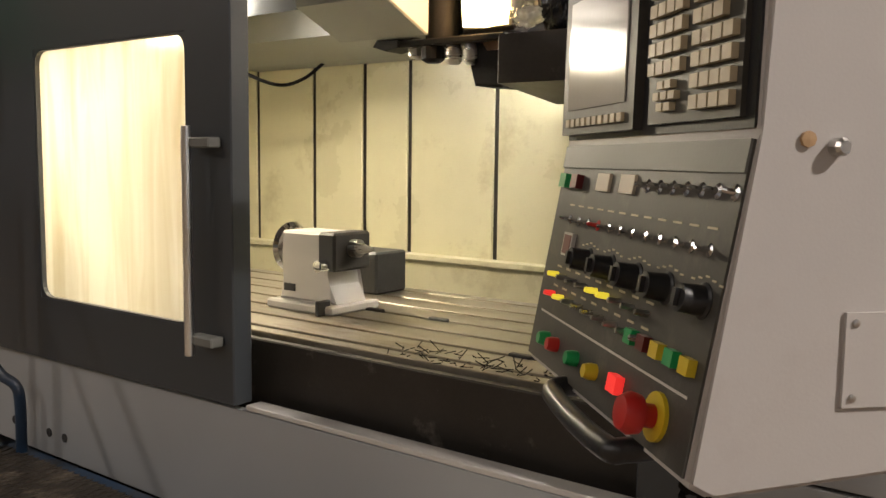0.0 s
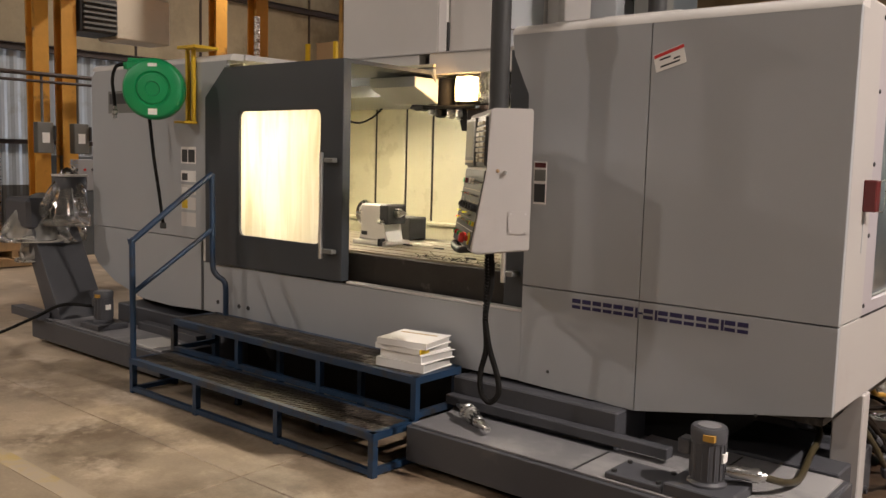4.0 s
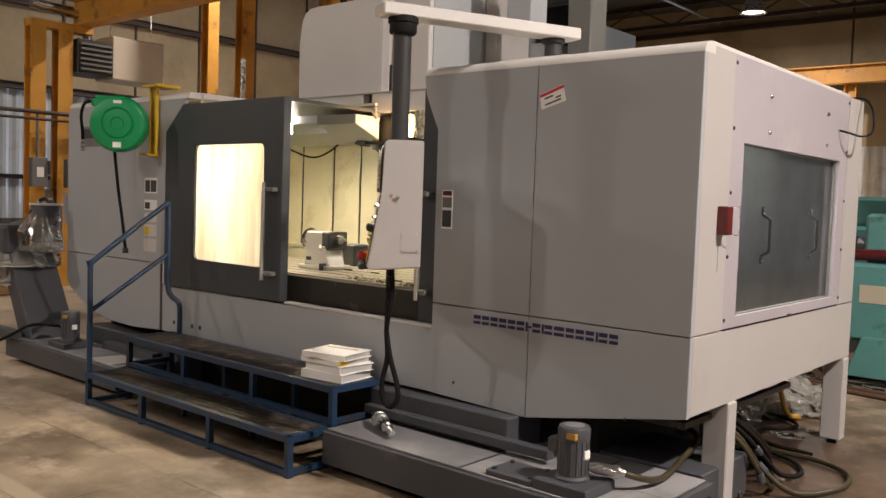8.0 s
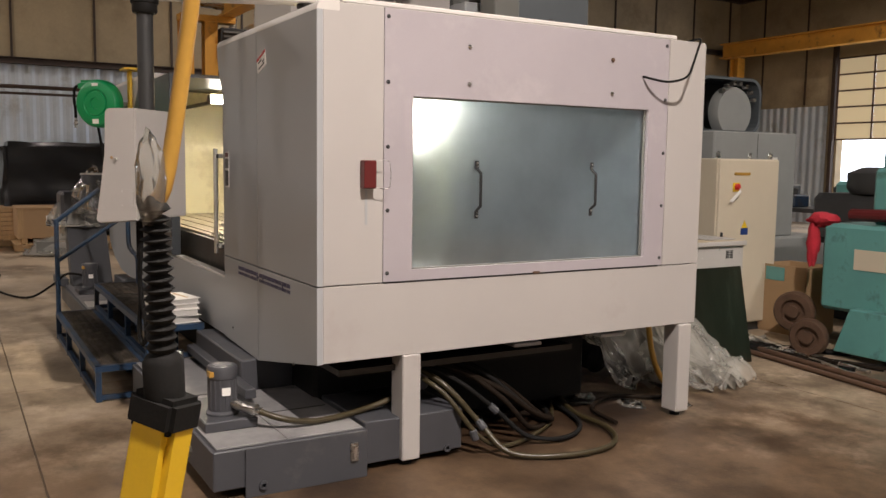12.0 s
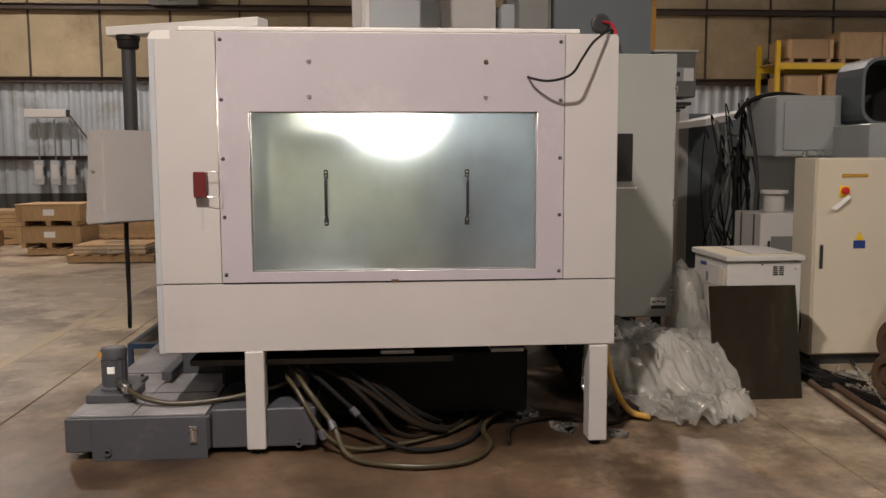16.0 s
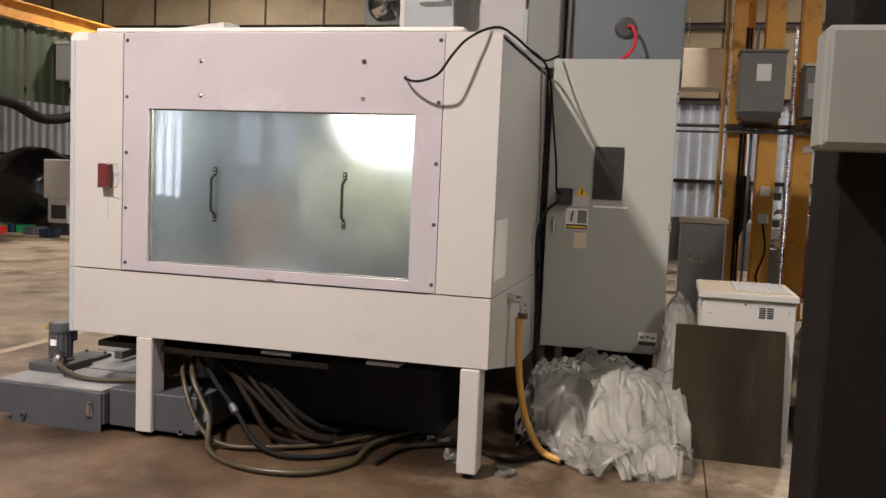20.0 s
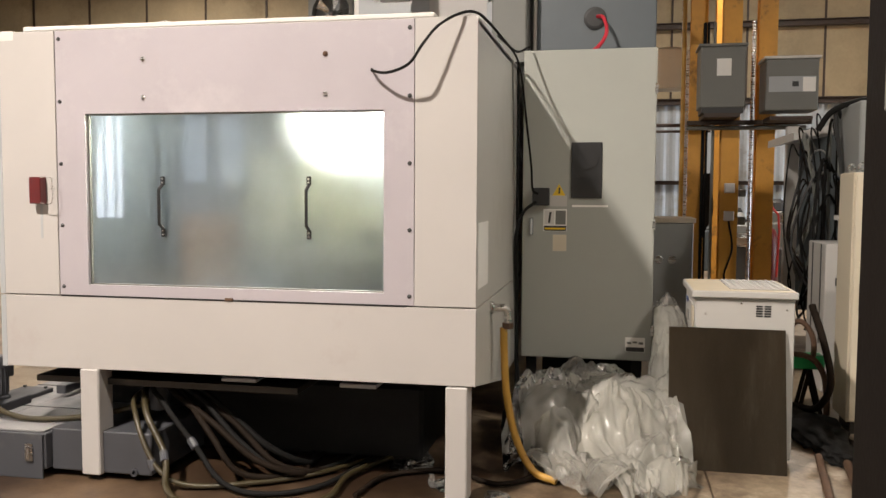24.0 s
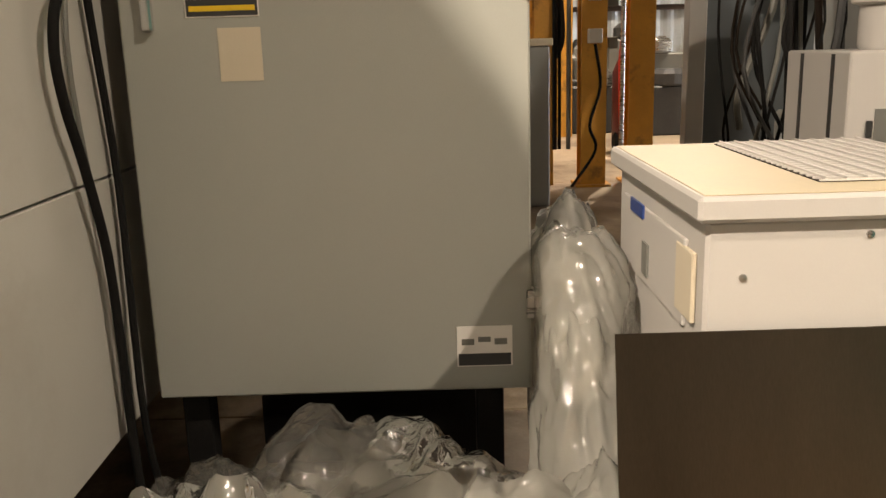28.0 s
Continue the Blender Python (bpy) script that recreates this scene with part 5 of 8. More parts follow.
# bent duct over the spindle carriage
du = part("duct_frame", prism([(-1.80, 2.29), (-1.80, 3.02), (-1.90, 3.20), (-1.90, 3.32), (-1.06, 3.32), (-1.0, 3.25), (-1.0, 2.29), (-1.20, 2.29), (-1.20, 3.12), (-1.62, 3.12), (-1.62, 2.29)], "y", 3.70, 3.93, 0.01), M["box_grey"], mc, "grey inverted-U duct beside the column")
part("guide_cylinder", rod((-1.42, 3.84, 2.29), (-1.42, 3.84, 2.78), 0.11, 20), M["scuffed"], mc, "", True)
# added black plate paints the dark interior seen through the duct
part("inner_plate", box(-1.61, -1.21, 3.935, 3.95, 2.29, 3.10), M["ink"], mc, "black plate added for the shade inside the duct")


# ------------------------------------------------------------------ step platform
sp = thing("step_platform", (-2.0, 1.12, 0), "two-step blue steel platform with worn dark treads and a side rail", "platform")


def sq(a, b, w, bm=None):
    """A square bar from a to b."""
    bm = bm or bmesh.new()
    a, b = Vector(a), Vector(b)
    s, u, d = frame_of(b - a)
    one = [bm.verts.new(a + s * p * w / 2 + u * q * w / 2) for p, q in ((-1, -1), (1, -1), (1, 1), (-1, 1))]
    two = [bm.verts.new(b + s * p * w / 2 + u * q * w / 2) for p, q in ((-1, -1), (1, -1), (1, 1), (-1, 1))]
    bm.faces.new(one)
    bm.faces.new(two)
    for i in range(4):
        j = (i + 1) % 4
        bm.faces.new((one[i], one[j], two[j], two[i]))
    return bm


SX0, SX1 = -3.12, -0.94
for y0, y1, z in ((0.81, 1.11, 0.225), (1.11, 1.47, 0.445)):
    tr = part("tread", box(SX0 + 0.035, SX1 - 0.035, y0 + 0.03, y1 - 0.02, z - 0.018, z - 0.004), M["grating"], sp, "worn expanded-steel tread")
    bm = bmesh.new()
    nx = int((SX1 - SX0 - 0.08) / 0.036)
    for i in range(nx):
        x = SX0 + 0.04 + i * 0.036
        for sgn in (-1, 1):
            k = 0.3 * sgn * (y1 - y0)
            xa, xb = x, min(max(x + k, SX0 + 0.04), SX1 - 0.04)
            sq((xa, y0 + 0.035, z - 0.004), (xb, y1 - 0.025, z - 0.004), 0.006, bm)
    tagged(part("tread_mesh", bm, M["grating"], tr), kind="stuff")
    for a, b in (((SX0, y0 + 0.015), (SX1, y0 + 0.015)), ((SX0, y1 - 0.015), (SX1, y1 - 0.015)), ((SX0 + 0.015, y0), (SX0 + 0.015, y1)), ((SX1 - 0.015, y0), (SX1 - 0.015, y1))):
        part("frame_bar", sq((*a, z - 0.02), (*b, z - 0.02), 0.036), M["blue"], sp)
    for a, b in (((SX0, y0 + 0.015), (SX1, y0 + 0.015)), ((SX1 - 0.015, y0), (SX1 - 0.015, y1)), ((SX0 + 0.015, y0), (SX0 + 0.015, y1))):
        part("frame_bar", sq((*a, z - 0.20), (*b, z - 0.20), 0.03), M["blue"], sp)
    for x in (SX0 + 0.016, -2.41, -1.67, SX1 - 0.016):
        part("post", sq((x, y0 + 0.015, 0), (x, y0 + 0.015, z - 0.02), 0.034), M["blue"], sp)
        if z > 0.3:
            part("post", sq((x, y1 - 0.02, 0), (x, y1 - 0.02, z - 0.02), 0.034), M["blue"], sp)
rl = part("side_rail", tube([(-3.11, 0.83, 0.0), (-3.11, 0.83, 0.5), (-3.11, 0.83, 0.96), (-3.11, 0.835, 0.975), (-3.08, 1.1, 1.185), (-3.045, 1.36, 1.385), (-3.04, 1.375, 1.38)], 0.019, 10, 4), M["blue"], sp, "sloping blue pipe handrail", True)
part("rail_post", tube([(-3.04, 1.375, 1.385), (-3.04, 1.38, 1.1), (-3.04, 1.38, 0.80), (-3.025, 1.40, 0.72), (-2.985, 1.43, 0.68), (-2.975, 1.44, 0.62), (-2.975, 1.44, 0.44)], 0.019, 10, 5), M["blue"], rl, "", True)
part("mid_rail", rod((-3.11, 0.83, 0.64), (-3.04, 1.38, 1.03), 0.016, 10), M["blue"], rl, "", True)


def binder(x, y, z, turn, w, d, h, label):
    b = thing("binder", (0, 0, 0), label, "binder", "stack of white manuals")
    part("cover", box(-w / 2, w / 2, -d / 2, d / 2, 0, 0.004, 0.001), M["paper"], b)
    part("cover", box(-w / 2, w / 2, -d / 2, d / 2, h - 0.004, h, 0.001), M["paper"], b)
    part("spine", box(-w / 2, -w / 2 + 0.004, -d / 2, d / 2, 0.004, h - 0.004), M["paper"], b)
    part("page_block", box(-w / 2 + 0.01, w / 2 - 0.012, -d / 2 + 0.008, d / 2 - 0.01, 0.004, h - 0.006), M["chiller"], b, "off-white page block")
    b.matrix_world = pose(x, y, z, 0, 0, turn)
    return b


zb = 0.443
for k, (turn, w, d, h, dx, dy) in enumerate(((96, 0.27, 0.31, 0.047, 0, 0), (88, 0.26, 0.30, 0.042, 0.01, 0.012), (93, 0.27, 0.30, 0.032, -0.012, 0.0), (101, 0.27, 0.30, 0.034, 0.004, -0.008))):
    b = binder(-1.135 + dx, 1.315 + dy, zb, turn, w, d, h, "white ring binder of manuals stacked on the platform step")
    if k == 2:
        part("orange_strip", box(-0.135, -0.06, -0.155, -0.1502, 0.008, 0.03), M["label_warn"], b)
    if k == 3:
        part("print_bar", box(0.06, 0.075, -0.10, 0.12, h, h + 0.001), M["hose_yellow"], b, "orange printed bar")
    zb += h + 0.0005

# ------------------------------------------------------------------ control pendant on its swing arm
cp = thing("control_pendant", (-0.42, 1.06, 1.165), "white control pendant with grey face on a swing arm", "control panel")
PD = Vector((-0.72, 0.694, 0)).normalized()     # along its width
PN = Vector((-0.694, -0.72, 0)).normalized()    # out of its control face
PP = Vector((-0.165, 0.93, 0))


def pend(u, d, z):
    p = PP + PD * u + PN * d
    return Vector((p.x, p.y, z))


def pend_prism(profile, u0, u1, bm=None):
    """An outline of depth and height pushed along the pendant's width."""
    bm = bm or bmesh.new()
    one = [bm.verts.new(pend(u0, d, z)) for d, z in profile]
    two = [bm.verts.new(pend(u1, d, z)) for d, z in profile]
    bm.faces.new(one)
    bm.faces.new(two)
    for i in range(len(profile)):
        j = (i + 1) % len(profile)
        bm.faces.new((one[i], one[j], two[j], two[i]))
    return bm


PROF = [(0, 1.165), (0.225, 1.145), (0.252, 1.16), (0.190, 1.505), (0.185, 1.735), (0.168, 1.755), (0, 1.755)]
bm = pend_prism(PROF, 0, 0.59)
for v in bm.verts:
    # the back is narrower than the face
    w = v.co - PP
    if w.dot(PD) > 0.5 and w.dot(PN) < 0.1:
        v.co -= PD * 0.10
bmesh.ops.bevel(bm, geom=list(bm.edges), offset=0.006, segments=2, affect="EDGES")
part("housing", bm, M["paint_white"], cp, "white sheet-metal housing", True)


def face_at(u, s):
    """A place on the control face: s from 0 at the bottom to 1 at the bend, to 2 at the top."""
    if s <= 1:
        return pend(u, 0.252 - 0.062 * s, 1.16 + 0.345 * s)
    return pend(u, 0.190 - 0.005 * (s - 1), 1.505 + 0.23 * (s - 1))


def face_frame(s):
    up = (face_at(0, s) - face_at(0, s - 0.05)).normalized() if s <= 1 else (face_at(0, 1.9) - face_at(0, 1.5)).normalized()
    return up, PD.cross(up).normalized() * (1 if PD.cross(up).dot(PN) > 0 else -1)


def face_box(u0, u1, s0, s1, h0, h1, bm=None):
    bm = bm or bmesh.new()
    mid = min(max((s0 + s1) / 2, 0.06), 2)
    up, out = face_frame(mid)
    c = []
    for h in (h0, h1):
        for u, s in ((u0, s0), (u1, s0), (u1, s1), (u0, s1)):
            c.append(bm.verts.new(face_at(u, s) + out * h))
    for q in ((0, 1, 2, 3), (4, 5, 6, 7), (0, 1, 5, 4), (1, 2, 6, 5), (2, 3, 7, 6), (3, 0, 4, 7)):
        bm.faces.new([c[i] for i in q])
    return bm


def face_round(u, s, r, profile, n=12, bm=None):
    up, out = face_frame(min(max(s, 0.06), 2))
    return lathe([(r * a, b) for a, b in profile], face_at(u, s), out, n, bm)


lower = part("control_face", face_box(0.008, 0.578, 0.02, 0.975, -0.002, 0.003), M["panel_face"], cp, "grey lower control face")
part("divider", face_box(0.03, 0.55, 0.228, 0.236, 0.003, 0.004), M["paint_pale"], lower)
part("head_strip", face_box(0.008, 0.578, 0.88, 0.975, 0.003, 0.006), M["box_grey"], lower, "bare worn metal strip")
upper = part("display_face", face_box(0.012, 0.583, 1.01, 1.97, -0.001, 0.003), M["black"], cp, "black display surround")
sc = part("screen_bezel", face_box(0.285, 0.578, 1.04, 1.96, 0.003, 0.016), M["panel_face"], upper, "dark grey screen bezel")
part("screen", face_box(0.315, 0.55, 1.20, 1.90, 0.016, 0.018), M["screen"], sc, "pale switched-off screen")
for k in range(10):
    part("soft_key", face_box(0.315 + k * 0.024, 0.331 + k * 0.024, 1.09, 1.14, 0.016, 0.021), M["keys"], sc)
kb = part("keyboard", face_box(0.03, 0.255, 1.06, 1.94, 0.003, 0.009), M["panel_face"], upper, "grey key panel")
for r in range(8):
    for c in range(9):
        u = 0.040 + c * 0.0232
        if c == 4 or (r < 2 and c > 4) or (r == 7 and c in (0, 8)) or (r == 4 and c == 0):
            continue
        part("key", face_box(u, u + 0.0195, 1.11 + r * 0.098, 1.175 + r * 0.098, 0.009, 0.017), M["keys"], kb)
for du, ds in ((0, 0), (1, 0), (-1, 0), (0.5, 0.055), (-0.5, 0.055), (0.5, -0.055), (-0.5, -0.055)):
    u = 0.196 + du * 0.021
    part("cursor_key", face_box(u - 0.008, u + 0.008, 1.175 + ds, 1.215 + ds, 0.009, 0.017), M["keys"], kb)
# switches, lamps and knobs in rows
KN = [(1, 0), (1, 0.012), (0.8, 0.020), (0, 0.020)]
TG = [(1, 0), (1, 0.004), (0.45, 0.006), (0.30, 0.020), (0, 0.021)]
for c in range(7):
    part("toggle", face_round(0.020 + c * 0.0355, 0.825, 0.009, TG, 8), M["chrome"], lower)
for c in range(12):
    part("toggle", face_round(0.047 + c * 0.041, 0.655, 0.0075, TG, 8), M["red" if c == 8 else "chrome"], lower)
for u, m in ((0.543, "button_green"), (0.488, "dark_red")):
    part("push_button", face_box(u - 0.014, u + 0.014, 0.79, 0.85, 0.003, 0.014), M[m], lower)
for u in (0.382, 0.294):
    part("meter", face_box(u - 0.024, u + 0.024, 0.79, 0.86, 0.003, 0.007), M["cream"], lower, "small pale label plate")
ct = part("counter", face_box(0.455, 0.495, 0.50, 0.60, 0.003, 0.009), M["chiller"], lower, "digit window in a pale frame")
part("digits", face_box(0.46, 0.49, 0.51, 0.59, 0.009, 0.010), M["dark_red"], ct, "dark red digits")
for c in range(5):
    u = 0.040 + c * 0.087
    kn = part("knob", face_round(u, 0.51, 0.016, [(1.2, 0), (1.2, 0.004), (1, 0.006), (0.9, 0.030), (0, 0.031)], 16), M["black"], lower, "black rotary knob", True)
    part("pointer", face_box(u - 0.004, u + 0.004, 0.485, 0.535, 0.031, 0.036), M["black"], kn)
    for k in range(5):
        part("print_bar", face_box(u - 0.034 + k * 0.015, u - 0.026 + k * 0.015, 0.578 - 0.008 * abs(k - 2), 0.584 - 0.008 * abs(k - 2), 0.003, 0.0036), M["keys"], lower)
for r in range(2):
    for c in range(9):
        u = 0.16 + c * 0.043
        part("indicator", face_round(u, 0.325 + r * 0.085, 0.0042, KN, 8), M["led_yellow"] if (r, c) in ((1, 8), (1, 4), (1, 3), (0, 7)) else M["led_red"] if (r, c) == (0, 8) else M["steel"], lower)
        part("print_bar", face_box(u - 0.010, u + 0.010, 0.358 + r * 0.085, 0.366 + r * 0.085, 0.003, 0.0036), M["keys"], lower)
for c in range(12):
    part("print_bar", face_box(0.04 + c * 0.041, 0.062 + c * 0.041, 0.715, 0.722, 0.003, 0.0036), M["keys"], lower)
for k, m in enumerate(("button_yellow", "button_green", "button_yellow", "dark_red", "button_green")):
    part("push_button", face_box(0.024 + k * 0.037, 0.045 + k * 0.037, 0.295, 0.345, 0.003, 0.013), M[m], lower)
for u, m in ((0.49, "button_green"), (0.445, "red"), (0.355, "button_green"), (0.28, "button_yellow")):
    part("push_button", face_round(u, 0.13, 0.011, KN, 14), M[m], lower, "", True)
part("lit_button", face_box(0.185, 0.212, 0.115, 0.175, 0.003, 0.014), M["led_red"], lower, "lit red square button")
es = part("emergency_stop", face_round(0.085, 0.13, 0.0145, [(0.9, 0), (0.9, 0.022), (1.45, 0.025), (1.6, 0.036), (1.25, 0.046), (0, 0.049)], 18), M["red"], lower, "red mushroom emergency stop", True)
part("yellow_collar", face_round(0.085, 0.13, 0.027, [(1, 0.003), (1, 0.008), (0.5, 0.009), (0, 0.009)], 18), M["button_yellow"], es)
part("grab_handle", tube([pend(0.385, 0.235, 1.160), pend(0.38, 0.262, 1.160), pend(0.365, 0.276, 1.155), pend(0.26, 0.280, 1.150), pend(0.15, 0.276, 1.150), pend(0.135, 0.262, 1.153), pend(0.13, 0.225, 1.156)], 0.015, 10), M["black"], cp, "black grab handle", True)
bm = bmesh.new()
c = [bm.verts.new(pend(u, d, z)) for u in (0.0, -0.004) for d, z in ((0.012, 1.235), (0.095, 1.235), (0.095, 1.33), (0.012, 1.33))]
for q in ((0, 1, 2, 3), (4, 5, 6, 7), (0, 1, 5, 4), (1, 2, 6, 5), (2, 3, 7, 6), (3, 0, 4, 7)):
    bm.faces.new([c[i] for i in q])
sc2 = part("side_cover", bm, M["paint_white"], cp, "small screwed cover plate")
for d, z in ((0.022, 1.245), (0.085, 1.245), (0.085, 1.32), (0.022, 1.32)):
    part("cover_screw", lathe([(0.004, 0), (0.004, 0.002), (0, 0.003)], pend(-0.004, d, z), -PD, 8), M["steel"], sc2)
sk = part("side_latch", lathe([(0.009, 0), (0.009, 0.012), (0.006, 0.016), (0, 0.016)], pend(0, 0.115, 1.49), -PD, 10), M["steel"], cp, "small side lock")
part("latch_tab", lathe([(0.008, 0), (0.008, 0.004), (0, 0.005)], pend(0, 0.145, 1.497), -PD, 8), M["carton"], sk)
# hanger tube, arm and pivot
part("hanger_tube", lathe([(0.044, 0), (0.044, 0.56)], (-0.43, 1.04, 1.75), n=20), M["ink"], cp, "black hanger tube", True)
part("tube_collar", lathe([(0.060, 0), (0.068, 0.01), (0.068, 0.05), (0.075, 0.055), (0.075, 0.085)], (-0.43, 1.04, 2.285), n=20), M["iron"], cp, "", True)
arm = bmesh.new()
box(-0.07, 1.06, -0.065, 0.065, 2.365, 2.425, 0.006, 1, arm)
bmesh.ops.transform(arm, verts=arm.verts, matrix=pose(-0.455, 0.99, 0, 0, 0, 66.5))
part("swing_arm", arm, M["paint_pale"], cp, "pale box-section swing arm")
part("pivot_tube", lathe([(0.06, 0), (0.06, 0.02), (0.046, 0.02), (0.046, 0.10), (0.062, 0.11), (0.062, 0.135)], (-0.10, 1.86, 2.235), n=20), M["ink"], cp, "black pivot bearing", True)
part("pivot_plate", box(-0.30, 0.10, 1.70, 2.02, 2.233, 2.247, 0.003), M["paint_pale"], cp)
# coiled cable
cc = []
for i in range(170):
    a = i * 0.9
    z = 1.17 - i * 0.0021
    cc.append((-0.42 + 0.010 * math.cos(a), 0.98 + 0.010 * math.sin(a), z))
cb = thing("coiled_cable", (-0.42, 0.98, 0.4), "black coiled cable looping below the control pendant", "cable")
part("coil", tube(cc, 0.005, 5, 1), M["rubber"], cb, "", True)
part("loop", tube([(-0.42, 0.98, 0.82), (-0.40, 0.99, 0.70), (-0.36, 1.0, 0.58), (-0.35, 1.0, 0.50), (-0.39, 0.99, 0.455), (-0.43, 0.98, 0.49), (-0.44, 0.98, 0.58), (-0.415, 0.985, 0.70), (-0.425, 0.985, 0.85), (-0.40, 0.99, 1.0), (-0.41, 0.99, 1.17)], 0.013, 8), M["rubber"], cb, "", True)

# ------------------------------------------------------------------ hose reel on the left panel
hr = thing("hose_reel", (-3.49, 1.30, 1.75), "bright green round air-hose reel on a yellow bracket", "hose reel")
RC = Vector((-3.52, 1.25, 1.965))
RA = Vector((0.72, -0.69, 0)).normalized()
part("drum", lathe([(0.16, -0.075), (0.19, -0.065), (0.208, -0.04), (0.208, 0.03), (0.195, 0.055), (0.185, 0.062), (0.12, 0.064), (0.112, 0.054), (0.105, 0.054), (0.10, 0.066), (0.05, 0.07), (0.045, 0.06), (0, 0.06)], RC, RA, 44), M["green"], hr, "moulded green drum", True)
sh = box(-0.06, 0.20, -0.05, 0.05, 0.10, 0.205, 0.03, 3)
bmesh.ops.transform(sh, verts=sh.verts, matrix=Matrix.Translation(RC) @ pose(0, 0, 0, 0, 0, 46 + 180))
part("drum_shoulder", sh, M["green"], hr, "square green shoulder", True)
for dz, w, h in ((-0.155, 0.06, 0.04), (0.16, 0.06, 0.022)):
    st = box(-w / 2, w / 2, -0.0656, -0.0626, dz - h / 2, dz + h / 2)
    bmesh.ops.transform(st, verts=st.verts, matrix=Matrix.Translation(RC) @ pose(0, 0, 0, 0, 0, 46))
    part("sticker", st, M["paper"], hr, "small white sticker")
for x in (-3.50, -3.43):
    part("bracket_bar", box(x, x + 0.026, 1.478, 1.505, 1.755, 2.27, 0.003), M["yellow"], hr, "yellow steel bracket bar")
part("bracket_foot", box(-3.52, -3.39, 1.40, 1.505, 1.742, 1.757, 0.002), M["yellow"], hr)
part("bracket_top", box(-3.51, -3.30, 1.42, 1.62, 2.255, 2.275, 0.002), M["yellow"], hr)
part("reel_arm", rod(RC - RA * 0.07, (-3.60, 1.50, 1.965), 0.03, 10), M["box_grey"], hr)
part("hose_tail", tube([(-3.67, 1.12, 2.13), (-3.72, 1.08, 2.11), (-3.75, 1.07, 2.02), (-3.75, 1.08, 1.92), (-3.74, 1.08, 1.84)], 0.012, 8), M["rubber"], hr, "black hose tail", True)
part("coupling", lathe([(0.014, 0), (0.014, 0.03), (0.02, 0.03), (0.02, 0.05), (0.012, 0.05), (0.012, 0.085)], (-3.74, 1.08, 1.76), n=10), M["steel"], hr)
part("drop_hose", tube([(-3.57, 1.24, 1.77), (-3.585, 1.28, 1.5), (-3.57, 1.31, 1.25), (-3.555, 1.33, 1.03)], 0.012, 8), M["rubber"], hr, "", True)
part("stopper", lathe([(0.022, 0), (0.022, 0.04)], (-3.555, 1.33, 1.0), n=10), M["ink"], hr)

# ------------------------------------------------------------------ coolant tanks
tk = thing("coolant_tank", (0.0, 1.5, 0), "low dark-grey steel coolant tank with a dusty lid and pump", "coolant tank", "coolant tanks")
part("tank_body", box(-0.92, 0.945, 1.02, 1.76, 0.045, 0.225, 0.006), M["tank"], tk)
part("tank_body", box(-0.4, 0.90, 1.762, 2.31, 0.035, 0.245, 0.006), M["tank"], tk)
part("tank_skirt", box(0.949, 0.958, 1.16, 1.75, 0.0, 0.226, 0.002), M["tank"], tk)
part("tank_lid", box(-0.90, 0.925, 1.04, 1.36, 0.226, 0.236, 0.002), M["tank_top"], tk, "dusty grey lid")
part("tank_lid", box(0.05, 0.925, 1.364, 1.74, 0.226, 0.236, 0.002), M["tank_top"], tk)
part("tank_seam", box(0.02, 0.03, 1.04, 1.36, 0.236, 0.239), M["ink"], tk)
part("tank_seam", box(0.50, 0.505, 1.05, 1.72, 0.236, 0.239), M["ink"], tk)
part("hatch_plate", box(0.17, 0.43, 1.05, 1.25, 0.236, 0.262, 0.004), M["tank"], tk, "bolted hatch block")
for x in (0.20, 0.40):
    for y in (1.08, 1.22):
        part("bolt", lathe([(0.011, 0), (0.011, 0.012), (0, 0.012)], (x, y, 0.262), n=6), M["ink"], tk)
lt = part("tank_latch", box(0.958, 0.971, 1.66, 1.70, 0.09, 0.18, 0.003), M["steel"], tk, "steel latch")
part("latch_lever", box(0.971, 0.979, 1.672, 1.688, 0.10, 0.165, 0.002), M["chrome"], lt)
for y in (1.24, 2.22):
    part("eye_bolt", lathe([(0.02, 0), (0.02, 0.012), (0.010, 0.012), (0.010, 0)], (0.958 if y < 2 else 0.90, y, 0.05), (1, 0, 0), 12), M["tank"], tk)
for x in (-0.86, 0.82):
    part("castor", lathe([(0.03, -0.015), (0.034, 0), (0.03, 0.015)], (x, 1.10, 0.034), (0, 1, 0), 12), M["ink"], tk)


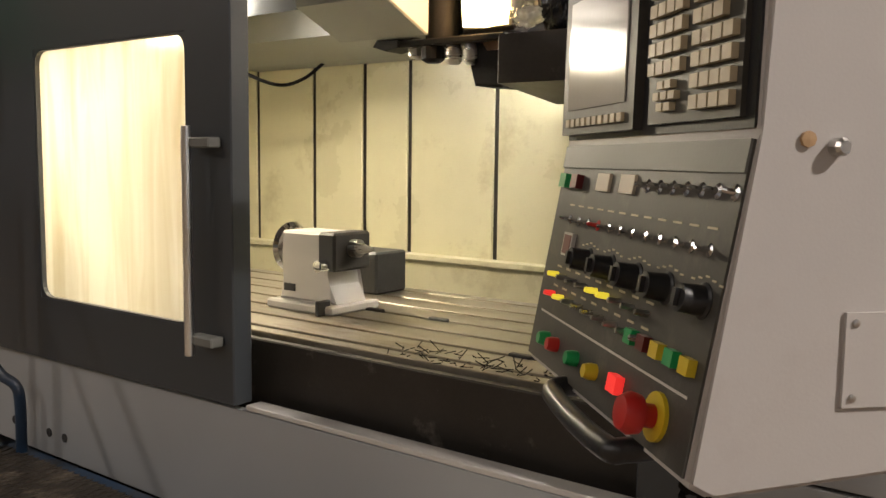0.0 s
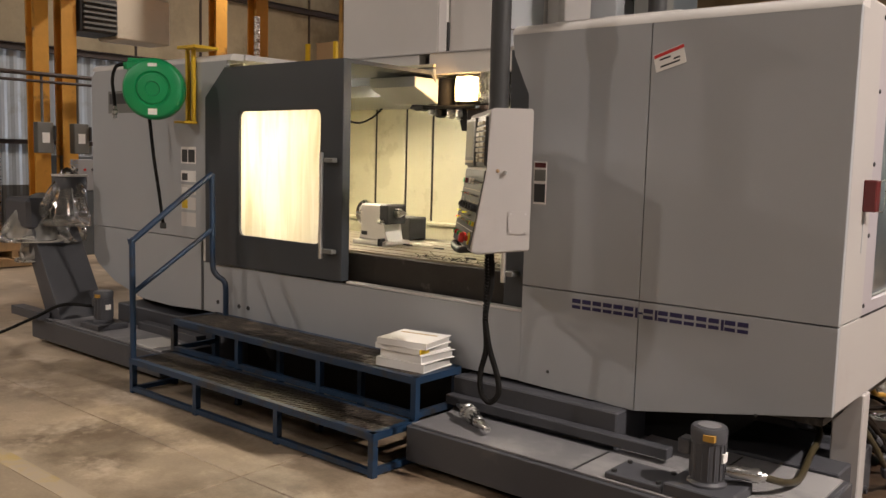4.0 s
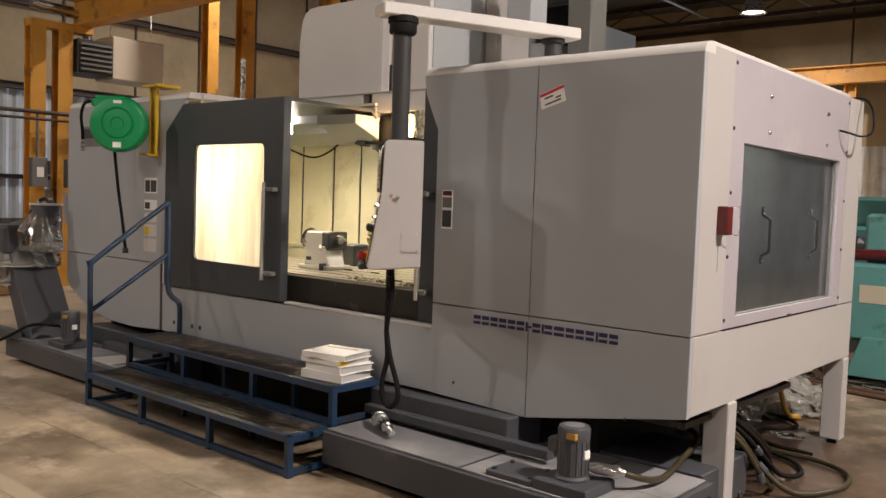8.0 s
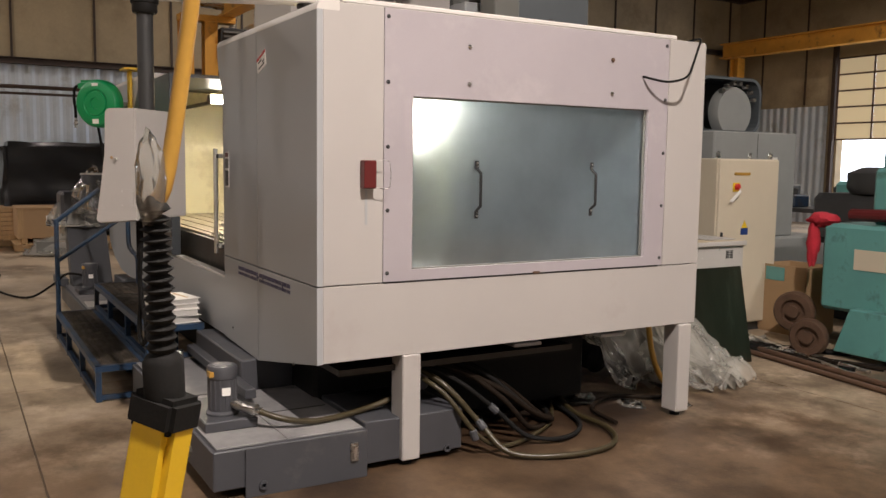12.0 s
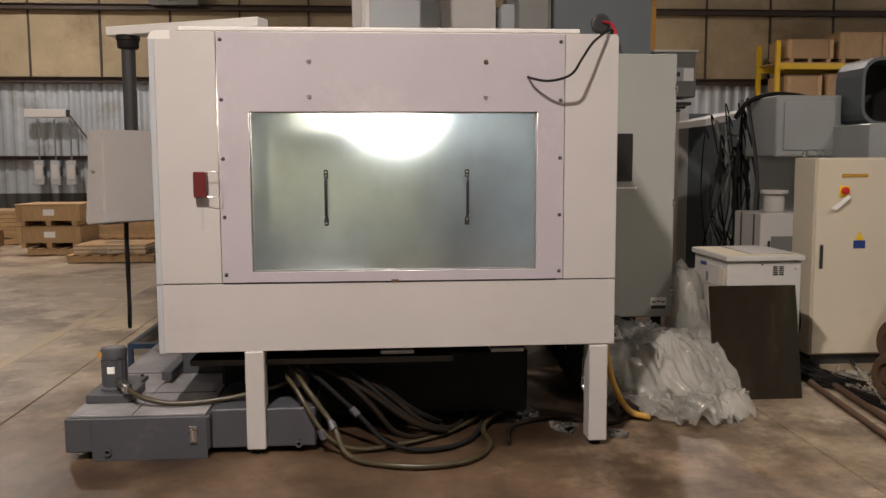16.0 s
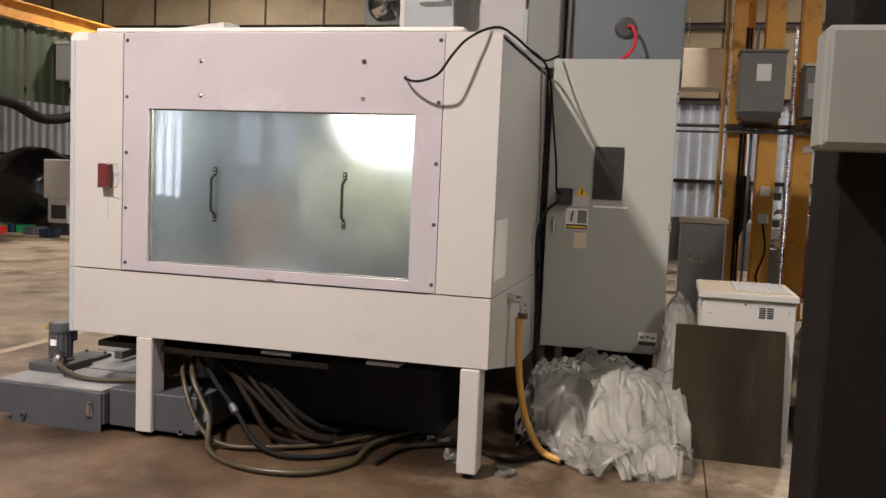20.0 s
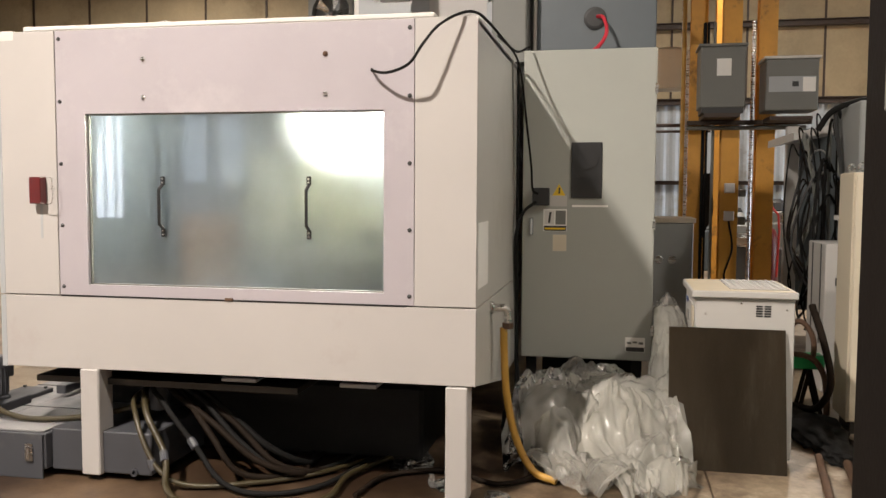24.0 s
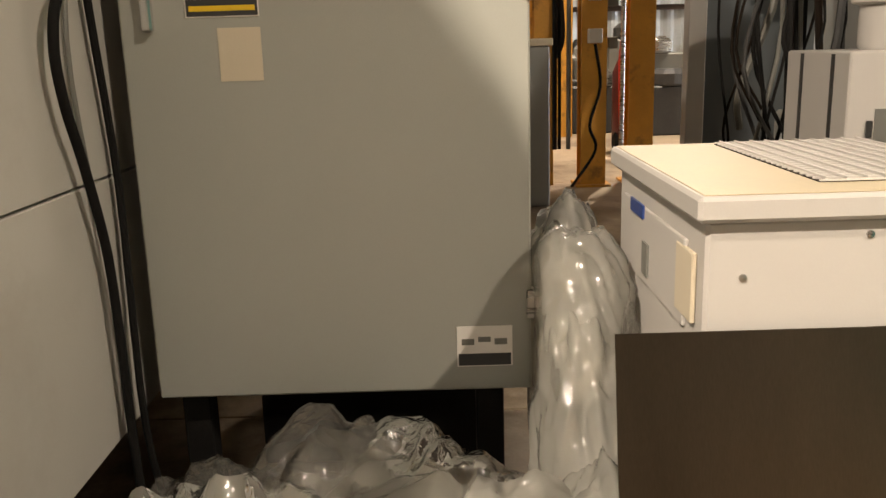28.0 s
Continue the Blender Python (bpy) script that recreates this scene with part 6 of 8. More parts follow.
def pump(parent, x, y, z, h, label):
    m = part("pump_motor", lathe([(0.078, 0.0), (0.078, 0.01), (0.066, 0.02), (0.066, h - 0.06), (0.070, h - 0.058), (0.072, h - 0.012), (0.066, h), (0, h)], (x, y, z), n=24), M["tank"], parent, label, True)
    for k in range(16):
        a = 2 * math.pi * k / 16
        part("fin", box(x + 0.065 * math.cos(a) - 0.004, x + 0.065 * math.cos(a) + 0.004, y + 0.065 * math.sin(a) - 0.004, y + 0.065 * math.sin(a) + 0.004, z + 0.03, z + h - 0.065), M["tank"], m)
    part("fan_vent", lathe([(0.045, 0), (0.045, 0.003), (0.02, 0.003), (0, 0.002)], (x, y, z + h), n=18), M["tank_top"], m)
    part("terminal_box", box(x - 0.115, x - 0.06, y - 0.035, y + 0.035, z + h * 0.45, z + h * 0.72, 0.006), M["tank"], m)
    part("orange_label", prism([(x + 0.01 + 0.02 * k, 0.0) for k in range(0)] or [(x + 0.005, z + h - 0.045), (x + 0.05, z + h - 0.045), (x + 0.05, z + h - 0.02), (x + 0.005, z + h - 0.02)], "y", y - 0.073, y - 0.0725 + 0.02), M["hose_yellow"], m, "orange label")
    part("rating_plate", box(x + 0.062, x + 0.072, y - 0.02, y + 0.02, z + h * 0.42, z + h * 0.58, 0.001), M["paper"], m)
    return m


part("pump_base", box(0.43, 0.70, 1.05, 1.30, 0.236, 0.285, 0.005), M["tank"], tk, "square pump base")
pump(tk, 0.56, 1.17, 0.285, 0.235, "grey finned pump motor")
part("hose_union", lathe([(0.018, 0), (0.022, 0.02), (0.026, 0.03), (0.026, 0.11), (0.03, 0.115), (0.03, 0.135), (0.022, 0.14), (0.022, 0.16)], (0.62, 1.20, 0.345), (0.75, 0.6, -0.15), 14), M["steel"], tk, "polished hose union", True)
lk = thing("coolant_tank", (-4.0, 1.3, 0), "low dark-grey coolant tank at the chip end, dusty lid", "coolant tank", "coolant tanks")
part("tank_body", box(-5.0, -3.16, 1.05, 1.46, 0.04, 0.20, 0.006), M["tank"], lk)
part("tank_lid", box(-4.98, -3.2, 1.07, 1.44, 0.201, 0.211, 0.002), M["tank_top"], lk, "dusty grey lid")
part("tank_upstand", box(-3.95, -3.2, 1.36, 1.44, 0.211, 0.27, 0.003), M["tank"], lk)
part("pump_base", box(-4.32, -4.05, 1.10, 1.34, 0.211, 0.255, 0.005), M["tank"], lk)
pump(lk, -4.19, 1.22, 0.255, 0.235, "grey finned pump motor")
part("loose_sheet", prism([(-3.62, 1.09), (-3.30, 1.08), (-3.26, 1.30), (-3.58, 1.33)], "z", 0.212, 0.215), M["paint_pale"], lk, "pale loose plate")
solo("power_cable", tube([(-4.30, 1.20, 0.36), (-4.5, 1.05, 0.36), (-4.8, 0.95, 0.22), (-5.3, 0.75, 0.03), (-6.2, 0.5, 0.012), (-7.5, 0.6, 0.012)], 0.012, 8), M["rubber"], "black power cable trailing over the floor", "cable", smooth=True)

# tool holder lying on the tank
th = thing("tool_holder", (-0.62, 1.22, 0.237), "steel tapered tool holder lying on the tank lid", "tool holder")
A, B = Vector((-0.82, 1.30, 0.30)), Vector((-0.42, 1.09, 0.262))
ax = (B - A).normalized()
part("taper", lathe([(0.012, 0), (0.016, 0.02), (0.018, 0.10), (0.026, 0.105), (0.044, 0.12), (0.044, 0.135), (0.036, 0.14), (0.036, 0.15), (0.044, 0.155), (0.044, 0.175), (0.034, 0.18), (0.030, 0.27), (0.022, 0.275), (0.016, 0.36), (0, 0.36)], A, ax, 20), M["steel"], th, "", True)
part("nut", lathe([(0.030, 0), (0.033, 0.004), (0.033, 0.05), (0.028, 0.054)], A + ax * 0.20, ax, 10), M["iron"], th)

# ------------------------------------------------------------------ chip conveyor, plastic-wrapped
cv = thing("chip_conveyor", (-5.1, 1.6, 0), "dark-grey chip conveyor rising from the tank, head wrapped in clear film", "conveyor")
part("chute", prism([(-4.62, 0.16), (-4.86, 0.16), (-5.36, 0.98), (-5.22, 1.06)], "y", 1.12, 1.50, 0.004), M["tank"], cv, "sloping conveyor chute")
part("conveyor_foot", box(-5.25, -4.8, 1.0, 1.10, 0.20, 0.27, 0.003), M["tank"], cv)
part("head_box", box(-5.52, -5.10, 1.08, 1.50, 0.88, 1.14, 0.03), M["tank"], cv, "wrapped drive head")
part("motor_can", lathe([(0.12, 0), (0.13, 0.01), (0.13, 0.30), (0.12, 0.32), (0, 0.32)], (-5.03, 1.40, 1.0), n=22), M["tank"], cv, "", True)
part("cap", lathe([(0.14, 0), (0.14, 0.015), (0.03, 0.02), (0.03, 0.06), (0, 0.06)], (-5.03, 1.40, 1.32), n=18), M["paint_pale"], cv)
part("film", film_cloth((-5.30, 1.29, 0.72), (0.36, 0.34), 0.58, 61, (0.26, 0.25, 0.46), 40, 130, 0.78, None, 0.55), M["wrap"], cv, "clinging clear plastic film", 2)
part("film", film_cloth((-5.03, 1.38, 0.80), (0.22, 0.22), 0.50, 62, (0.16, 0.16, 0.60), 36, 130, 0.92, None, 0.70), M["wrap_clear"], cv, "", 2)
part("film", film_cloth((-5.20, 1.18, 0.60), (0.16, 0.16), 0.34, 63, (0.07, 0.07, 0.42), 30, 120, 0.62, None, 0.55), M["wrap"], cv, "", 2)

# ------------------------------------------------------------------ on the worktable
ts = thing("tailstock", (-2.127, 2.1, TZ), "white-painted tailstock with a handwheel bolted to the worktable", "tailstock")
part("base_plate", box(-2.291, -1.982, 1.96, 2.20, TZ, TZ + 0.03, 0.006), M["paint_pale"], ts)
part("casting", prism([(-2.271, TZ + 0.03), (-2.002, TZ + 0.03), (-2.035, TZ + 0.09), (-2.048, TZ + 0.15), (-2.048, TZ + 0.265), (-2.251, TZ + 0.265), (-2.258, TZ + 0.20), (-2.238, TZ + 0.10)], "y", 2.0, 2.16, 0.008), M["paint_pale"], ts, "white casting")
part("nose_block", box(-2.074, -1.996, 1.99, 2.17, TZ + 0.14, TZ + 0.268, 0.008), M["ink"], ts, "black quill block")
part("quill", lathe([(0.03, 0), (0.03, 0.03), (0.022, 0.03), (0.004, 0.09)], (-1.996, 2.08, TZ + 0.215), (1, 0, 0), 14), M["steel"], ts, "", True)
part("clamp_screw", lathe([(0.02, 0), (0.02, 0.04), (0, 0.05)], (-2.035, 1.99, TZ + 0.16), (0, -1, 0), 12), M["chrome"], ts, "", True)
wh = part("handwheel", lathe([(0.075, -0.012), (0.088, 0), (0.075, 0.012), (0.062, 0)], (-2.291, 2.08, TZ + 0.20), (1, 0, 0), 24), M["chrome"], ts, "chrome handwheel", True)
part("spoke", box(-2.294, -2.288, 2.01, 2.15, TZ + 0.19, TZ + 0.21, 0.003), M["steel"], wh)
part("hub", rod((-2.291, 2.08, TZ + 0.20), (-2.245, 2.08, TZ + 0.20), 0.02, 10), M["steel"], wh)
part("data_plate", box(-2.238, -2.186, 1.994, 1.998, TZ + 0.06, TZ + 0.085), M["ink"], ts)
part("clamp", box(-2.028, -2.009, 1.93, 1.99, TZ, TZ + 0.05, 0.004), M["ink"], ts)
solo("vise_block", box(-2.37, -2.17, 2.40, 2.58, TZ, TZ + 0.16, 0.008), M["clutter_dark"], "dark grey steel block on the worktable", "steel block")
for x, y in ((-1.95, 2.14), (-1.68, 2.14), (-1.2, 1.86)):
    solo("slot_nut", box(x - 0.035, x + 0.035, y - 0.012, y + 0.012, TZ - 0.02, TZ + 0.008, 0.003), M["ink"], "dark T-slot nut in the table", "slot nut", "slot nuts")
sw = bmesh.new()
random.seed(5)
for i in range(120):
    x, y = random.uniform(-1.5, -0.75), random.uniform(1.66, 1.78)
    p = Vector((x, y, TZ + 0.002))
    d = Vector((random.uniform(-1, 1), random.uniform(-1, 1), random.uniform(0, 0.4))).normalized() * random.uniform(0.01, 0.05)
    rod(p, p + d, 0.0015, 3, sw)
solo("swarf", sw, M["iron"], "scattered dark metal chips on the table edge", "swarf", kind="stuff")

# ------------------------------------------------------------------ electrical cabinet behind
CX = -0.545
ec = thing("electrical_cabinet", (-1.1, 4.35, 0), "tall pale-grey electrical cabinet standing behind the machine", "cabinet")
part("body", box(-1.75, CX - 0.022, 3.965, 4.742, 0.43, 2.29, 0.004), M["paint_cabinet"], ec)
cd = part("door", box(CX - 0.02, CX, 3.965, 4.745, 0.435, 2.285, 0.004), M["paint_cabinet"], ec, "plain cabinet door")
# recessed near-black block stands for the shaded void under the cabinet
part("plinth", box(-1.7, CX - 0.55, 4.05, 4.65, 0.0, 0.43), M["iron"], ec)
for y in (4.02, 4.66):
    part("leg", box(CX - 0.12, CX - 0.06, y - 0.03, y + 0.03, 0.0, 0.43, 0.003), M["iron"], ec)
fn = part("fan_grille", box(CX, CX + 0.012, 4.255, 4.437, 1.405, 1.737, 0.003), M["black"], cd, "black fan grille")
part("fan_ring", lathe([(0.070, 0), (0.070, 0.006), (0.062, 0.006), (0.062, 0.001), (0.0, 0.001)], (CX + 0.012, 4.346, 1.645), (1, 0, 0), 24), M["black"], fn)
for k in range(8):
    part("grille_slat", box(CX + 0.012, CX + 0.016, 4.29, 4.40, 1.44 + k * 0.014, 1.447 + k * 0.014), M["black"], fn)
part("tape_strip", box(CX, CX + 0.002, 4.262, 4.475, 1.352, 1.364), M["paper"], cd, "strip of pale tape")
w1 = part("warning_label", box(CX, CX + 0.002, 4.132, 4.232, 1.355, 1.42), M["chiller"], cd)
part("warning_triangle", prism([(4.145, 1.42), (4.222, 1.42), (4.184, 1.49)], "x", CX, CX + 0.003), M["label_warn"], cd, "yellow warning triangle")
part("bolt_symbol", prism([(4.180, 1.432), (4.190, 1.432), (4.192, 1.468), (4.182, 1.468)], "x", CX + 0.003, CX + 0.004), M["ink"], cd)
w2 = part("warning_label", box(CX, CX + 0.002, 4.092, 4.232, 1.205, 1.338), M["paper"], cd, "black and white safety label")
part("label_block", box(CX + 0.002, CX + 0.003, 4.165, 4.226, 1.245, 1.33), M["box_grey"], w2)
part("label_block", box(CX + 0.002, CX + 0.003, 4.098, 4.158, 1.245, 1.33), M["paint_pale"], w2)
part("figure_bar", prism([(4.12, 1.255), (4.132, 1.255), (4.142, 1.32), (4.128, 1.32)], "x", CX + 0.003, CX + 0.004), M["ink"], w2)
part("label_band", box(CX + 0.002, CX + 0.003, 4.095, 4.230, 1.207, 1.238), M["ink"], w2)
part("label_band", box(CX + 0.003, CX + 0.004, 4.10, 4.225, 1.216, 1.226), M["label_warn"], w2)
part("blank_label", box(CX, CX + 0.002, 4.15, 4.232, 1.085, 1.185), M["cream"], cd, "faded blank label")
ml = part("maker_label", box(CX, CX + 0.002, 4.590, 4.705, 0.488, 0.575), M["paper"], cd, "small printed data label")
part("label_band", box(CX + 0.002, CX + 0.003, 4.593, 4.702, 0.490, 0.516), M["ink"], ml)
for k in range(3):
    part("print_bar", box(CX + 0.002, CX + 0.003, 4.60 + k * 0.034, 4.626 + k * 0.034, 0.535 + (k % 2) * 0.006, 0.548 + (k % 2) * 0.004), M["box_grey"], ml)
sb = part("socket_box", box(CX, CX + 0.05, 4.028, 4.128, 1.36, 1.465, 0.004), M["black"], cd, "black socket box")
part("key_handle", box(CX, CX + 0.02, 4.012, 4.032, 1.18, 1.285, 0.004), M["chrome"], cd, "chrome key handle")
for z in (0.62, 1.25, 2.05):
    part("hinge", box(CX - 0.025, CX + 0.006, 4.735, 4.752, z - 0.03, z + 0.03, 0.002), M["steel"], ec)

# cables and hoses against the side
cbl = thing("cable_bundle", (-0.35, 3.95, 0), "black cables hanging between the machine and the cabinet", "cable")
part("cable", tube([(CX + 0.05, 4.06, 1.43), (CX + 0.07, 4.03, 1.46), (CX + 0.06, 4.02, 1.6), (CX + 0.02, 3.98, 1.9), (CX + 0.03, 3.95, 2.15), (-0.3, 3.93, 2.24), (0.2, 3.91, 2.245)], 0.0065, 8), M["rubber"], cbl, "", True)
part("cable", tube([(CX + 0.06, 4.05, 1.38), (CX + 0.12, 3.99, 1.33), (-0.30, 3.965, 1.25), (-0.27, 3.955, 1.16), (-0.29, 3.952, 1.06), (-0.342, 3.95, 0.95), (-0.395, 3.95, 0.785), (-0.408, 3.95, 0.594), (-0.411, 3.95, 0.417), (-0.39, 3.97, 0.2), (-0.30, 4.05, 0.05)], 0.009, 9), M["rubber"], cbl, "", True)
part("cable", tube([(CX + 0.04, 3.935, 2.2), (CX + 0.05, 3.94, 1.7), (CX + 0.08, 3.94, 1.3), (CX + 0.03, 3.94, 0.9), (CX + 0.06, 3.95, 0.4), (CX + 0.02, 3.98, 0.1)], 0.008, 8), M["rubber"], cbl, "", True)
part("cable", tube([(-0.30, 3.925, 2.2), (-0.36, 3.93, 1.75), (-0.42, 3.93, 1.38), (-0.38, 3.93, 1.1), (-0.44, 3.94, 0.6), (-0.40, 3.95, 0.2)], 0.005, 8), M["box_grey"], cbl, "thin grey cable", True)
solo("top_cable", tube([(EX, 3.44, 1.985), (EX + 0.05, 3.46, 1.97), (EX + 0.10, 3.54, 1.955), (EX + 0.13, 3.64, 1.985), (EX + 0.12, 3.70, 2.07), (EX + 0.09, 3.76, 2.15), (EX + 0.03, 3.84, 2.21), (EX - 0.06, 3.90, 2.232), (EX - 0.3, 3.93, 2.225), (-0.1, 3.96, 2.215), (-0.5, 4.0, 2.30)], 0.0065, 8), M["rubber"], "black cable plugged into the end panel and draped over the top", "cable", smooth=True)
yh = thing("air_hose", (0.4, 3.98, 0), "yellow hose hanging from a pipe elbow on the side", "hose")
part("elbow", tube([(0.46, RY, 0.865), (0.46, RY + 0.05, 0.865), (0.455, RY + 0.075, 0.86), (0.45, RY + 0.085, 0.835), (0.45, RY + 0.085, 0.785)], 0.020, 12), M["steel"], yh, "galvanised pipe elbow", True)
part("flange", lathe([(0.034, 0), (0.034, 0.012), (0.024, 0.02)], (0.46, RY, 0.865), (0, 1, 0), 14), M["steel"], yh)
part("nut", lathe([(0.027, 0), (0.027, 0.03)], (0.45, RY + 0.085, 0.76), n=6), M["rust"], yh)
part("hose", tube([(0.45, 3.985, 0.765), (0.448, 3.99, 0.6), (0.45, 4.005, 0.42), (0.46, 4.05, 0.22), (0.48, 4.14, 0.06), (0.52, 4.26, 0.025)], 0.019, 10), M["hose_yellow"], yh, "", True)
bl = thing("bellows_hose", (-0.2, 4.0, 0), "black ribbed bellows hose lying under the cabinet", "hose")
for k in range(12):
    u = k * 0.035
    part("rib", lathe([(0.075, -0.012), (0.092, 0), (0.075, 0.012)], (-0.05 - u * 0.9, 4.0 + 0.015 * math.sin(k), 0.12 + 0.004 * k), (-1, 0.1, 0.15), 18), M["rubber"], bl, "", True)

# hoses out of the machine's underside
hs = thing("hose_bundle", (0.7, 2.6, 0), "oily brown and black hydraulic hoses looping over the floor", "hose")
random.seed(11)
runs = [
    ([(0.2, 2.5, 0.46), (0.55, 2.22, 0.47), (0.72, 2.40, 0.40), (0.84, 2.60, 0.24), (0.86, 2.76, 0.07), (0.70, 2.98, 0.03), (0.35, 3.0, 0.03), (-0.3, 3.2, 0.03)], 0.020, "hose_brown"),
    ([(0.0, 2.3, 0.45), (0.55, 2.15, 0.44), (0.83, 2.24, 0.36), (0.93, 2.40, 0.16), (1.08, 2.50, 0.03), (1.22, 2.78, 0.022), (1.18, 3.08, 0.022), (0.95, 3.24, 0.024), (0.62, 3.25, 0.03), (0.1, 3.5, 0.03)], 0.020, "hose_olive"),
    ([(0.1, 2.7, 0.47), (0.56, 2.28, 0.48), (0.74, 2.52, 0.38), (0.80, 2.74, 0.20), (0.74, 2.95, 0.05), (0.45, 3.15, 0.03), (-0.2, 3.2, 0.03)], 0.018, "rubber"),
    ([(0.05, 2.6, 0.48), (0.5, 2.2, 0.46), (0.70, 2.32, 0.42), (0.80, 2.58, 0.30), (0.82, 2.82, 0.13), (0.72, 3.02, 0.04), (0.50, 2.95, 0.03), (0.45, 2.75, 0.03), (0.1, 2.7, 0.03)], 0.021, "hose_brown"),
    ([(0.2, 2.2, 0.42), (0.7, 2.14, 0.40), (0.88, 2.22, 0.32), (0.96, 2.36, 0.12), (0.96, 2.52, 0.03), (0.86, 2.8, 0.024), (0.62, 3.1, 0.024), (0.0, 3.5, 0.03)], 0.016, "hose_olive"),
    ([(0.0, 2.8, 0.46), (0.5, 2.30, 0.48), (0.68, 2.46, 0.40), (0.74, 2.68, 0.28), (0.76, 2.90, 0.10), (0.62, 3.08, 0.03), (0.2, 3.2, 0.03)], 0.020, "hose_brown"),
    ([(0.1, 2.4, 0.47), (0.60, 2.18, 0.45), (0.80, 2.34, 0.36), (0.88, 2.54, 0.19), (0.94, 2.70, 0.05), (0.98, 2.92, 0.022), (0.80, 3.16, 0.022), (0.3, 3.3, 0.03)], 0.017, "rubber"),
    ([(0.3, 2.35, 0.49), (0.56, 2.20, 0.49), (0.66, 2.42, 0.44), (0.70, 2.62, 0.33), (0.70, 2.84, 0.16), (0.55, 3.0, 0.04), (0.2, 2.9, 0.03)], 0.022, "rubber"),
    ([(0.9, 3.35, 0.02), (0.6, 3.42, 0.02), (0.45, 3.7, 0.02), (0.60, 3.98, 0.02), (0.42, 4.15, 0.03), (0.1, 4.0, 0.05)], 0.016, "hose_brown"),
]
for pts, r, m in runs:
    part("hose", tube(pts, r * 0.78, 9, 6), M[m], hs, "", True)
for p, d in (((0.925, 2.39, 0.175), (0.55, 0.4, -0.7)), ((0.955, 2.34, 0.14), (0.1, 0.3, -0.9)), ((0.865, 2.50, 0.225), (0.25, 0.6, -0.6))):
    part("ferrule", lathe([(0.018, 0), (0.021, 0.005), (0.021, 0.05), (0.018, 0.055)], p, d, 10), M["tank"], hs)
solo("suction_hose", tube([(0.73, 1.285, 0.325), (0.79, 1.38, 0.29), (0.80, 1.52, 0.258), (0.78, 1.68, 0.255), (0.75, 1.86, 0.27), (0.74, 2.0, 0.30), (0.70, 2.12, 0.33), (0.55, 2.2, 0.36)], 0.015, 10), M["hose_olive"], "olive clear hose from the pump over the tank", "hose", smooth=True)
um = thing("oil_pump", (0.6, 2.25, 0.2), "small dark pump with an orange label under the machine", "pump")
part("pump_body", lathe([(0.05, 0), (0.055, 0.01), (0.055, 0.20), (0.05, 0.21), (0, 0.21)], (0.62, 2.20, 0.30), n=18), M["tank"], um, "", True)
part("orange_label", box(0.668, 0.678, 2.17, 2.23, 0.46, 0.49), M["hose_yellow"], um)

# ------------------------------------------------------------------ plastic film heap
def mound(x, y):
    z = 0.44 * math.exp(-((x + 0.26) / 0.28) ** 2 - ((y - 4.41) / 0.36) ** 4) + 0.24 * math.exp(-((x - 0.06) / 0.30) ** 2 - ((y - 4.51) / 0.40) ** 4)
    z += 0.13 * math.exp(-((x - 0.32) / 0.20) ** 2 - ((y - 4.62) / 0.22) ** 2)
    return 0.02 + min(z, 0.40)


def over_mound(a, b, lift, bow=0.0):
    """A way over the heap from one place on the plan to another."""
    pts = []
    for k in range(7):
        t = k / 6
        x, y = a[0] + (b[0] - a[0]) * t - (b[1] - a[1]) * bow * math.sin(math.pi * t), a[1] + (b[1] - a[1]) * t + (b[0] - a[0]) * bow * math.sin(math.pi * t)
        pts.append((x, min(max(y, 4.21), 5.0), (mound(x, y) * 0.92 + lift * (1 - 0.7 * t)) * (1 - 0.9 * (max(0.0, t - 0.3) / 0.7) ** 1.6)))
    return pts


fh = thing("plastic_film_heap", (0.2, 4.4, 0), "crumpled milky plastic film heaped on the floor", "plastic film")
random.seed(101)
SWAGS = (((-0.28, 4.42), (0.42, 4.36), 0.27), ((-0.22, 4.62), (0.50, 4.64), 0.23), ((-0.20, 4.20), (0.34, 4.10), 0.20), ((0.05, 4.55), (0.60, 4.74), 0.18), ((-0.05, 4.72), (0.48, 4.86), 0.15),
         ((0.16, 4.30), (0.56, 4.50), 0.16), ((-0.28, 4.12), (0.22, 4.04), 0.14), ((0.0, 4.40), (0.30, 4.62), 0.17), ((0.30, 4.80), (0.62, 4.70), 0.11))
for k, (a, b, w) in enumerate(SWAGS):
    part("film_fold", film_swag(over_mound(a, b, 0.02 + 0.006 * (k % 5), random.uniform(-0.18, 0.18)), w * 1.15, 3 + k * 1.37, random.choice((0.8, 1.2, 1.6)), 0.040, (random.uniform(0.6, 1.1), 1.2, random.uniform(0.6, 1.1))), M["wrap"], fh, "", 2)
for k, (a, b, w) in enumerate((((0.34, 4.30), (0.56, 4.44), 0.09), ((0.62, 4.42), (0.42, 4.60), 0.10), ((0.36, 4.56), (0.66, 4.66), 0.10), ((0.60, 4.78), (0.30, 4.70), 0.10), ((0.28, 4.06), (0.44, 4.30), 0.10), ((0.50, 4.70), (0.28, 4.86), 0.09), ((0.22, 4.14), (0.0, 4.22), 0.10))):
    part("film_fold", film_swag([(a[0] + (b[0] - a[0]) * t, a[1] + (b[1] - a[1]) * t, 0.02 + 0.13 * math.sin(math.pi * t) ** 0.8) for t in (0, 0.25, 0.5, 0.75, 1)], w * 1.25, 91 + k * 1.7, 1.3, 0.036, (0.7, 1.2, 0.7)), M["wrap"], fh, "", 2)
f2 = thing("plastic_film_heap", (-0.55, 4.86, 0), "tall bundle of milky plastic film between cabinet and chiller", "plastic film")
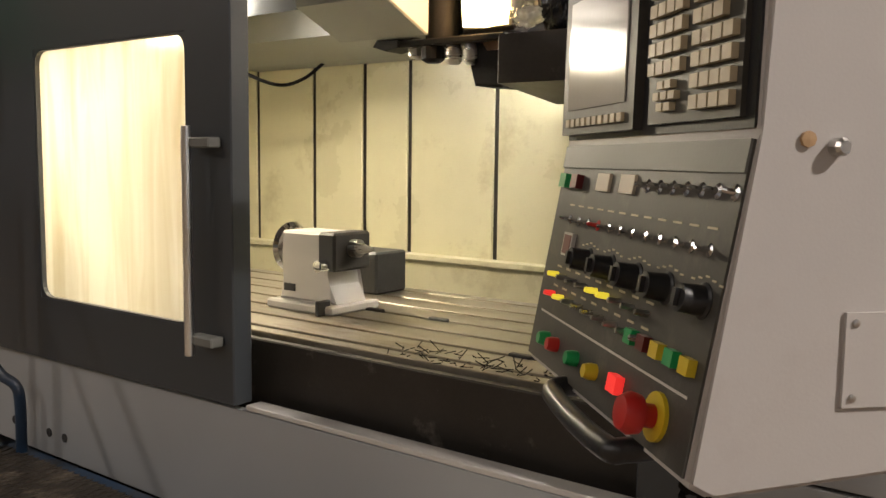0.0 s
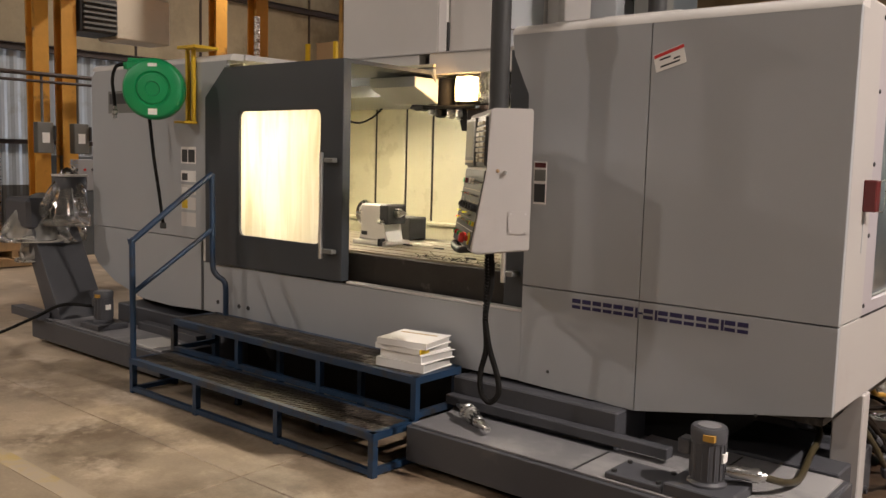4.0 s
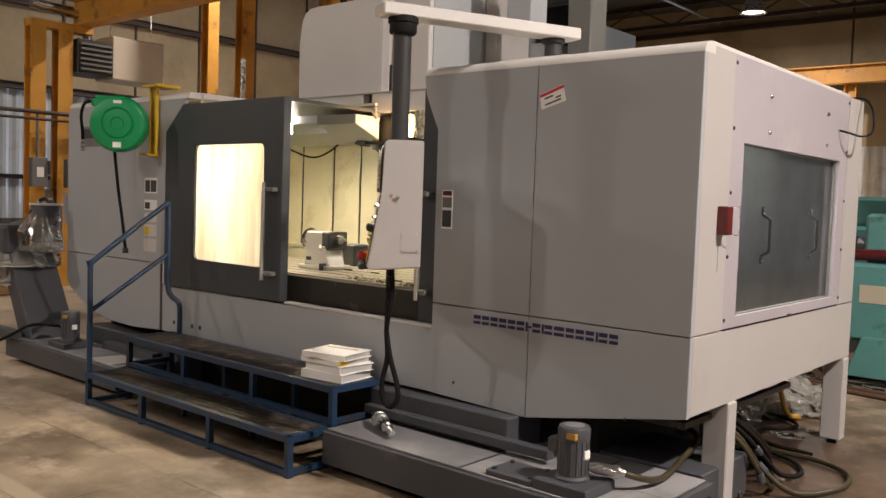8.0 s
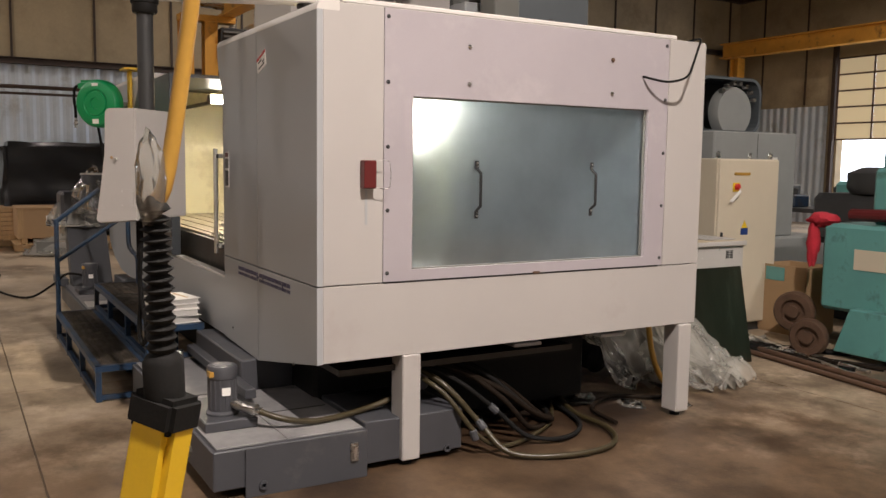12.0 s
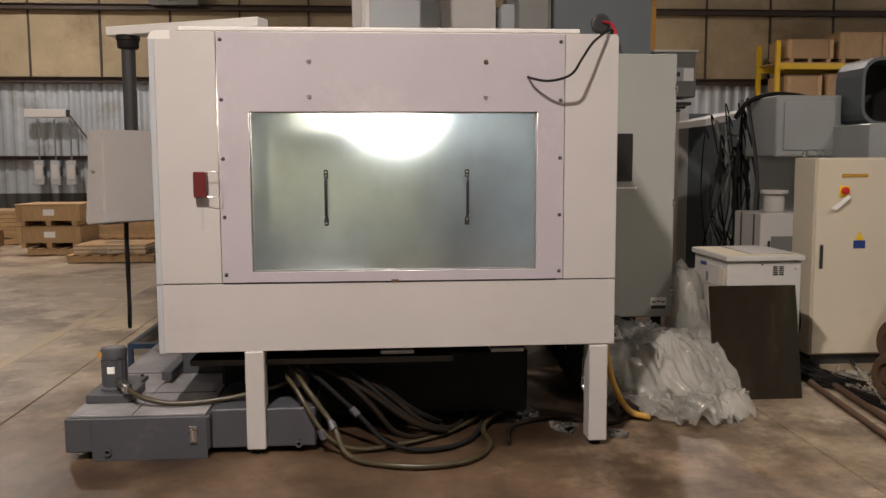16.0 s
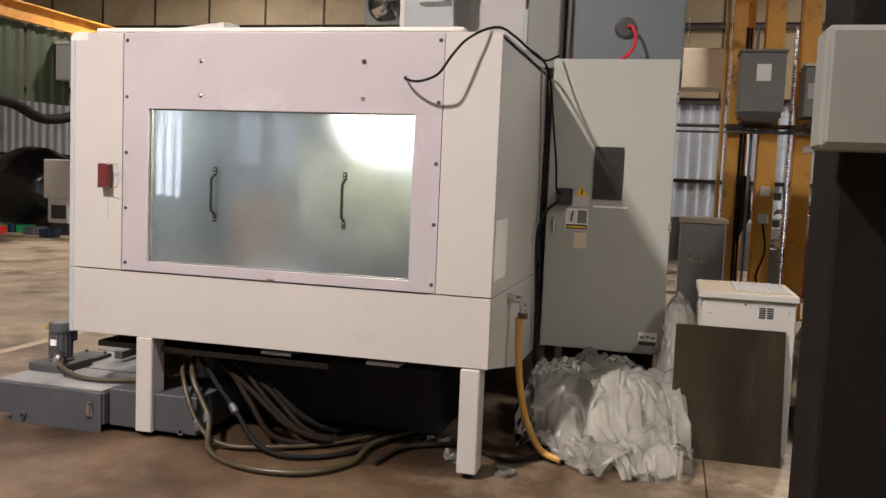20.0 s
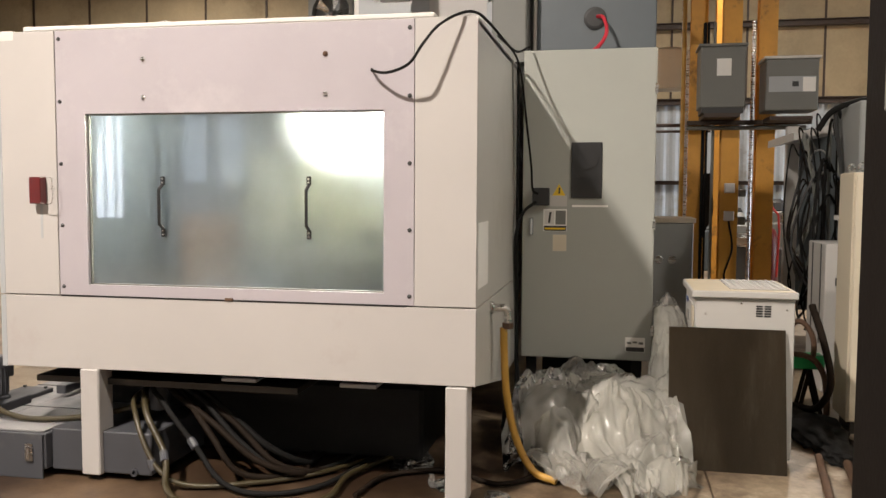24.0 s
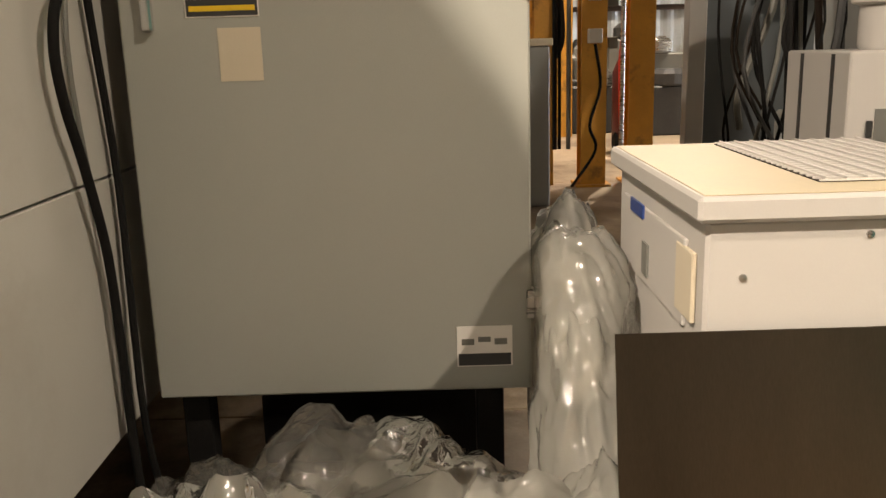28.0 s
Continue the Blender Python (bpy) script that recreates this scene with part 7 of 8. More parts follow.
for k, (x, z, rx, rz, lean) in enumerate(((-0.60, 0.46, 0.17, 0.36, 0.10), (-0.34, 0.36, 0.16, 0.31, 0.22), (-0.10, 0.24, 0.16, 0.22, 0.20), (0.08, 0.13, 0.15, 0.12, 0.0), (-0.46, 0.62, 0.13, 0.18, 0.25))):
    lobe = crumple((0, 0, 0), (rx, 0.105, rz), 41 + k * 1.9, 0.24, 5, -9)
    for v in lobe.verts:
        v.co = Vector((x + v.co.x - lean * v.co.z, min(4.94, max(4.68 if x > -0.4 else 4.75, 4.83 + v.co.y)), max(0.006, z + v.co.z)))
    part("film_fold", lobe, M["wrap"], f2, "", 2)
f3 = thing("plastic_film_heap", (-0.2, 4.2, 0), "thin clear film draped under the cabinet", "plastic film")
for k, (a, b, w) in enumerate((((-0.46, 4.12), (-0.10, 4.30), 0.16), ((-0.42, 4.40), (0.0, 4.20), 0.15), ((-0.45, 4.60), (-0.06, 4.44), 0.15), ((-0.30, 4.05), (0.16, 4.04), 0.11), ((-0.40, 4.30), (0.10, 4.52), 0.14))):
    part("film_fold", film_swag(over_mound(a, b, 0.01, 0.1), w * 1.15, 61 + k * 2.1, 1.1, 0.045, (1.0, 1.2, 0.8)), M["wrap_clear"], f3, "", 2)
f4 = thing("plastic_film_heap", (0.5, 3.6, 0), "torn flat scraps of clear film on the floor", "plastic film")
for k, (x, y, r) in enumerate(((0.35, 3.5, 0.17), (0.62, 3.72, 0.12), (0.15, 3.3, 0.14), (0.75, 4.0, 0.09))):
    part("film_scrap", film_cloth((x, y, 0), (r, r * 0.7), r * 1.2, 51 + k, (0, 0, 0), 18, 80, 0.004, None, 0.06), M["wrap_clear"], f4, "", 2)

# ------------------------------------------------------------------ chiller and leaning plate
ch = thing("chiller", (-0.38, 5.2, 0), "white boxy oil chiller with a louvred lid", "chiller")
part("body", box(-0.64, -0.055, 4.945, 5.45, 0.03, 0.885, 0.006), M["chiller"], ch)
lid = part("lid", box(-0.66, -0.030, 4.925, 5.462, 0.886, 0.924, 0.006), M["chiller"], ch, "overhanging lid with a yellowish top")
part("lid_top", box(-0.65, -0.04, 4.935, 5.452, 0.924, 0.926, 0.001), M["keys"], lid, "yellowish top sheet")
# flat dark sheet stands in for the shaded depth under the wires
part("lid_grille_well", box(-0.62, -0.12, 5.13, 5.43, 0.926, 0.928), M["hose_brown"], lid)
for k in range(22):
    part("grille_wire", box(-0.62 + k * 0.0238, -0.616 + k * 0.0238, 5.13, 5.43, 0.928, 0.931), M["paint_pale"], lid)
for k in range(10):
    part("grille_wire", box(-0.62, -0.12, 5.14 + k * 0.031, 5.143 + k * 0.031, 0.931, 0.934), M["paint_pale"], lid)
for c in range(2):
    for r in range(5):
        part("louvre", box(-0.056, -0.052, 5.255 + c * 0.042, 5.288 + c * 0.042, 0.79 + r * 0.013, 0.798 + r * 0.013), M["ink"], ch)
for y, z in ((5.0, 0.80), (5.18, 0.86), (5.41, 0.83)):
    part("screw", lathe([(0.006, 0), (0.006, 0.003), (0, 0.004)], (-0.055, y, z), (1, 0, 0), 8), M["steel"], ch)
sp2 = part("side_panel", box(-0.58, -0.14, 4.938, 4.945, 0.70, 0.84, 0.002), M["chiller"], ch)
part("side_recess", box(-0.18, -0.09, 4.936, 4.944, 0.72, 0.83, 0.002), M["cream"], ch)
part("blue_tab", box(-0.50, -0.40, 4.934, 4.938, 0.82, 0.845), M["blue_sign"], ch)
part("label", box(-0.40, -0.36, 4.934, 4.938, 0.72, 0.78), M["box_grey"], ch)
for x in (-0.60, -0.10):
    for y in (5.0, 5.40):
        part("foot", lathe([(0.025, 0), (0.025, 0.03)], (x, y, 0), n=12), M["ink"], ch)
pl = bmesh.new()
box(0, 0.004, 4.812, 5.402, 0, 0.742, 0.001, 1, pl)
bmesh.ops.transform(pl, verts=pl.verts, matrix=pose(0.115, 0, 0.0, 0, -12.0, 0))
lp = thing("steel_plate", (0.06, 5.1, 0), "dull stainless sheet leaning against the chiller", "metal sheet")
part("sheet", pl, M["stainless"], lp)
pf = bmesh.new()
box(-0.055, 0.0, 5.396, 5.402, 0.02, 0.725, 0, 1, pf)
bmesh.ops.transform(pf, verts=pf.verts, matrix=pose(0.115, 0, 0.0, 0, -12.0, 0))
# same sheet as the face; lighter steel puts the catching light into colour
part("folded_edge", pf, M["steel"], lp, "folded edge in lighter steel for the light on it")

# ------------------------------------------------------------------ cream cabinet and the grey machine beside it
cc2 = thing("control_cabinet", (-0.9, 6.27, 0), "cream control cabinet with a red main switch", "cabinet")
part("body", box(-1.075, -0.757, 5.885, 6.67, 0.08, 1.565, 0.006), M["cream"], cc2)
d3 = part("door", box(-0.755, -0.735, 5.895, 6.66, 0.09, 1.555, 0.006), M["cream"], cc2, "cream steel door with rubbed marks")
part("plinth", box(-1.04, -0.79, 5.92, 6.64, 0.0, 0.08), M["ink"], cc2)
part("door_handle", box(-0.735, -0.722, 5.93, 5.955, 0.74, 0.92, 0.004), M["ink"], d3, "dark lever handle")
ms = part("main_switch", box(-0.735, -0.725, 6.062, 6.142, 1.275, 1.355, 0.003), M["label_warn"], d3, "yellow and red main switch")
part("switch_knob", lathe([(0.028, 0), (0.028, 0.02), (0.02, 0.03), (0, 0.03)], (-0.725, 6.102, 1.32), (1, 0, 0), 14), M["red"], ms)
part("hanging_tag", prism([(5.99, 1.195), (6.03, 1.18), (6.14, 1.275), (6.12, 1.295)], "x", -0.70, -0.698), M["paper"], ms, "white paper tag")
part("badge", box(-0.735, -0.731, 6.08, 6.28, 1.42, 1.445), M["hose_yellow"], d3, "faded nameplate")
part("warning_plate", box(-0.735, -0.732, 6.19, 6.28, 0.89, 0.95), M["blue_sign"], d3)
part("warning_triangle", prism([(6.20, 0.952), (6.27, 0.952), (6.235, 1.02)], "x", -0.735, -0.732), M["label_warn"], d3)
for x, y in ((-0.80, 5.94), (-1.03, 5.94), (-0.80, 6.61), (-1.03, 6.61)):
    part("lifting_eye", ring([(y + 0.024 * math.cos(a), 1.597 + 0.03 * math.sin(a)) for a in [i * math.pi / 6 for i in range(12)]], [(y + 0.012 * math.cos(a), 1.597 + 0.016 * math.sin(a)) for a in [i * math.pi / 6 for i in range(12)]], "x", x - 0.006, x + 0.006), M["steel"], cc2, "steel lifting eye")

gm = thing("grey_machining_center", (-2.6, 7.2, 0), "second grey machining center with a tool magazine and hanging hoses", "machine tool")
part("base_casting", box(-3.6, -1.62, 6.4, 8.6, 0.0, 0.75, 0.02), M["grey_machine"], gm)
part("column", box(-4.2, -2.95, 6.9, 8.2, 0.75, 1.9, 0.02), M["grey_machine"], gm)
part("saddle_box", box(-2.95, -2.3, 6.30, 6.92, 1.58, 2.14, 0.012), M["grey_machine"], gm, "grey box over the cabinet")
rb = part("rear_box", box(-2.45, -1.70, 6.85, 8.12, 0.752, 1.86, 0.012), M["grey_machine"], gm, "tall grey-green enclosure under the magazine")
part("warning_label", box(-1.70, -1.697, 7.74, 7.82, 1.49, 1.60), M["paper"], rb)
part("label_block", box(-1.697, -1.696, 7.75, 7.81, 1.495, 1.54), M["ink"], rb)
part("door_seam", box(-1.70, -1.698, 7.50, 7.504, 0.8, 1.84), M["ink"], rb)
part("box_cover", box(-2.298, -2.285, 6.37, 6.85, 1.64, 2.08, 0.004), M["grey_machine"], gm)
mg = part("tool_magazine", lathe([(0.26, 0), (0.28, 0.02), (0.28, 0.10), (0.26, 0.14), (0, 0.14)], (-2.22, 7.56, 2.09), (1, 0, 0), 32), M["grey_machine"], gm, "round tool magazine", True)
part("magazine_guard", ring(rrect(7.45, 2.16, 0.98, 0.60, 0.16), rrect(7.45, 2.16, 0.92, 0.54, 0.14), "x", -2.5, -2.05), M["gas_blue"], gm, "dark rim of the magazine guard")
part("guard_back", prism(rrect(7.45, 2.16, 0.92, 0.54, 0.14), "x", -2.5, -2.46), M["ink"], gm)
for k in range(7):
    a = math.pi * (0.15 + 0.1 * k)
    part("tool_pot", lathe([(0.025, 0), (0.025, 0.05), (0, 0.05)], (-2.1, 7.56 + 0.31 * math.cos(a), 2.09 + 0.31 * math.sin(a)), (1, 0, 0), 10), M["steel"], gm)
part("white_door", box(-4.75, -4.63, 6.21, 6.33, 0.05, 2.12, 0.006), M["chiller"], gm, "pale enclosure post")
part("side_guard", box(-4.70, -4.66, 6.33, 7.05, 0.25, 2.10, 0.004), M["gas_blue"], gm, "blue-grey side guard")
part("top_guard", prism([(6.02, 1.90), (6.6, 2.02), (6.6, 2.09), (6.02, 1.97)], "x", -4.6, -3.3, 0.004), M["chiller"], gm)
sb = part("small_box", box(-2.45, -1.90, 6.0, 6.42, 0.0, 1.08, 0.006), M["chiller"], gm, "white valve box")
for x in (-2.30, -2.03):
    part("box_groove", box(x - 0.012, x + 0.012, 5.996, 6.001, 0.34, 1.07), M["ink"], sb)
part("box_window", box(-1.90, -1.897, 6.10, 6.30, 0.60, 0.88), M["box_grey"], sb, "grey access panel")
part("box_latch", box(-1.90, -1.885, 6.07, 6.09, 0.78, 0.84, 0.003), M["ink"], sb)
part("coolant_cup", lathe([(0.08, 0), (0.09, 0.02), (0.09, 0.16), (0.12, 0.17), (0.12, 0.20), (0, 0.20)], (-2.12, 6.22, 1.08), n=18), M["chiller"], gm, "", True)
random.seed(21)
for k in range(26):
    y, x = random.uniform(5.98, 6.38), random.uniform(-3.2, -2.6)
    z1, z0 = random.uniform(1.35, 2.05), random.uniform(0.25, 0.9)
    dx, dy = random.uniform(-0.12, 0.12), random.uniform(-0.14, 0.14)
    part("hanging_hose", tube([(x - 0.2, y + 0.1, z1), (x - 0.05, y, z1 + 0.06), (x + dx, y + dy, (z1 + z0) / 2), (x + dx * 0.4, y - dy * 0.6, z0), (x - 0.1, y, z0 - 0.2)], random.choice((0.007, 0.010, 0.013, 0.018)), 7), M[random.choice(("rubber", "rubber", "hose_brown", "ink", "box_grey"))], gm, "", True)
part("top_hose", tube([(-2.75, 6.1, 1.95), (-2.7, 6.2, 2.1), (-2.65, 6.4, 2.17), (-2.6, 6.62, 2.16), (-2.6, 6.8, 2.12)], 0.024, 9), M["rubber"], gm, "", True)
part("coil_hose", tube([(-2.92, 6.155 + 0.07 * math.cos(a), 1.70 + 0.10 * math.sin(a)) for a in [i * 0.7 for i in range(19)]], 0.007, 6, 3), M["chiller"], gm, "pale coiled air hose", True)
solo("floor_hose", tube([(-0.95, 5.72, 0.75), (-0.80, 5.76, 0.55), (-0.76, 5.80, 0.3), (-0.9, 5.75, 0.12), (-1.3, 5.7, 0.04)], 0.022, 9), M["hose_brown"], "brown hose hanging beside the chiller", "hose", smooth=True)
random.seed(31)
for k in range(6):
    x0 = random.uniform(-1.2, -0.2)
    solo("floor_cable", tube([(x0, 5.56 + 0.03 * k, 0.018), (x0 + 0.5, 5.66 + 0.04 * k, 0.018), (x0 + 1.0, 5.72 + 0.06 * k, 0.018), (x0 + 1.9, 5.80 + 0.2 * k, 0.018)], 0.014, 7), M[("rubber", "hose_brown")[k % 2]], "dark cable snaking over the floor", "cable", "floor cables", smooth=True)
for k, (a, b, r) in enumerate((((-0.2, 5.62, 0.02), (3.2, 5.15, 0.02), 0.02), ((-0.1, 5.74, 0.022), (3.4, 5.28, 0.022), 0.022), ((-0.9, 6.28, 0.02), (0.9, 5.62, 0.02), 0.016), ((-0.4, 6.1, 0.015), (0.8, 5.85, 0.015), 0.015))):
    solo("steel_bar", rod(a, b, r, 10), M["rust" if k < 2 else "steel"], "long steel bar lying on the floor", "steel bar", "steel bars", smooth=True)

st = thing("hose_stand", (-1.25, 5.78, 0), "low green tray stand with brown hoses looped over it", "stand")
part("tray", box(-1.34, -1.20, 5.66, 5.865, 0.30, 0.39, 0.01), M["button_green"], st, "dusty green tray")
for x in (-1.33, -1.21):
    for a, b in ((5.775, 5.71), (5.775, 5.85)):
        part("leg", rod((x, a, 0.30), (x, b, 0.0), 0.014, 8), M["hose_brown"], st)
part("looped_hose", tube([(-1.30, 5.64, 0.50), (-1.24, 5.68, 0.60), (-1.2, 5.73, 0.60), (-1.19, 5.78, 0.52), (-1.19, 5.79, 0.42), (-1.22, 5.78, 0.36)], 0.018, 8), M["rust"], st, "", True)
part("looped_hose", tube([(-1.24, 5.66, 0.39), (-1.18, 5.73, 0.395), (-1.165, 5.80, 0.36), (-1.16, 5.85, 0.27), (-1.16, 5.87, 0.15), (-1.15, 5.87, 0.02)], 0.019, 8), M["rust"], st, "", True)
solo("rubber_mat", crumple((-0.72, 5.70, 0.035), (0.42, 0.16, 0.055), 77, 0.55, 4, 0.0), M["rubber"], "black crumpled rubber mat on the floor beside the cabinet", "mat", smooth=2)
solo("rubber_mat", crumple((-0.32, 5.74, 0.022), (0.24, 0.10, 0.035), 79, 0.6, 4, 0.0), M["rubber"], "black crumpled rubber mat on the floor beside the cabinet", "mat", smooth=2)
fs = thing("plastic_film_heap", (-0.35, 6.0, 0), "torn scrap of clear film beside the cabinet", "plastic film")
part("film_scrap", film_cloth((-0.38, 6.02, 0), (0.20, 0.16), 0.24, 83, (0, 0, 0), 20, 80, 0.004, None, 0.08), M["wrap"], fs, "", 2)
part("film_scrap", film_cloth((-0.02, 5.92, 0), (0.14, 0.10), 0.18, 85, (0, 0, 0), 18, 80, 0.004, None, 0.06), M["wrap_clear"], fs, "", 2)

# ------------------------------------------------------------------ orange columns with transformers
oc = thing("column_group", (-6.6, 6.1, 0), "orange steel crane columns carrying conduits", "column", kind="structure")
for x, y in ((-5.82, 5.79), (-5.92, 6.19)):
    part("column", beam_h((x, y, 0), (x, y, ROOF - 0.2), 0.20, 0.20, 0.022, (1, 0, 0)), M["orange"], oc)
    part("column_foot", box(x - 0.15, x + 0.15, y - 0.14, y + 0.14, 0, 0.02, 0.003), M["orange"], oc)
part("column", beam_h((-5.9, 5.41, 0), (-5.9, 5.41, ROOF - 0.2), 0.15, 0.14, 0.02, (1, 0, 0)), M["orange"], oc)
part("column", beam_h((-8.0, 5.62, 0), (-8.0, 5.62, ROOF - 0.2), 0.2, 0.2, 0.02, (1, 0, 0)), M["orange"], oc)
part("column", beam_h((-9.6, 6.1, 0), (-9.6, 6.1, 5.2), 0.2, 0.2, 0.02, (1, 0, 0)), M["orange"], oc)
part("runway_beam", beam_h((-8.6, 5.7, 5.4), (-6.2, 6.5, 5.2), 0.2, 0.4, 0.03), M["orange"], oc)
for k, (x, y, r, m) in enumerate(((-5.95, 5.27, 0.026, "hose_yellow"), (-5.78, 5.49, 0.02, "rubber"), (-5.80, 5.53, 0.014, "rubber"), (-5.78, 5.60, 0.018, "box_grey"), (-5.75, 6.02, 0.02, "steel"), (-7.8, 5.45, 0.04, "steel"))):
    part("conduit", rod((x, y, 0.3), (x, y, 5.0 if k == 0 else 3.4), r, 10), M[m], oc, "", True)
part("conduit_cross", rod((-5.72, 5.3, 2.19), (-5.72, 6.6, 2.19), 0.026, 10), M["box_grey"], oc)
for z in (1.50, 1.18):
    part("switch_box", box(-5.72, -5.66, 5.735, 5.845, z - 0.055, z + 0.055, 0.006), M["paint_pale"], oc)
    part("switch_box", box(-5.80, -5.74, 5.90, 5.98, z - 0.10, z - 0.01, 0.006), M["box_grey"], oc)
part("drooping_cord", tube([(-5.68, 5.79, 1.12), (-5.66, 5.83, 0.8), (-5.66, 5.75, 0.5), (-5.67, 5.80, 0.3), (-5.6, 5.60, 0.02)], 0.012, 6), M["rubber"], oc, "", True)
for k in range(8):
    y = 5.58 + 0.02 * k
    part("hung_cord", tube([(-7.1, y, 1.7), (-7.08, y + 0.03, 1.2), (-7.1, y - 0.02, 0.7 + 0.05 * k), (-7.1, y + 0.01, 1.3)], 0.012, 6), M["rubber"], oc, "", True)


def transformer(x, y, z, w, d, h, label, two_tone):
    b = thing("transformer", (x, y + w / 2, z), label, "transformer", "wall transformers")
    part("case", box(x - d, x, y, y + w, z, z + h, 0.01), M["box_grey"], b)
    part("top_lip", box(x - d, x + 0.02, y - 0.02, y + w + 0.02, z + h, z + h + 0.03, 0.004), M["paint_pale"] if two_tone else M["box_grey"], b)
    if two_tone:
        part("front_plate", box(x, x + 0.004, y + 0.03, y + w - 0.03, z + h * 0.36, z + h * 0.66, 0.001), M["paint"], b, "lighter nameplate band")
        part("badge", box(x + 0.004, x + 0.006, y + w * 0.5, y + w * 0.62, z + h * 0.46, z + h * 0.56), M["ink"], b)
        part("note", box(x + 0.004, x + 0.006, y + w * 0.70, y + w * 0.94, z + h * 0.36, z + h * 0.64), M["paper"], b, "pasted paper note")
    else:
        part("note", box(x, x + 0.002, y + w * 0.36, y + w * 0.68, z + h * 0.52, z + h * 0.80), M["paper"], b, "pasted paper note")
        # solid black block paints the shadow between case and shelf
        part("lower_shadow_gap", box(x - d, x - 0.01, y + 0.02, y + w - 0.02, z - 0.06, z), M["ink"], b)
    part("shelf", box(x - d - 0.3, x, y + 0.05, y + w - 0.05, z - 0.10, z - 0.06), M["brown_steel"], b)
    return b


transformer(-5.2, 5.395, 2.374, 0.475, 0.45, 0.66, "dark grey transformer box mounted on the columns", False)
transformer(-5.2, 6.077, 2.334, 0.537, 0.45, 0.55, "two-tone grey transformer with a pasted note", True)
part("bearer", box(-5.715, -5.64, 5.30, 6.65, 2.22, 2.27, 0.003), M["brown_steel"], oc)

# things seen past the columns
gc = thing("gas_cylinder", (-7.9, 6.55, 0), "dark red gas cylinder on a trolley", "gas cylinder")
part("bottle", lathe([(0.16, 0.02), (0.18, 0.05), (0.18, 0.80), (0.13, 0.92), (0.05, 0.98), (0.05, 1.04), (0, 1.04)], (-7.9, 6.55, 0.02), n=22), M["dark_red"], gc, "", True)
part("trolley_handle", tube([(-7.72, 6.42, 0.3), (-7.70, 6.42, 1.15), (-7.70, 6.68, 1.15), (-7.72, 6.68, 0.3)], 0.015, 8, 3), M["red"], gc, "", True)
for y in (6.38, 6.72):
    part("wheel", lathe([(0.09, -0.02), (0.11, 0), (0.09, 0.02)], (-7.75, y, 0.11), (0, 1, 0), 16), M["rubber"], gc)
b1 = thing("grey_console", (-5.2, 5.05, 0), "grey-green console with round gauges behind the cabinet", "console")
part("body", box(-5.6, -4.9, 4.86, 5.34, 0.0, 1.12, 0.01), M["grey_machine"], b1)
part("top", box(-5.62, -4.88, 4.84, 5.36, 1.12, 1.17, 0.006), M["cream"], b1)
for y in (4.98, 5.12):
    part("gauge", lathe([(0.045, 0), (0.045, 0.015), (0.038, 0.018), (0, 0.012)], (-4.9, y, 0.72), (1, 0, 0), 16), M["steel"], b1)
random.seed(41)
for k in range(16):
    y, x = 6.55 + random.uniform(-0.3, 0.9), random.uniform(-12.6, -9.5)
    w, d, h = random.uniform(0.3, 0.8), random.uniform(0.3, 0.7), random.uniform(0.35, 1.3)
    cl = thing("shop_machine", (x, y, 0), "dim clutter of dark shop equipment by the wall", "shop equipment", "equipment along the wall")
    part("body", box(x - d / 2, x + d / 2, y - w / 2, y + w / 2, 0, h, 0.02), M[random.choice(("clutter_dark", "box_grey", "gas_blue", "clutter_dark"))], cl)
    part("head", lathe([(w * 0.3, 0), (w * 0.32, 0.02), (w * 0.32, 0.14), (w * 0.2, 0.2), (0, 0.2)], (x, y, h), n=12), M[random.choice(("clutter_dark", "steel", "grey_machine"))], cl)
for k, (y, m) in enumerate(((3.55, "box_grey"), (4.06, "box_grey"))):
    dsw = thing("disconnect_switch", (-10.0, y, 1.5), "grey safety switch box on an orange column", "switch box", "safety switches")
    part("box", box(-10.09, -9.95, y - 0.11, y + 0.11, 1.48, 1.90, 0.008), M[m], dsw)
    part("plate", box(-9.95, -9.946, y - 0.05, y + 0.05, 1.62, 1.76), M["paper"], dsw)
    part("lever", box(-9.97, -9.93, y + 0.11, y + 0.14, 1.66, 1.86, 0.004), M["ink"], dsw)
    part("conduit", rod((-10.05, y, 1.90), (-10.05, y, 2.55), 0.02, 8), M["box_grey"], dsw)
cnd = thing("conduit_run", (-10.0, 3.0, 2.5), "dark conduit run across the columns", "conduit", kind="structure")
part("pipe", rod((-10.02, 0.5, 2.55), (-10.02, 6.0, 2.55), 0.03, 8), M["brown_steel"], cnd)
part("pipe", rod((-10.02, 0.5, 2.45), (-10.02, 6.0, 2.45), 0.02, 8), M["brown_steel"], cnd)
el = thing("power_box", (-10.4, 4.45, 0), "grey power unit standing by the columns", "power unit")
part("case", box(-10.7, -10.2, 3.95, 4.75, 0.0, 1.45, 0.015), M["gas_blue"], el)
part("face", box(-10.2, -10.19, 4.0, 4.7, 0.95, 1.40, 0.004), M["paint"], el)
for k in range(4):
    part("lamp_dot", lathe([(0.02, 0), (0.02, 0.01), (0, 0.012)], (-10.19, 4.1 + k * 0.12, 1.25), (1, 0, 0), 8), M["red" if k == 1 else "ink"], el)
at = thing("air_receiver", (-10.5, 2.95, 0), "pale steel air receiver tank standing upright", "tank")
part("vessel", lathe([(0.10, 0.10), (0.20, 0.2), (0.21, 0.25), (0.21, 1.45), (0.19, 1.55), (0.08, 1.63), (0, 1.64)], (-10.5, 2.95, 0), n=22), M["steel"], at, "", True)
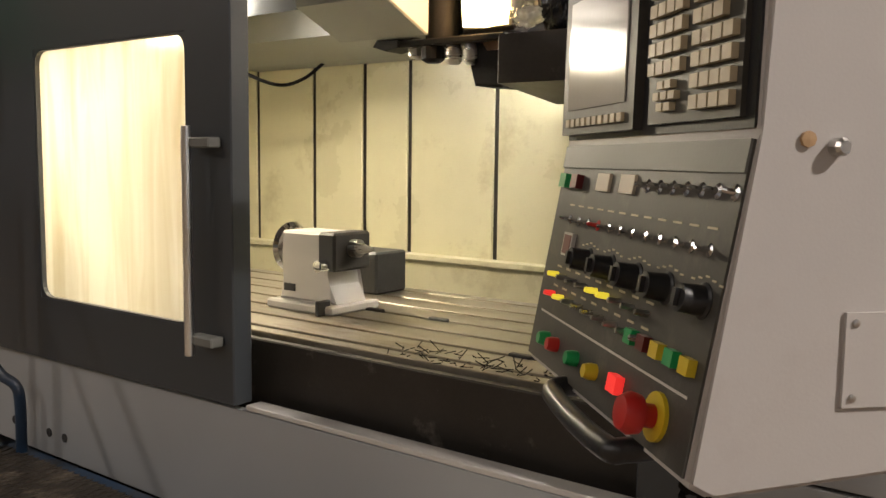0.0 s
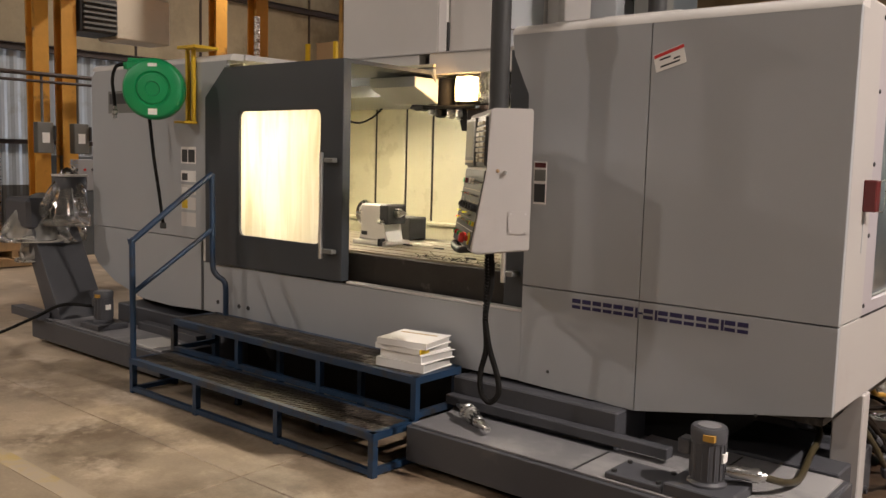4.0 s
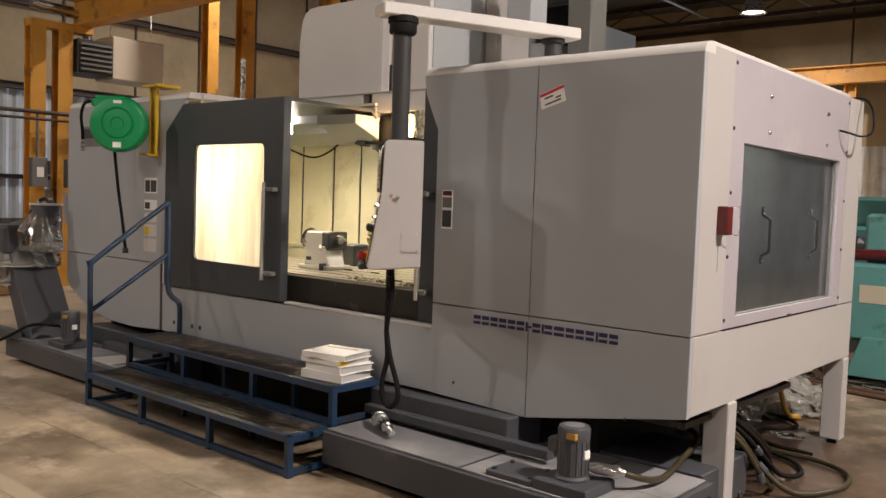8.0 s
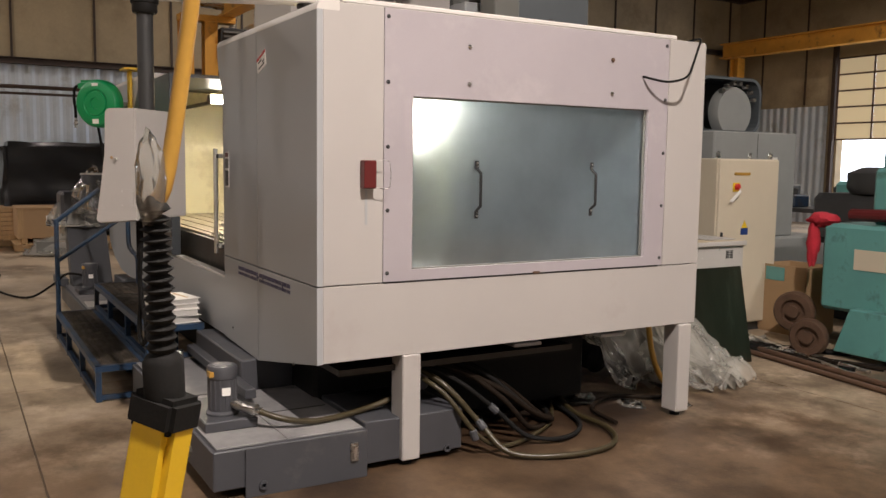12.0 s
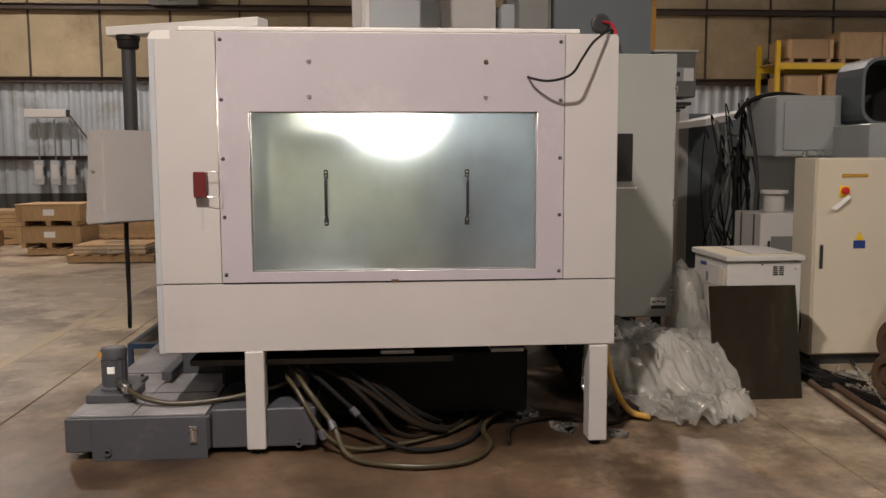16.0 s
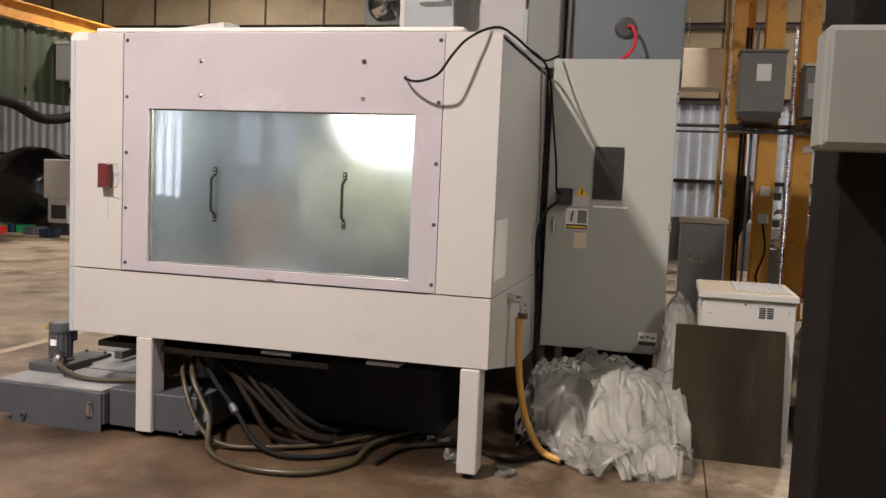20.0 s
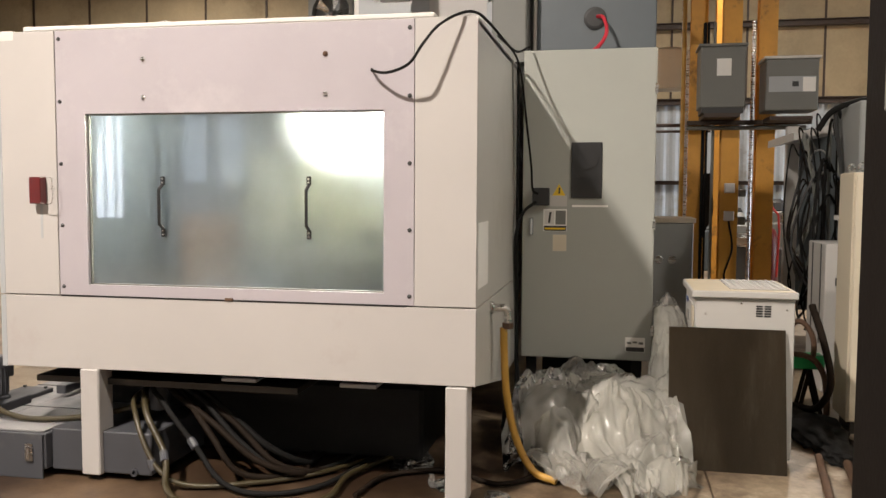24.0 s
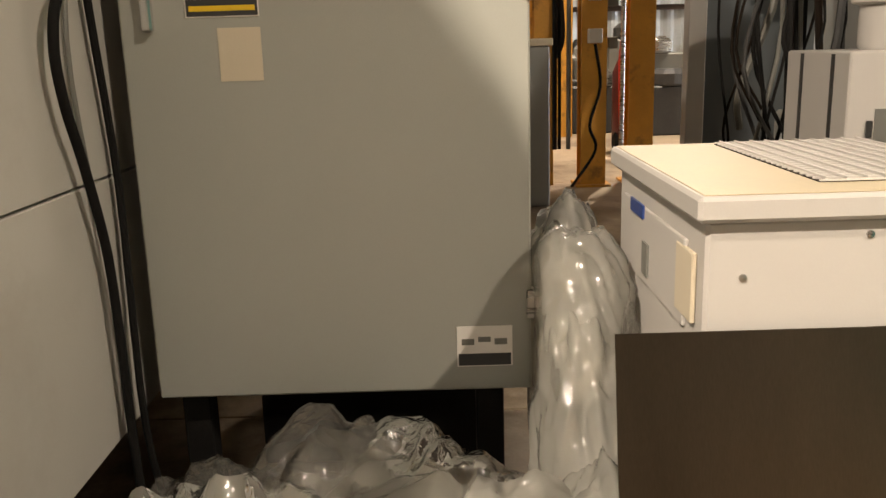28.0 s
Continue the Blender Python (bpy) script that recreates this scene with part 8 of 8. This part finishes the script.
part("stand", lathe([(0.19, 0), (0.19, 0.24)], (-10.5, 2.95, 0), n=16), M["ink"], at)

# heater hung from the roof
ht = thing("unit_heater", (-10.5, 5.2, 3.1), "beige gas unit heater hanging from the roof", "heater")
part("case", box(-10.75, -10.2, 4.75, 5.65, 3.18, 3.85, 0.02), M["cream"], ht)
part("front", box(-10.8, -10.15, 4.18, 4.75, 3.22, 3.72, 0.02), M["ink"], ht, "dark louvred outlet")
for k in range(6):
    part("louvre", box(-10.15, -10.12, 4.22, 4.72, 3.26 + k * 0.075, 3.29 + k * 0.075), M["box_grey"], ht)
part("flue", lathe([(0.07, 0), (0.07, 0.4), (0.09, 0.4), (0.09, 0.5)], (-10.4, 4.45, 3.72), n=14), M["steel"], ht, "", True)
part("flue", rod((-10.4, 4.45, 4.1), (-10.4, 3.6, 4.15), 0.07, 12), M["steel"], ht)
for y in (4.85, 5.55):
    part("hanger", rod((-10.45, y, 3.85), (-10.45, y, ROOF), 0.01, 6), M["steel"], ht)
# exhaust fan
fx = thing("exhaust_fan", (X0 + 0.2, -1.55, 4.95), "square exhaust fan in the wall with still blades", "fan")
part("housing", ring(rrect(-1.55, 5.25, 1.0, 0.92, 0.04), rrect(-1.55, 5.25, 0.84, 0.80, 0.38), "x", X0 + 0.1, X0 + 0.35), M["box_grey"], fx)
for k in range(5):
    a = 2 * math.pi * k / 5
    u, v = math.cos(a), math.sin(a)
    bm = bmesh.new()
    vs = [bm.verts.new((X0 + 0.26 + dx, -1.55 + u * r - v * s, 5.25 + v * r + u * s)) for r, s, dx in ((0.06, -0.03, 0.02), (0.38, -0.10, 0.05), (0.38, 0.12, -0.03), (0.06, 0.04, -0.02))]
    bm.faces.new(vs)
    got = bmesh.ops.extrude_face_region(bm, geom=bm.faces[:])
    bmesh.ops.translate(bm, verts=[g for g in got["geom"] if isinstance(g, bmesh.types.BMVert)], vec=(0.008, 0, 0))
    part("blade", bm, M["steel"], fx)
part("hub", lathe([(0.07, 0), (0.07, 0.08), (0, 0.09)], (X0 + 0.22, -1.55, 5.25), (1, 0, 0), 14), M["ink"], fx)
part("shutter", box(X0 + 0.06, X0 + 0.08, -1.98, -1.12, 4.84, 5.66), M["paint"], fx)

# ------------------------------------------------------------------ pallet rack with crates
rk = thing("pallet_rack", (-12.6, 13.4, 0), "yellow-beamed pallet rack holding crates", "rack")
for y in (10.9, 13.6, 16.3):
    for x in (-13.0, -12.1):
        part("upright", box(x - 0.04, x + 0.04, y - 0.04, y + 0.04, 0, 4.0), M["yellow"], rk)
for z in (1.2, 2.62, 3.48):
    for x in (-12.98, -12.1):
        part("beam", box(x - 0.03, x + 0.03, 10.9, 16.3, z - 0.06, z + 0.06), M["yellow"], rk)
    part("deck", box(-13.0, -12.08, 10.9, 16.3, z + 0.06, z + 0.08), M["wood"], rk)


def crate(x, y, z, d, w, h, label, material="wood", note=True):
    c = thing("crate", (x, y, z), label, "crate", "crates")
    part("sides", box(x - d / 2, x + d / 2, y - w / 2, y + w / 2, z + 0.08, z + h, 0.006), M[material], c)
    for k in (-1, 0, 1):
        part("skid", box(x - d / 2, x + d / 2, y + k * w * 0.4 - 0.04, y + k * w * 0.4 + 0.04, z, z + 0.08), M["wood"], c)
    part("lid", box(x - d / 2 - 0.01, x + d / 2 + 0.01, y - w / 2 - 0.01, y + w / 2 + 0.01, z + h, z + h + 0.02, 0.003), M[material], c)
    for s in (-1, 1):
        part("cleat", box(x + d / 2, x + d / 2 + 0.02, y + s * (w / 2 - 0.05) - 0.04, y + s * (w / 2 - 0.05) + 0.04, z + 0.08, z + h), M["wood"], c)
    if note:
        part("note", box(x + d / 2 + 0.001, x + d / 2 + 0.005, y - 0.08, y + 0.10, z + h * 0.5, z + h * 0.8), M["paper"], c)
    return c


random.seed(51)
for z in (1.28, 2.70, 3.56):
    y = 11.1
    while y < 15.6:
        w = random.uniform(0.75, 1.15)
        crate(-12.52, y + w / 2, z, 0.85, w, random.uniform(0.42, 0.62) if z > 3 else random.uniform(0.5, 0.8), "nailed wooden crate on the pallet rack", random.choice(("wood", "carton", "cream")), random.random() < 0.6)
        y += w + 0.12


# ------------------------------------------------------------------ pallets and stock along the west wall
def pallet(x, y, d, w, z=0.0):
    p = thing("pallet", (x, y, z), "raw wooden pallet on the floor", "pallet", "pallets")
    for k in range(7):
        u = y - w / 2 + k * (w - 0.1) / 6
        part("deck_board", box(x - d / 2, x + d / 2, u, u + 0.1, z + 0.11, z + 0.13), M["wood"], p)
    for k in (-1, 0, 1):
        part("runner", box(x + k * d * 0.42 - 0.04, x + k * d * 0.42 + 0.04, y - w / 2, y + w / 2, z + 0.015, z + 0.11), M["wood"], p)
    return p


random.seed(61)
for k, (x, y, d, w) in enumerate(((-8.6, -1.5, 1.0, 1.3), (-9.8, -2.6, 1.0, 1.2), (-10.7, -0.1, 1.1, 1.2), (-10.9, 1.5, 1.1, 1.1), (-9.9, 2.9, 1.0, 1.1), (-11.6, -2.2, 1.0, 1.6), (-11.8, -4.2, 1.0, 1.8), (-11.8, 0.6, 1.0, 1.0))):
    pallet(x, y, d, w)
    if k == 1:
        crate(x, y - 0.25, 0.13, 0.9, 1.05, 0.34, "pine crate with a white label, lower of two stacked", "wood")
        crate(x, y - 0.25, 0.50, 0.9, 1.05, 0.34, "pine crate with a white label stacked on another", "wood")
        crate(x - 0.1, y - 2.0, 0.0, 0.9, 1.2, 0.36, "shallow brown crate with odd parts on top", "carton", False)
    elif k == 0:
        st = thing("sheet_stack", (x, y, 0.13), "stack of boards on a pallet under crumpled clear film", "board stack", "board stacks")
        for j in range(5):
            part("board", box(x - 0.45 + 0.02 * random.random(), x + 0.45, y - 0.55, y + 0.55 - 0.04 * random.random(), 0.131 + j * 0.03, 0.158 + j * 0.03), M["cream" if j % 2 else "wood"], st)
        part("film", film_cloth((x, y, 0), (0.54, 0.66), 0.68, 70 + k, (0.50, 0.60, 0.30), 34, 90, 0.14, None, 0.45), M["wrap_clear"], st, "", 2)
    elif k in (2, 3):
        crate(x, y, 0.13, 0.9, 1.0, 0.55, "low wooden crate on a pallet", "carton" if k == 3 else "wood")
        if k == 3:
            fm = thing("wrapped_parts", (x + 1.0, y + 0.1, 0.0), "parts under pinkish film on a pallet", "wrapped parts")
            part("film", film_cloth((x + 1.0, y + 0.1, 0), (0.45, 0.6), 0.62, 75, (0.36, 0.5, 0.30), 34, 90, 0.01, None, 0.45), M["wrap"], fm, "", 2)
            part("parts_box", box(x + 0.75, x + 1.25, y - 0.3, y + 0.4, 0.01, 0.22), M["box_grey"], fm)
    elif k == 4:
        crate(x, y, 0.13, 0.8, 0.8, 0.22, "shallow pine crate on a pallet", "wood", False)
    else:
        st = thing("lumber_stack", (x, y, 0.13), "stack of pale timber boards on a pallet", "lumber stack", "lumber stacks")
        for j in range(7):
            for q in range(4):
                part("plank", box(x - 0.46 + q * 0.23, x - 0.25 + q * 0.23, y - w * 0.52 + random.uniform(0, 0.1), y + w * 0.5, 0.131 + j * 0.075, 0.20 + j * 0.075, 0.003), M["wood"], st)
bf = thing("black_film_stack", (-12.4, 2.4, 0), "tall load shrouded in black plastic film", "wrapped load")
bmk = box(-12.9, -11.9, 0.9, 3.3, 0.10, 1.75, 0.08, 2)
bmesh.ops.subdivide_edges(bmk, edges=bmk.edges[:], cuts=8, use_grid_fill=True)
for v in bmk.verts:
    v.co += Vector((1, 0.6, 0.8)) * 0.06 * noise.noise(v.co * 3.2)
part("film", bmk, M["black_film"], bf, "", True)
part("skid", box(-12.85, -11.95, 0.95, 3.25, 0.0, 0.10), M["wood"], bf)
# things far off beyond the front aisle
bv = thing("covered_vehicle", (-11.0, -8.7, 0), "dark bulky shape under a black cover by the wall", "covered load")
part("cover", crumple((-11.2, -8.9, 0.85), (0.8, 1.3, 0.95), 81, 0.12, 4, 0.02), M["black_film"], bv, "", True)
gw = thing("welding_screen", (-7.0, -6.25, 2.54), "hanging green tinted curtain", "curtain")
GREEN_CURTAIN = mat("green_curtain", (0.042, 0.056, 0.026), 0.6, 0, 0.15, 2.0)
for k in range(4):
    part("curtain", corrugated("x", -6.25 - 0.012 * (k % 2), -8.86 + k * 1.14, -7.70 + k * 1.14, 2.54, 3.865, 1, 0.29, 0.03), GREEN_CURTAIN, gw)
part("curtain_rail", rod((-8.9, -6.25, 3.875), (-4.28, -6.25, 3.875), 0.014, 8), M["steel"], gw)
wb = thing("wash_unit", (-10.2, -7.35, 0), "white bench machine with a dark window", "bench machine")
part("case", box(-10.5, -10.0, -7.75, -7.05, 0.75, 1.55, 0.02), M["chiller"], wb)
part("case", box(-10.5, -10.0, -7.65, -7.15, 0.25, 0.75, 0.02), M["chiller"], wb)
part("dark_window", box(-10.0, -9.99, -7.55, -7.2, 0.34, 0.62), M["ink"], wb)
part("stand", box(-10.45, -10.05, -7.6, -7.2, 0.0, 0.25), M["ink"], wb)
random.seed(71)
for k in range(14):
    y = random.uniform(-9.6, -6.6)
    x = random.uniform(-10.2, -9.4)
    m = random.choice(("button_green", "red", "blue", "clutter_dark", "gas_blue"))
    bn = thing("parts_bin", (x, y, 0), "small coloured plastic bin on the floor", "bin", "parts bins")
    part("bin", ring(rrect(x, y, 0.34, 0.26, 0.03), rrect(x, y, 0.30, 0.22, 0.02), "z", 0.01, 0.16), M[m], bn)
    part("bottom", box(x - 0.15, x + 0.15, y - 0.11, y + 0.11, 0.0, 0.02), M[m], bn)

for k, y in enumerate((-4.40, -4.07, -3.75)):
    sw3 = thing("wall_switch", (X0 + 0.3, y, 1.08), "grey safety switch with a pale cover on the wall column", "switch box", "wall switches")
    part("box", box(X0 + 0.25, X0 + 0.38, y - 0.10, y + 0.10, 1.08, 1.59, 0.01), M["paint"], sw3)
    part("cover", box(X0 + 0.38, X0 + 0.39, y - 0.07, y + 0.07, 1.20, 1.50, 0.004), M["chiller"], sw3, "pale cover plate")
    part("mounting_strut", box(X0, X0 + 0.25, y - 0.03, y + 0.03, 1.30, 1.36), M["brown_steel"], sw3)
    part("lever", box(X0 + 0.32, X0 + 0.40, y + 0.10, y + 0.13, 1.28, 1.46, 0.004), M["ink"], sw3)
    part("conduit", rod((X0 + 0.30, y, 1.59), (X0 + 0.30, y, 2.45), 0.018, 8), M["box_grey"], sw3)
wl2 = thing("wall_light", (X0 + 0.3, -4.2, 2.46), "pale strip light housing on the wall column", "wall light")
part("housing", box(X0 + 0.25, X0 + 0.40, -4.64, -3.79, 2.48, 2.65, 0.01), M["chiller"], wl2)
part("end_cap", box(X0 + 0.25, X0 + 0.40, -3.79, -3.76, 2.49, 2.64, 0.004), M["ink"], wl2)
part("support_arm", rod((X0 + 0.32, -3.76, 2.55), (X0 + 0.32, -3.3, 1.9), 0.018, 8), M["brown_steel"], wl2)
fe = thing("fume_extractor", (-8.9, -6.1, 2.96), "pale grey fume extractor box with a black hose under the beam", "extractor")
part("cabinet", box(-9.36, -8.43, -6.20, -5.75, 2.98, 3.62, 0.02), M["grey_machine"], fe)
part("top_cover", box(-9.38, -8.41, -6.20, -5.73, 3.62, 3.66, 0.006), M["paint_pale"], fe)
part("hanger", rod((-8.9, -6.0, 3.66), (-8.9, -6.15, 3.89), 0.02, 8), M["steel"], fe)
part("duct_hose", tube([(-9.0, -6.0, 2.98), (-9.0, -6.0, 2.6), (-8.7, -6.05, 2.35), (-8.0, -6.1, 2.25), (-7.3, -6.1, 2.45), (-6.8, -6.1, 2.5)], 0.09, 12), M["rubber"], fe, "black ribbed extraction hose", True)
part("duct_hose", tube([(-9.2, -5.95, 2.98), (-9.22, -5.95, 2.2), (-9.25, -6.0, 1.2), (-9.2, -6.05, 0.5)], 0.06, 10), M["rubber"], fe, "", True)
crate(-9.9, -5.75, 0.0, 0.8, 1.0, 0.30, "low brown crate of odd parts on the floor", "carton", False)

# ------------------------------------------------------------------ teal machine and clutter on the north side
tm = thing("teal_machine", (0.6, 6.6, 0), "teal painted shop machine on iron wheels, red rag on top", "shop machine")
part("body", box(0.05, 1.6, 6.25, 7.3, 0.35, 1.05, 0.03), M["teal"], tm)
part("head", box(0.3, 1.6, 6.5, 7.3, 1.05, 1.50, 0.03), M["teal"], tm)
part("skirt", prism([(0.30, 0.05), (1.2, 0.05), (1.2, 0.40), (0.42, 0.40)], "y", 6.12, 6.24, 0.006), M["teal"], tm)
part("pipe", rod((0.2, 6.4, 1.12), (1.6, 6.4, 1.16), 0.05, 12), M["dark_red"], tm)
for x, r in ((-0.15, 0.17), (0.18, 0.15)):
    w = part("wheel", lathe([(r * 0.9, -0.05), (r, -0.03), (r, 0.03), (r * 0.9, 0.05), (r * 0.6, 0.05), (r * 0.55, 0.02), (0.05, 0.02), (0.05, 0.06), (0, 0.06)], (x, 6.22 if r > 0.16 else 5.98, r + (0.12 if r > 0.16 else 0.0)), (0.3, -1, 0), 22), M["rust"], tm, "rusty iron wheel", True)
part("sheet_note", box(0.35, 0.62, 6.243, 6.249, 0.70, 0.86), M["cream"], tm, "pasted paper sheet")
rg = bmesh.new()
crumple((0.02, 6.3, 1.07), (0.12, 0.12, 0.06), 90, 0.4, 3, 0.3, rg)
crumple((-0.02, 6.24, 0.88), (0.05, 0.05, 0.2), 93, 0.4, 3, 0.3, rg)
part("rag", rg, M["cloth_red"], tm, "draped red rag", True)
eg = thing("engine_block", (-0.6, 7.9, 0), "black greasy engine on a stand", "engine")
part("block", box(-1.1, 0.0, 7.6, 8.3, 0.75, 1.25, 0.06), M["clutter_dark"], eg)
part("top", lathe([(0.3, 0), (0.34, 0.05), (0.34, 0.2), (0.2, 0.26), (0, 0.26)], (-0.5, 7.9, 1.25), n=18), M["clutter_dark"], eg, "", True)
part("stand", box(-1.0, -0.1, 7.7, 8.2, 0.0, 0.75, 0.02), M["clutter_dark"], eg)
bx2 = thing("carton", (-0.55, 6.75, 0), "tall open cardboard carton on the floor", "carton")
part("box", ring(rrect(-0.55, 6.75, 0.5, 0.42, 0.01), rrect(-0.55, 6.75, 0.49, 0.41, 0.01), "z", 0.02, 0.62), M["carton"], bx2)
part("bottom", box(-0.79, -0.31, 6.55, 6.95, 0.0, 0.02), M["carton"], bx2)
part("label", box(-0.72, -0.52, 6.535, 6.539, 0.48, 0.60), M["teal"], bx2)
wbn = thing("workbench", (-4.0, 11.0, 0), "cluttered steel workbench near the loading door", "workbench")
part("top", box(-5.4, -2.4, 10.6, 11.4, 0.86, 0.92, 0.005), M["clutter_dark"], wbn)
for x in (-5.3, -2.5):
    for y in (10.7, 11.3):
        part("leg", box(x - 0.03, x + 0.03, y - 0.03, y + 0.03, 0, 0.86), M["clutter_dark"], wbn)
random.seed(77)
for k in range(12):
    x, h = random.uniform(-5.3, -2.6), random.uniform(0.1, 0.5)
    cl = thing("bench_clutter", (x, 11.0, 0.92), "small dark tools and boxes on the workbench", "bench clutter", "bench clutter")
    part("piece", box(x - 0.12, x + 0.12, 10.75, 11.1, 0.921, 0.92 + h, 0.02), M[random.choice(("clutter_dark", "blue", "teal", "chiller", "gas_blue"))], cl)
    part("piece_top", lathe([(0.06, 0), (0.06, 0.08), (0.03, 0.1)], (x, 10.9, 0.92 + h), n=10), M["clutter_dark"], cl)
tg = thing("teal_cabinet", (-2.0, 9.0, 0), "teal machine body near the loading door", "shop machine")
part("body", box(-1.7, 0.4, 8.8, 10.0, 0.0, 1.35, 0.04), M["teal"], tg)
part("top", box(-1.2, 0.2, 8.9, 9.8, 1.35, 1.7, 0.04), M["teal"], tg)

# ------------------------------------------------------------------ crane push-button pendant hanging by the aisle
cr = thing("crane_pendant", (3.38, 0.315, 1.0), "yellow crane pendant control hanging on a yellow cable", "crane control")
PX, PY = 3.38, 0.315
part("cable", tube([(PX + 0.34, PY + 0.56, ROOF), (PX + 0.13, PY + 0.20, 3.4), (PX + 0.055, PY + 0.08, 2.1), (PX + 0.02, PY + 0.012, 1.53), (PX + 0.013, PY - 0.014, 1.425)], 0.011, 10), M["hose_yellow"], cr, "yellow sheathed cable", True)
part("wrap", crumple((PX + 0.02, PY - 0.02, 1.465), (0.020, 0.018, 0.06), 95, 0.4, 3, 0), M["wrap_clear"], cr, "tape and film wrapping", True)
part("boot", lathe([(0.028, 0), (0.028, 0.06), (0.022, 0.07)] + [(0.021 if k % 2 else 0.017 - 0.0003 * k, 0.075 + 0.0068 * k) for k in range(30)] + [(0.008, 0.29), (0, 0.29)], (PX - 0.01, PY, 1.155), (0.08, -0.05, 1), 18), M["rubber"], cr, "black ribbed rubber boot", True)
bb = box(-0.038, 0.038, -0.03, 0.03, -0.36, 0, 0.012, 2)
bmesh.ops.transform(bb, verts=bb.verts, matrix=pose(PX - 0.01, PY, 1.145, -5, 9, 35))
part("box", bb, M["yellow"], cr, "yellow push-button housing", True)
bb = box(-0.041, 0.041, -0.033, 0.033, -0.03, 0.02, 0.008, 2)
bmesh.ops.transform(bb, verts=bb.verts, matrix=pose(PX - 0.01, PY, 1.15, -5, 9, 35))
part("cap", bb, M["rubber"], cr, "", True)
for k in range(4):
    part("button", lathe([(0.011, 0), (0.011, 0.010), (0, 0.012)], Vector((PX - 0.01, PY, 1.075 - k * 0.085)) + Vector((-0.020, 0.026, 0)), (-0.57, 0.82, 0), 12), M["ink"], cr)

# ------------------------------------------------------------------ east side of the hall, mirrored in the end window
wn = thing("window_8", (X1, -6.0, 0.9), "tall bright daylight opening in the wall", "window", kind="structure")
part("pane", box(X1 - 0.03, X1 - 0.01, -7.2, -5.0, 0.9, 2.9), M["daylight"], wn)
for y in (-7.25, -6.1, -4.95):
    part("window_frame", box(X1 - 0.07, X1 - 0.031, y - 0.05, y + 0.05, 0.8, 3.0), M["brown_steel"], wn)
for z in (0.85, 2.95):
    part("window_frame", box(X1 - 0.07, X1 - 0.031, -7.20, -5.0, z - 0.05, z + 0.05), M["brown_steel"], wn)
for i, (y0, y1) in enumerate(((-3.7, -3.2), (-2.95, -2.4))):
    w = thing("window_%d" % (i + 9), (X1 - 0.04, (y0 + y1) / 2, 1.6), "bluish translucent daylight sheet set in the wall sheeting", "window", kind="structure")
    part("pane", corrugated("y", X1 - 0.04, y0, y1, 1.6, 2.9, -1), M["skylight_sheet"], w)
part("sheeting", corrugated("y", X1, Y0, Y1, 0.0, 3.2, -1), M["corrugated"], wall_east, "grey corrugated sheeting")
part("wall_column", beam_h((X1 - 0.26, -4.2, 0), (X1 - 0.26, -4.2, ROOF), 0.26, 0.32, 0.02, (1, 0, 0)), M["brown_steel"], wall_east)
for k in range(2):
    c = thing("carton", (8.2, -1.05, 0.13 + k * 0.5), "brown cardboard carton stacked on a pallet", "carton", "stacked cartons")
    part("box", box(7.9, 8.5, -1.35 + 0.02 * k, -0.75 + 0.02 * k, 0.131 + k * 0.49, 0.615 + k * 0.49, 0.006), M["carton"], c)
    part("tape", box(7.895, 7.899, -1.07 + 0.02 * k, -1.02 + 0.02 * k, 0.135 + k * 0.49, 0.61 + k * 0.49), M["keys"], c)
pe = thing("pallet", (8.2, -1.05, 0), "raw wooden pallet on the floor", "pallet", "pallets")
for k in range(6):
    part("deck_board", box(7.7, 8.7, -1.55 + k * 0.18, -1.45 + k * 0.18, 0.11, 0.13), M["wood"], pe)
for x in (7.75, 8.2, 8.65):
    part("runner", box(x - 0.04, x + 0.04, -1.55, -0.55, 0.0, 0.11), M["wood"], pe)
dm = thing("dark_machine", (8.9, 0.3, 0), "dark blue-grey shop machine standing by the aisle", "shop machine")
part("base", box(8.3, 9.5, -0.55, 1.2, 0.0, 0.7, 0.04), M["gas_blue"], dm)
part("head", prism([(-0.5, 0.7), (1.1, 0.7), (0.95, 1.2), (0.3, 1.36), (-0.35, 1.2)], "x", 8.4, 9.4, 0.03), M["clutter_dark"], dm)
for y in (-0.1, 0.5):
    part("gauge", lathe([(0.07, 0), (0.07, 0.02), (0.05, 0.03), (0, 0.03)], (8.4, y, 0.98), (-1, 0, 0), 16), M["steel"], dm)

# ------------------------------------------------------------------ dark building column by the camera's turn
bc = thing("building_column", (2.55, 5.36, 0), "dark brown painted steel building column", "column", kind="structure")
part("column", box(2.35, 2.75, 5.13, 5.60, 0, ROOF, 0.008), M["post_black"], bc)
part("base_plate", box(2.22, 2.88, 5.0, 5.73, 0, 0.025, 0.004), M["post_black"], bc)
for x in (2.28, 2.82):
    for y in (5.05, 5.68):
        part("anchor_bolt", lathe([(0.022, 0), (0.022, 0.02), (0.012, 0.02), (0.012, 0.045), (0, 0.045)], (x, y, 0.025), n=6), M["rust"], bc)
jb = thing("junction_box", (2.8, 5.2, 1.6), "pale grey enclosure fixed to the dark column", "junction box")
part("case", box(2.752, 2.885, 5.06, 5.36, 1.60, 1.88, 0.01), M["box_grey"], jb)
part("cover", box(2.885, 2.90, 5.07, 5.35, 1.61, 1.87, 0.006), M["box_grey"], jb)
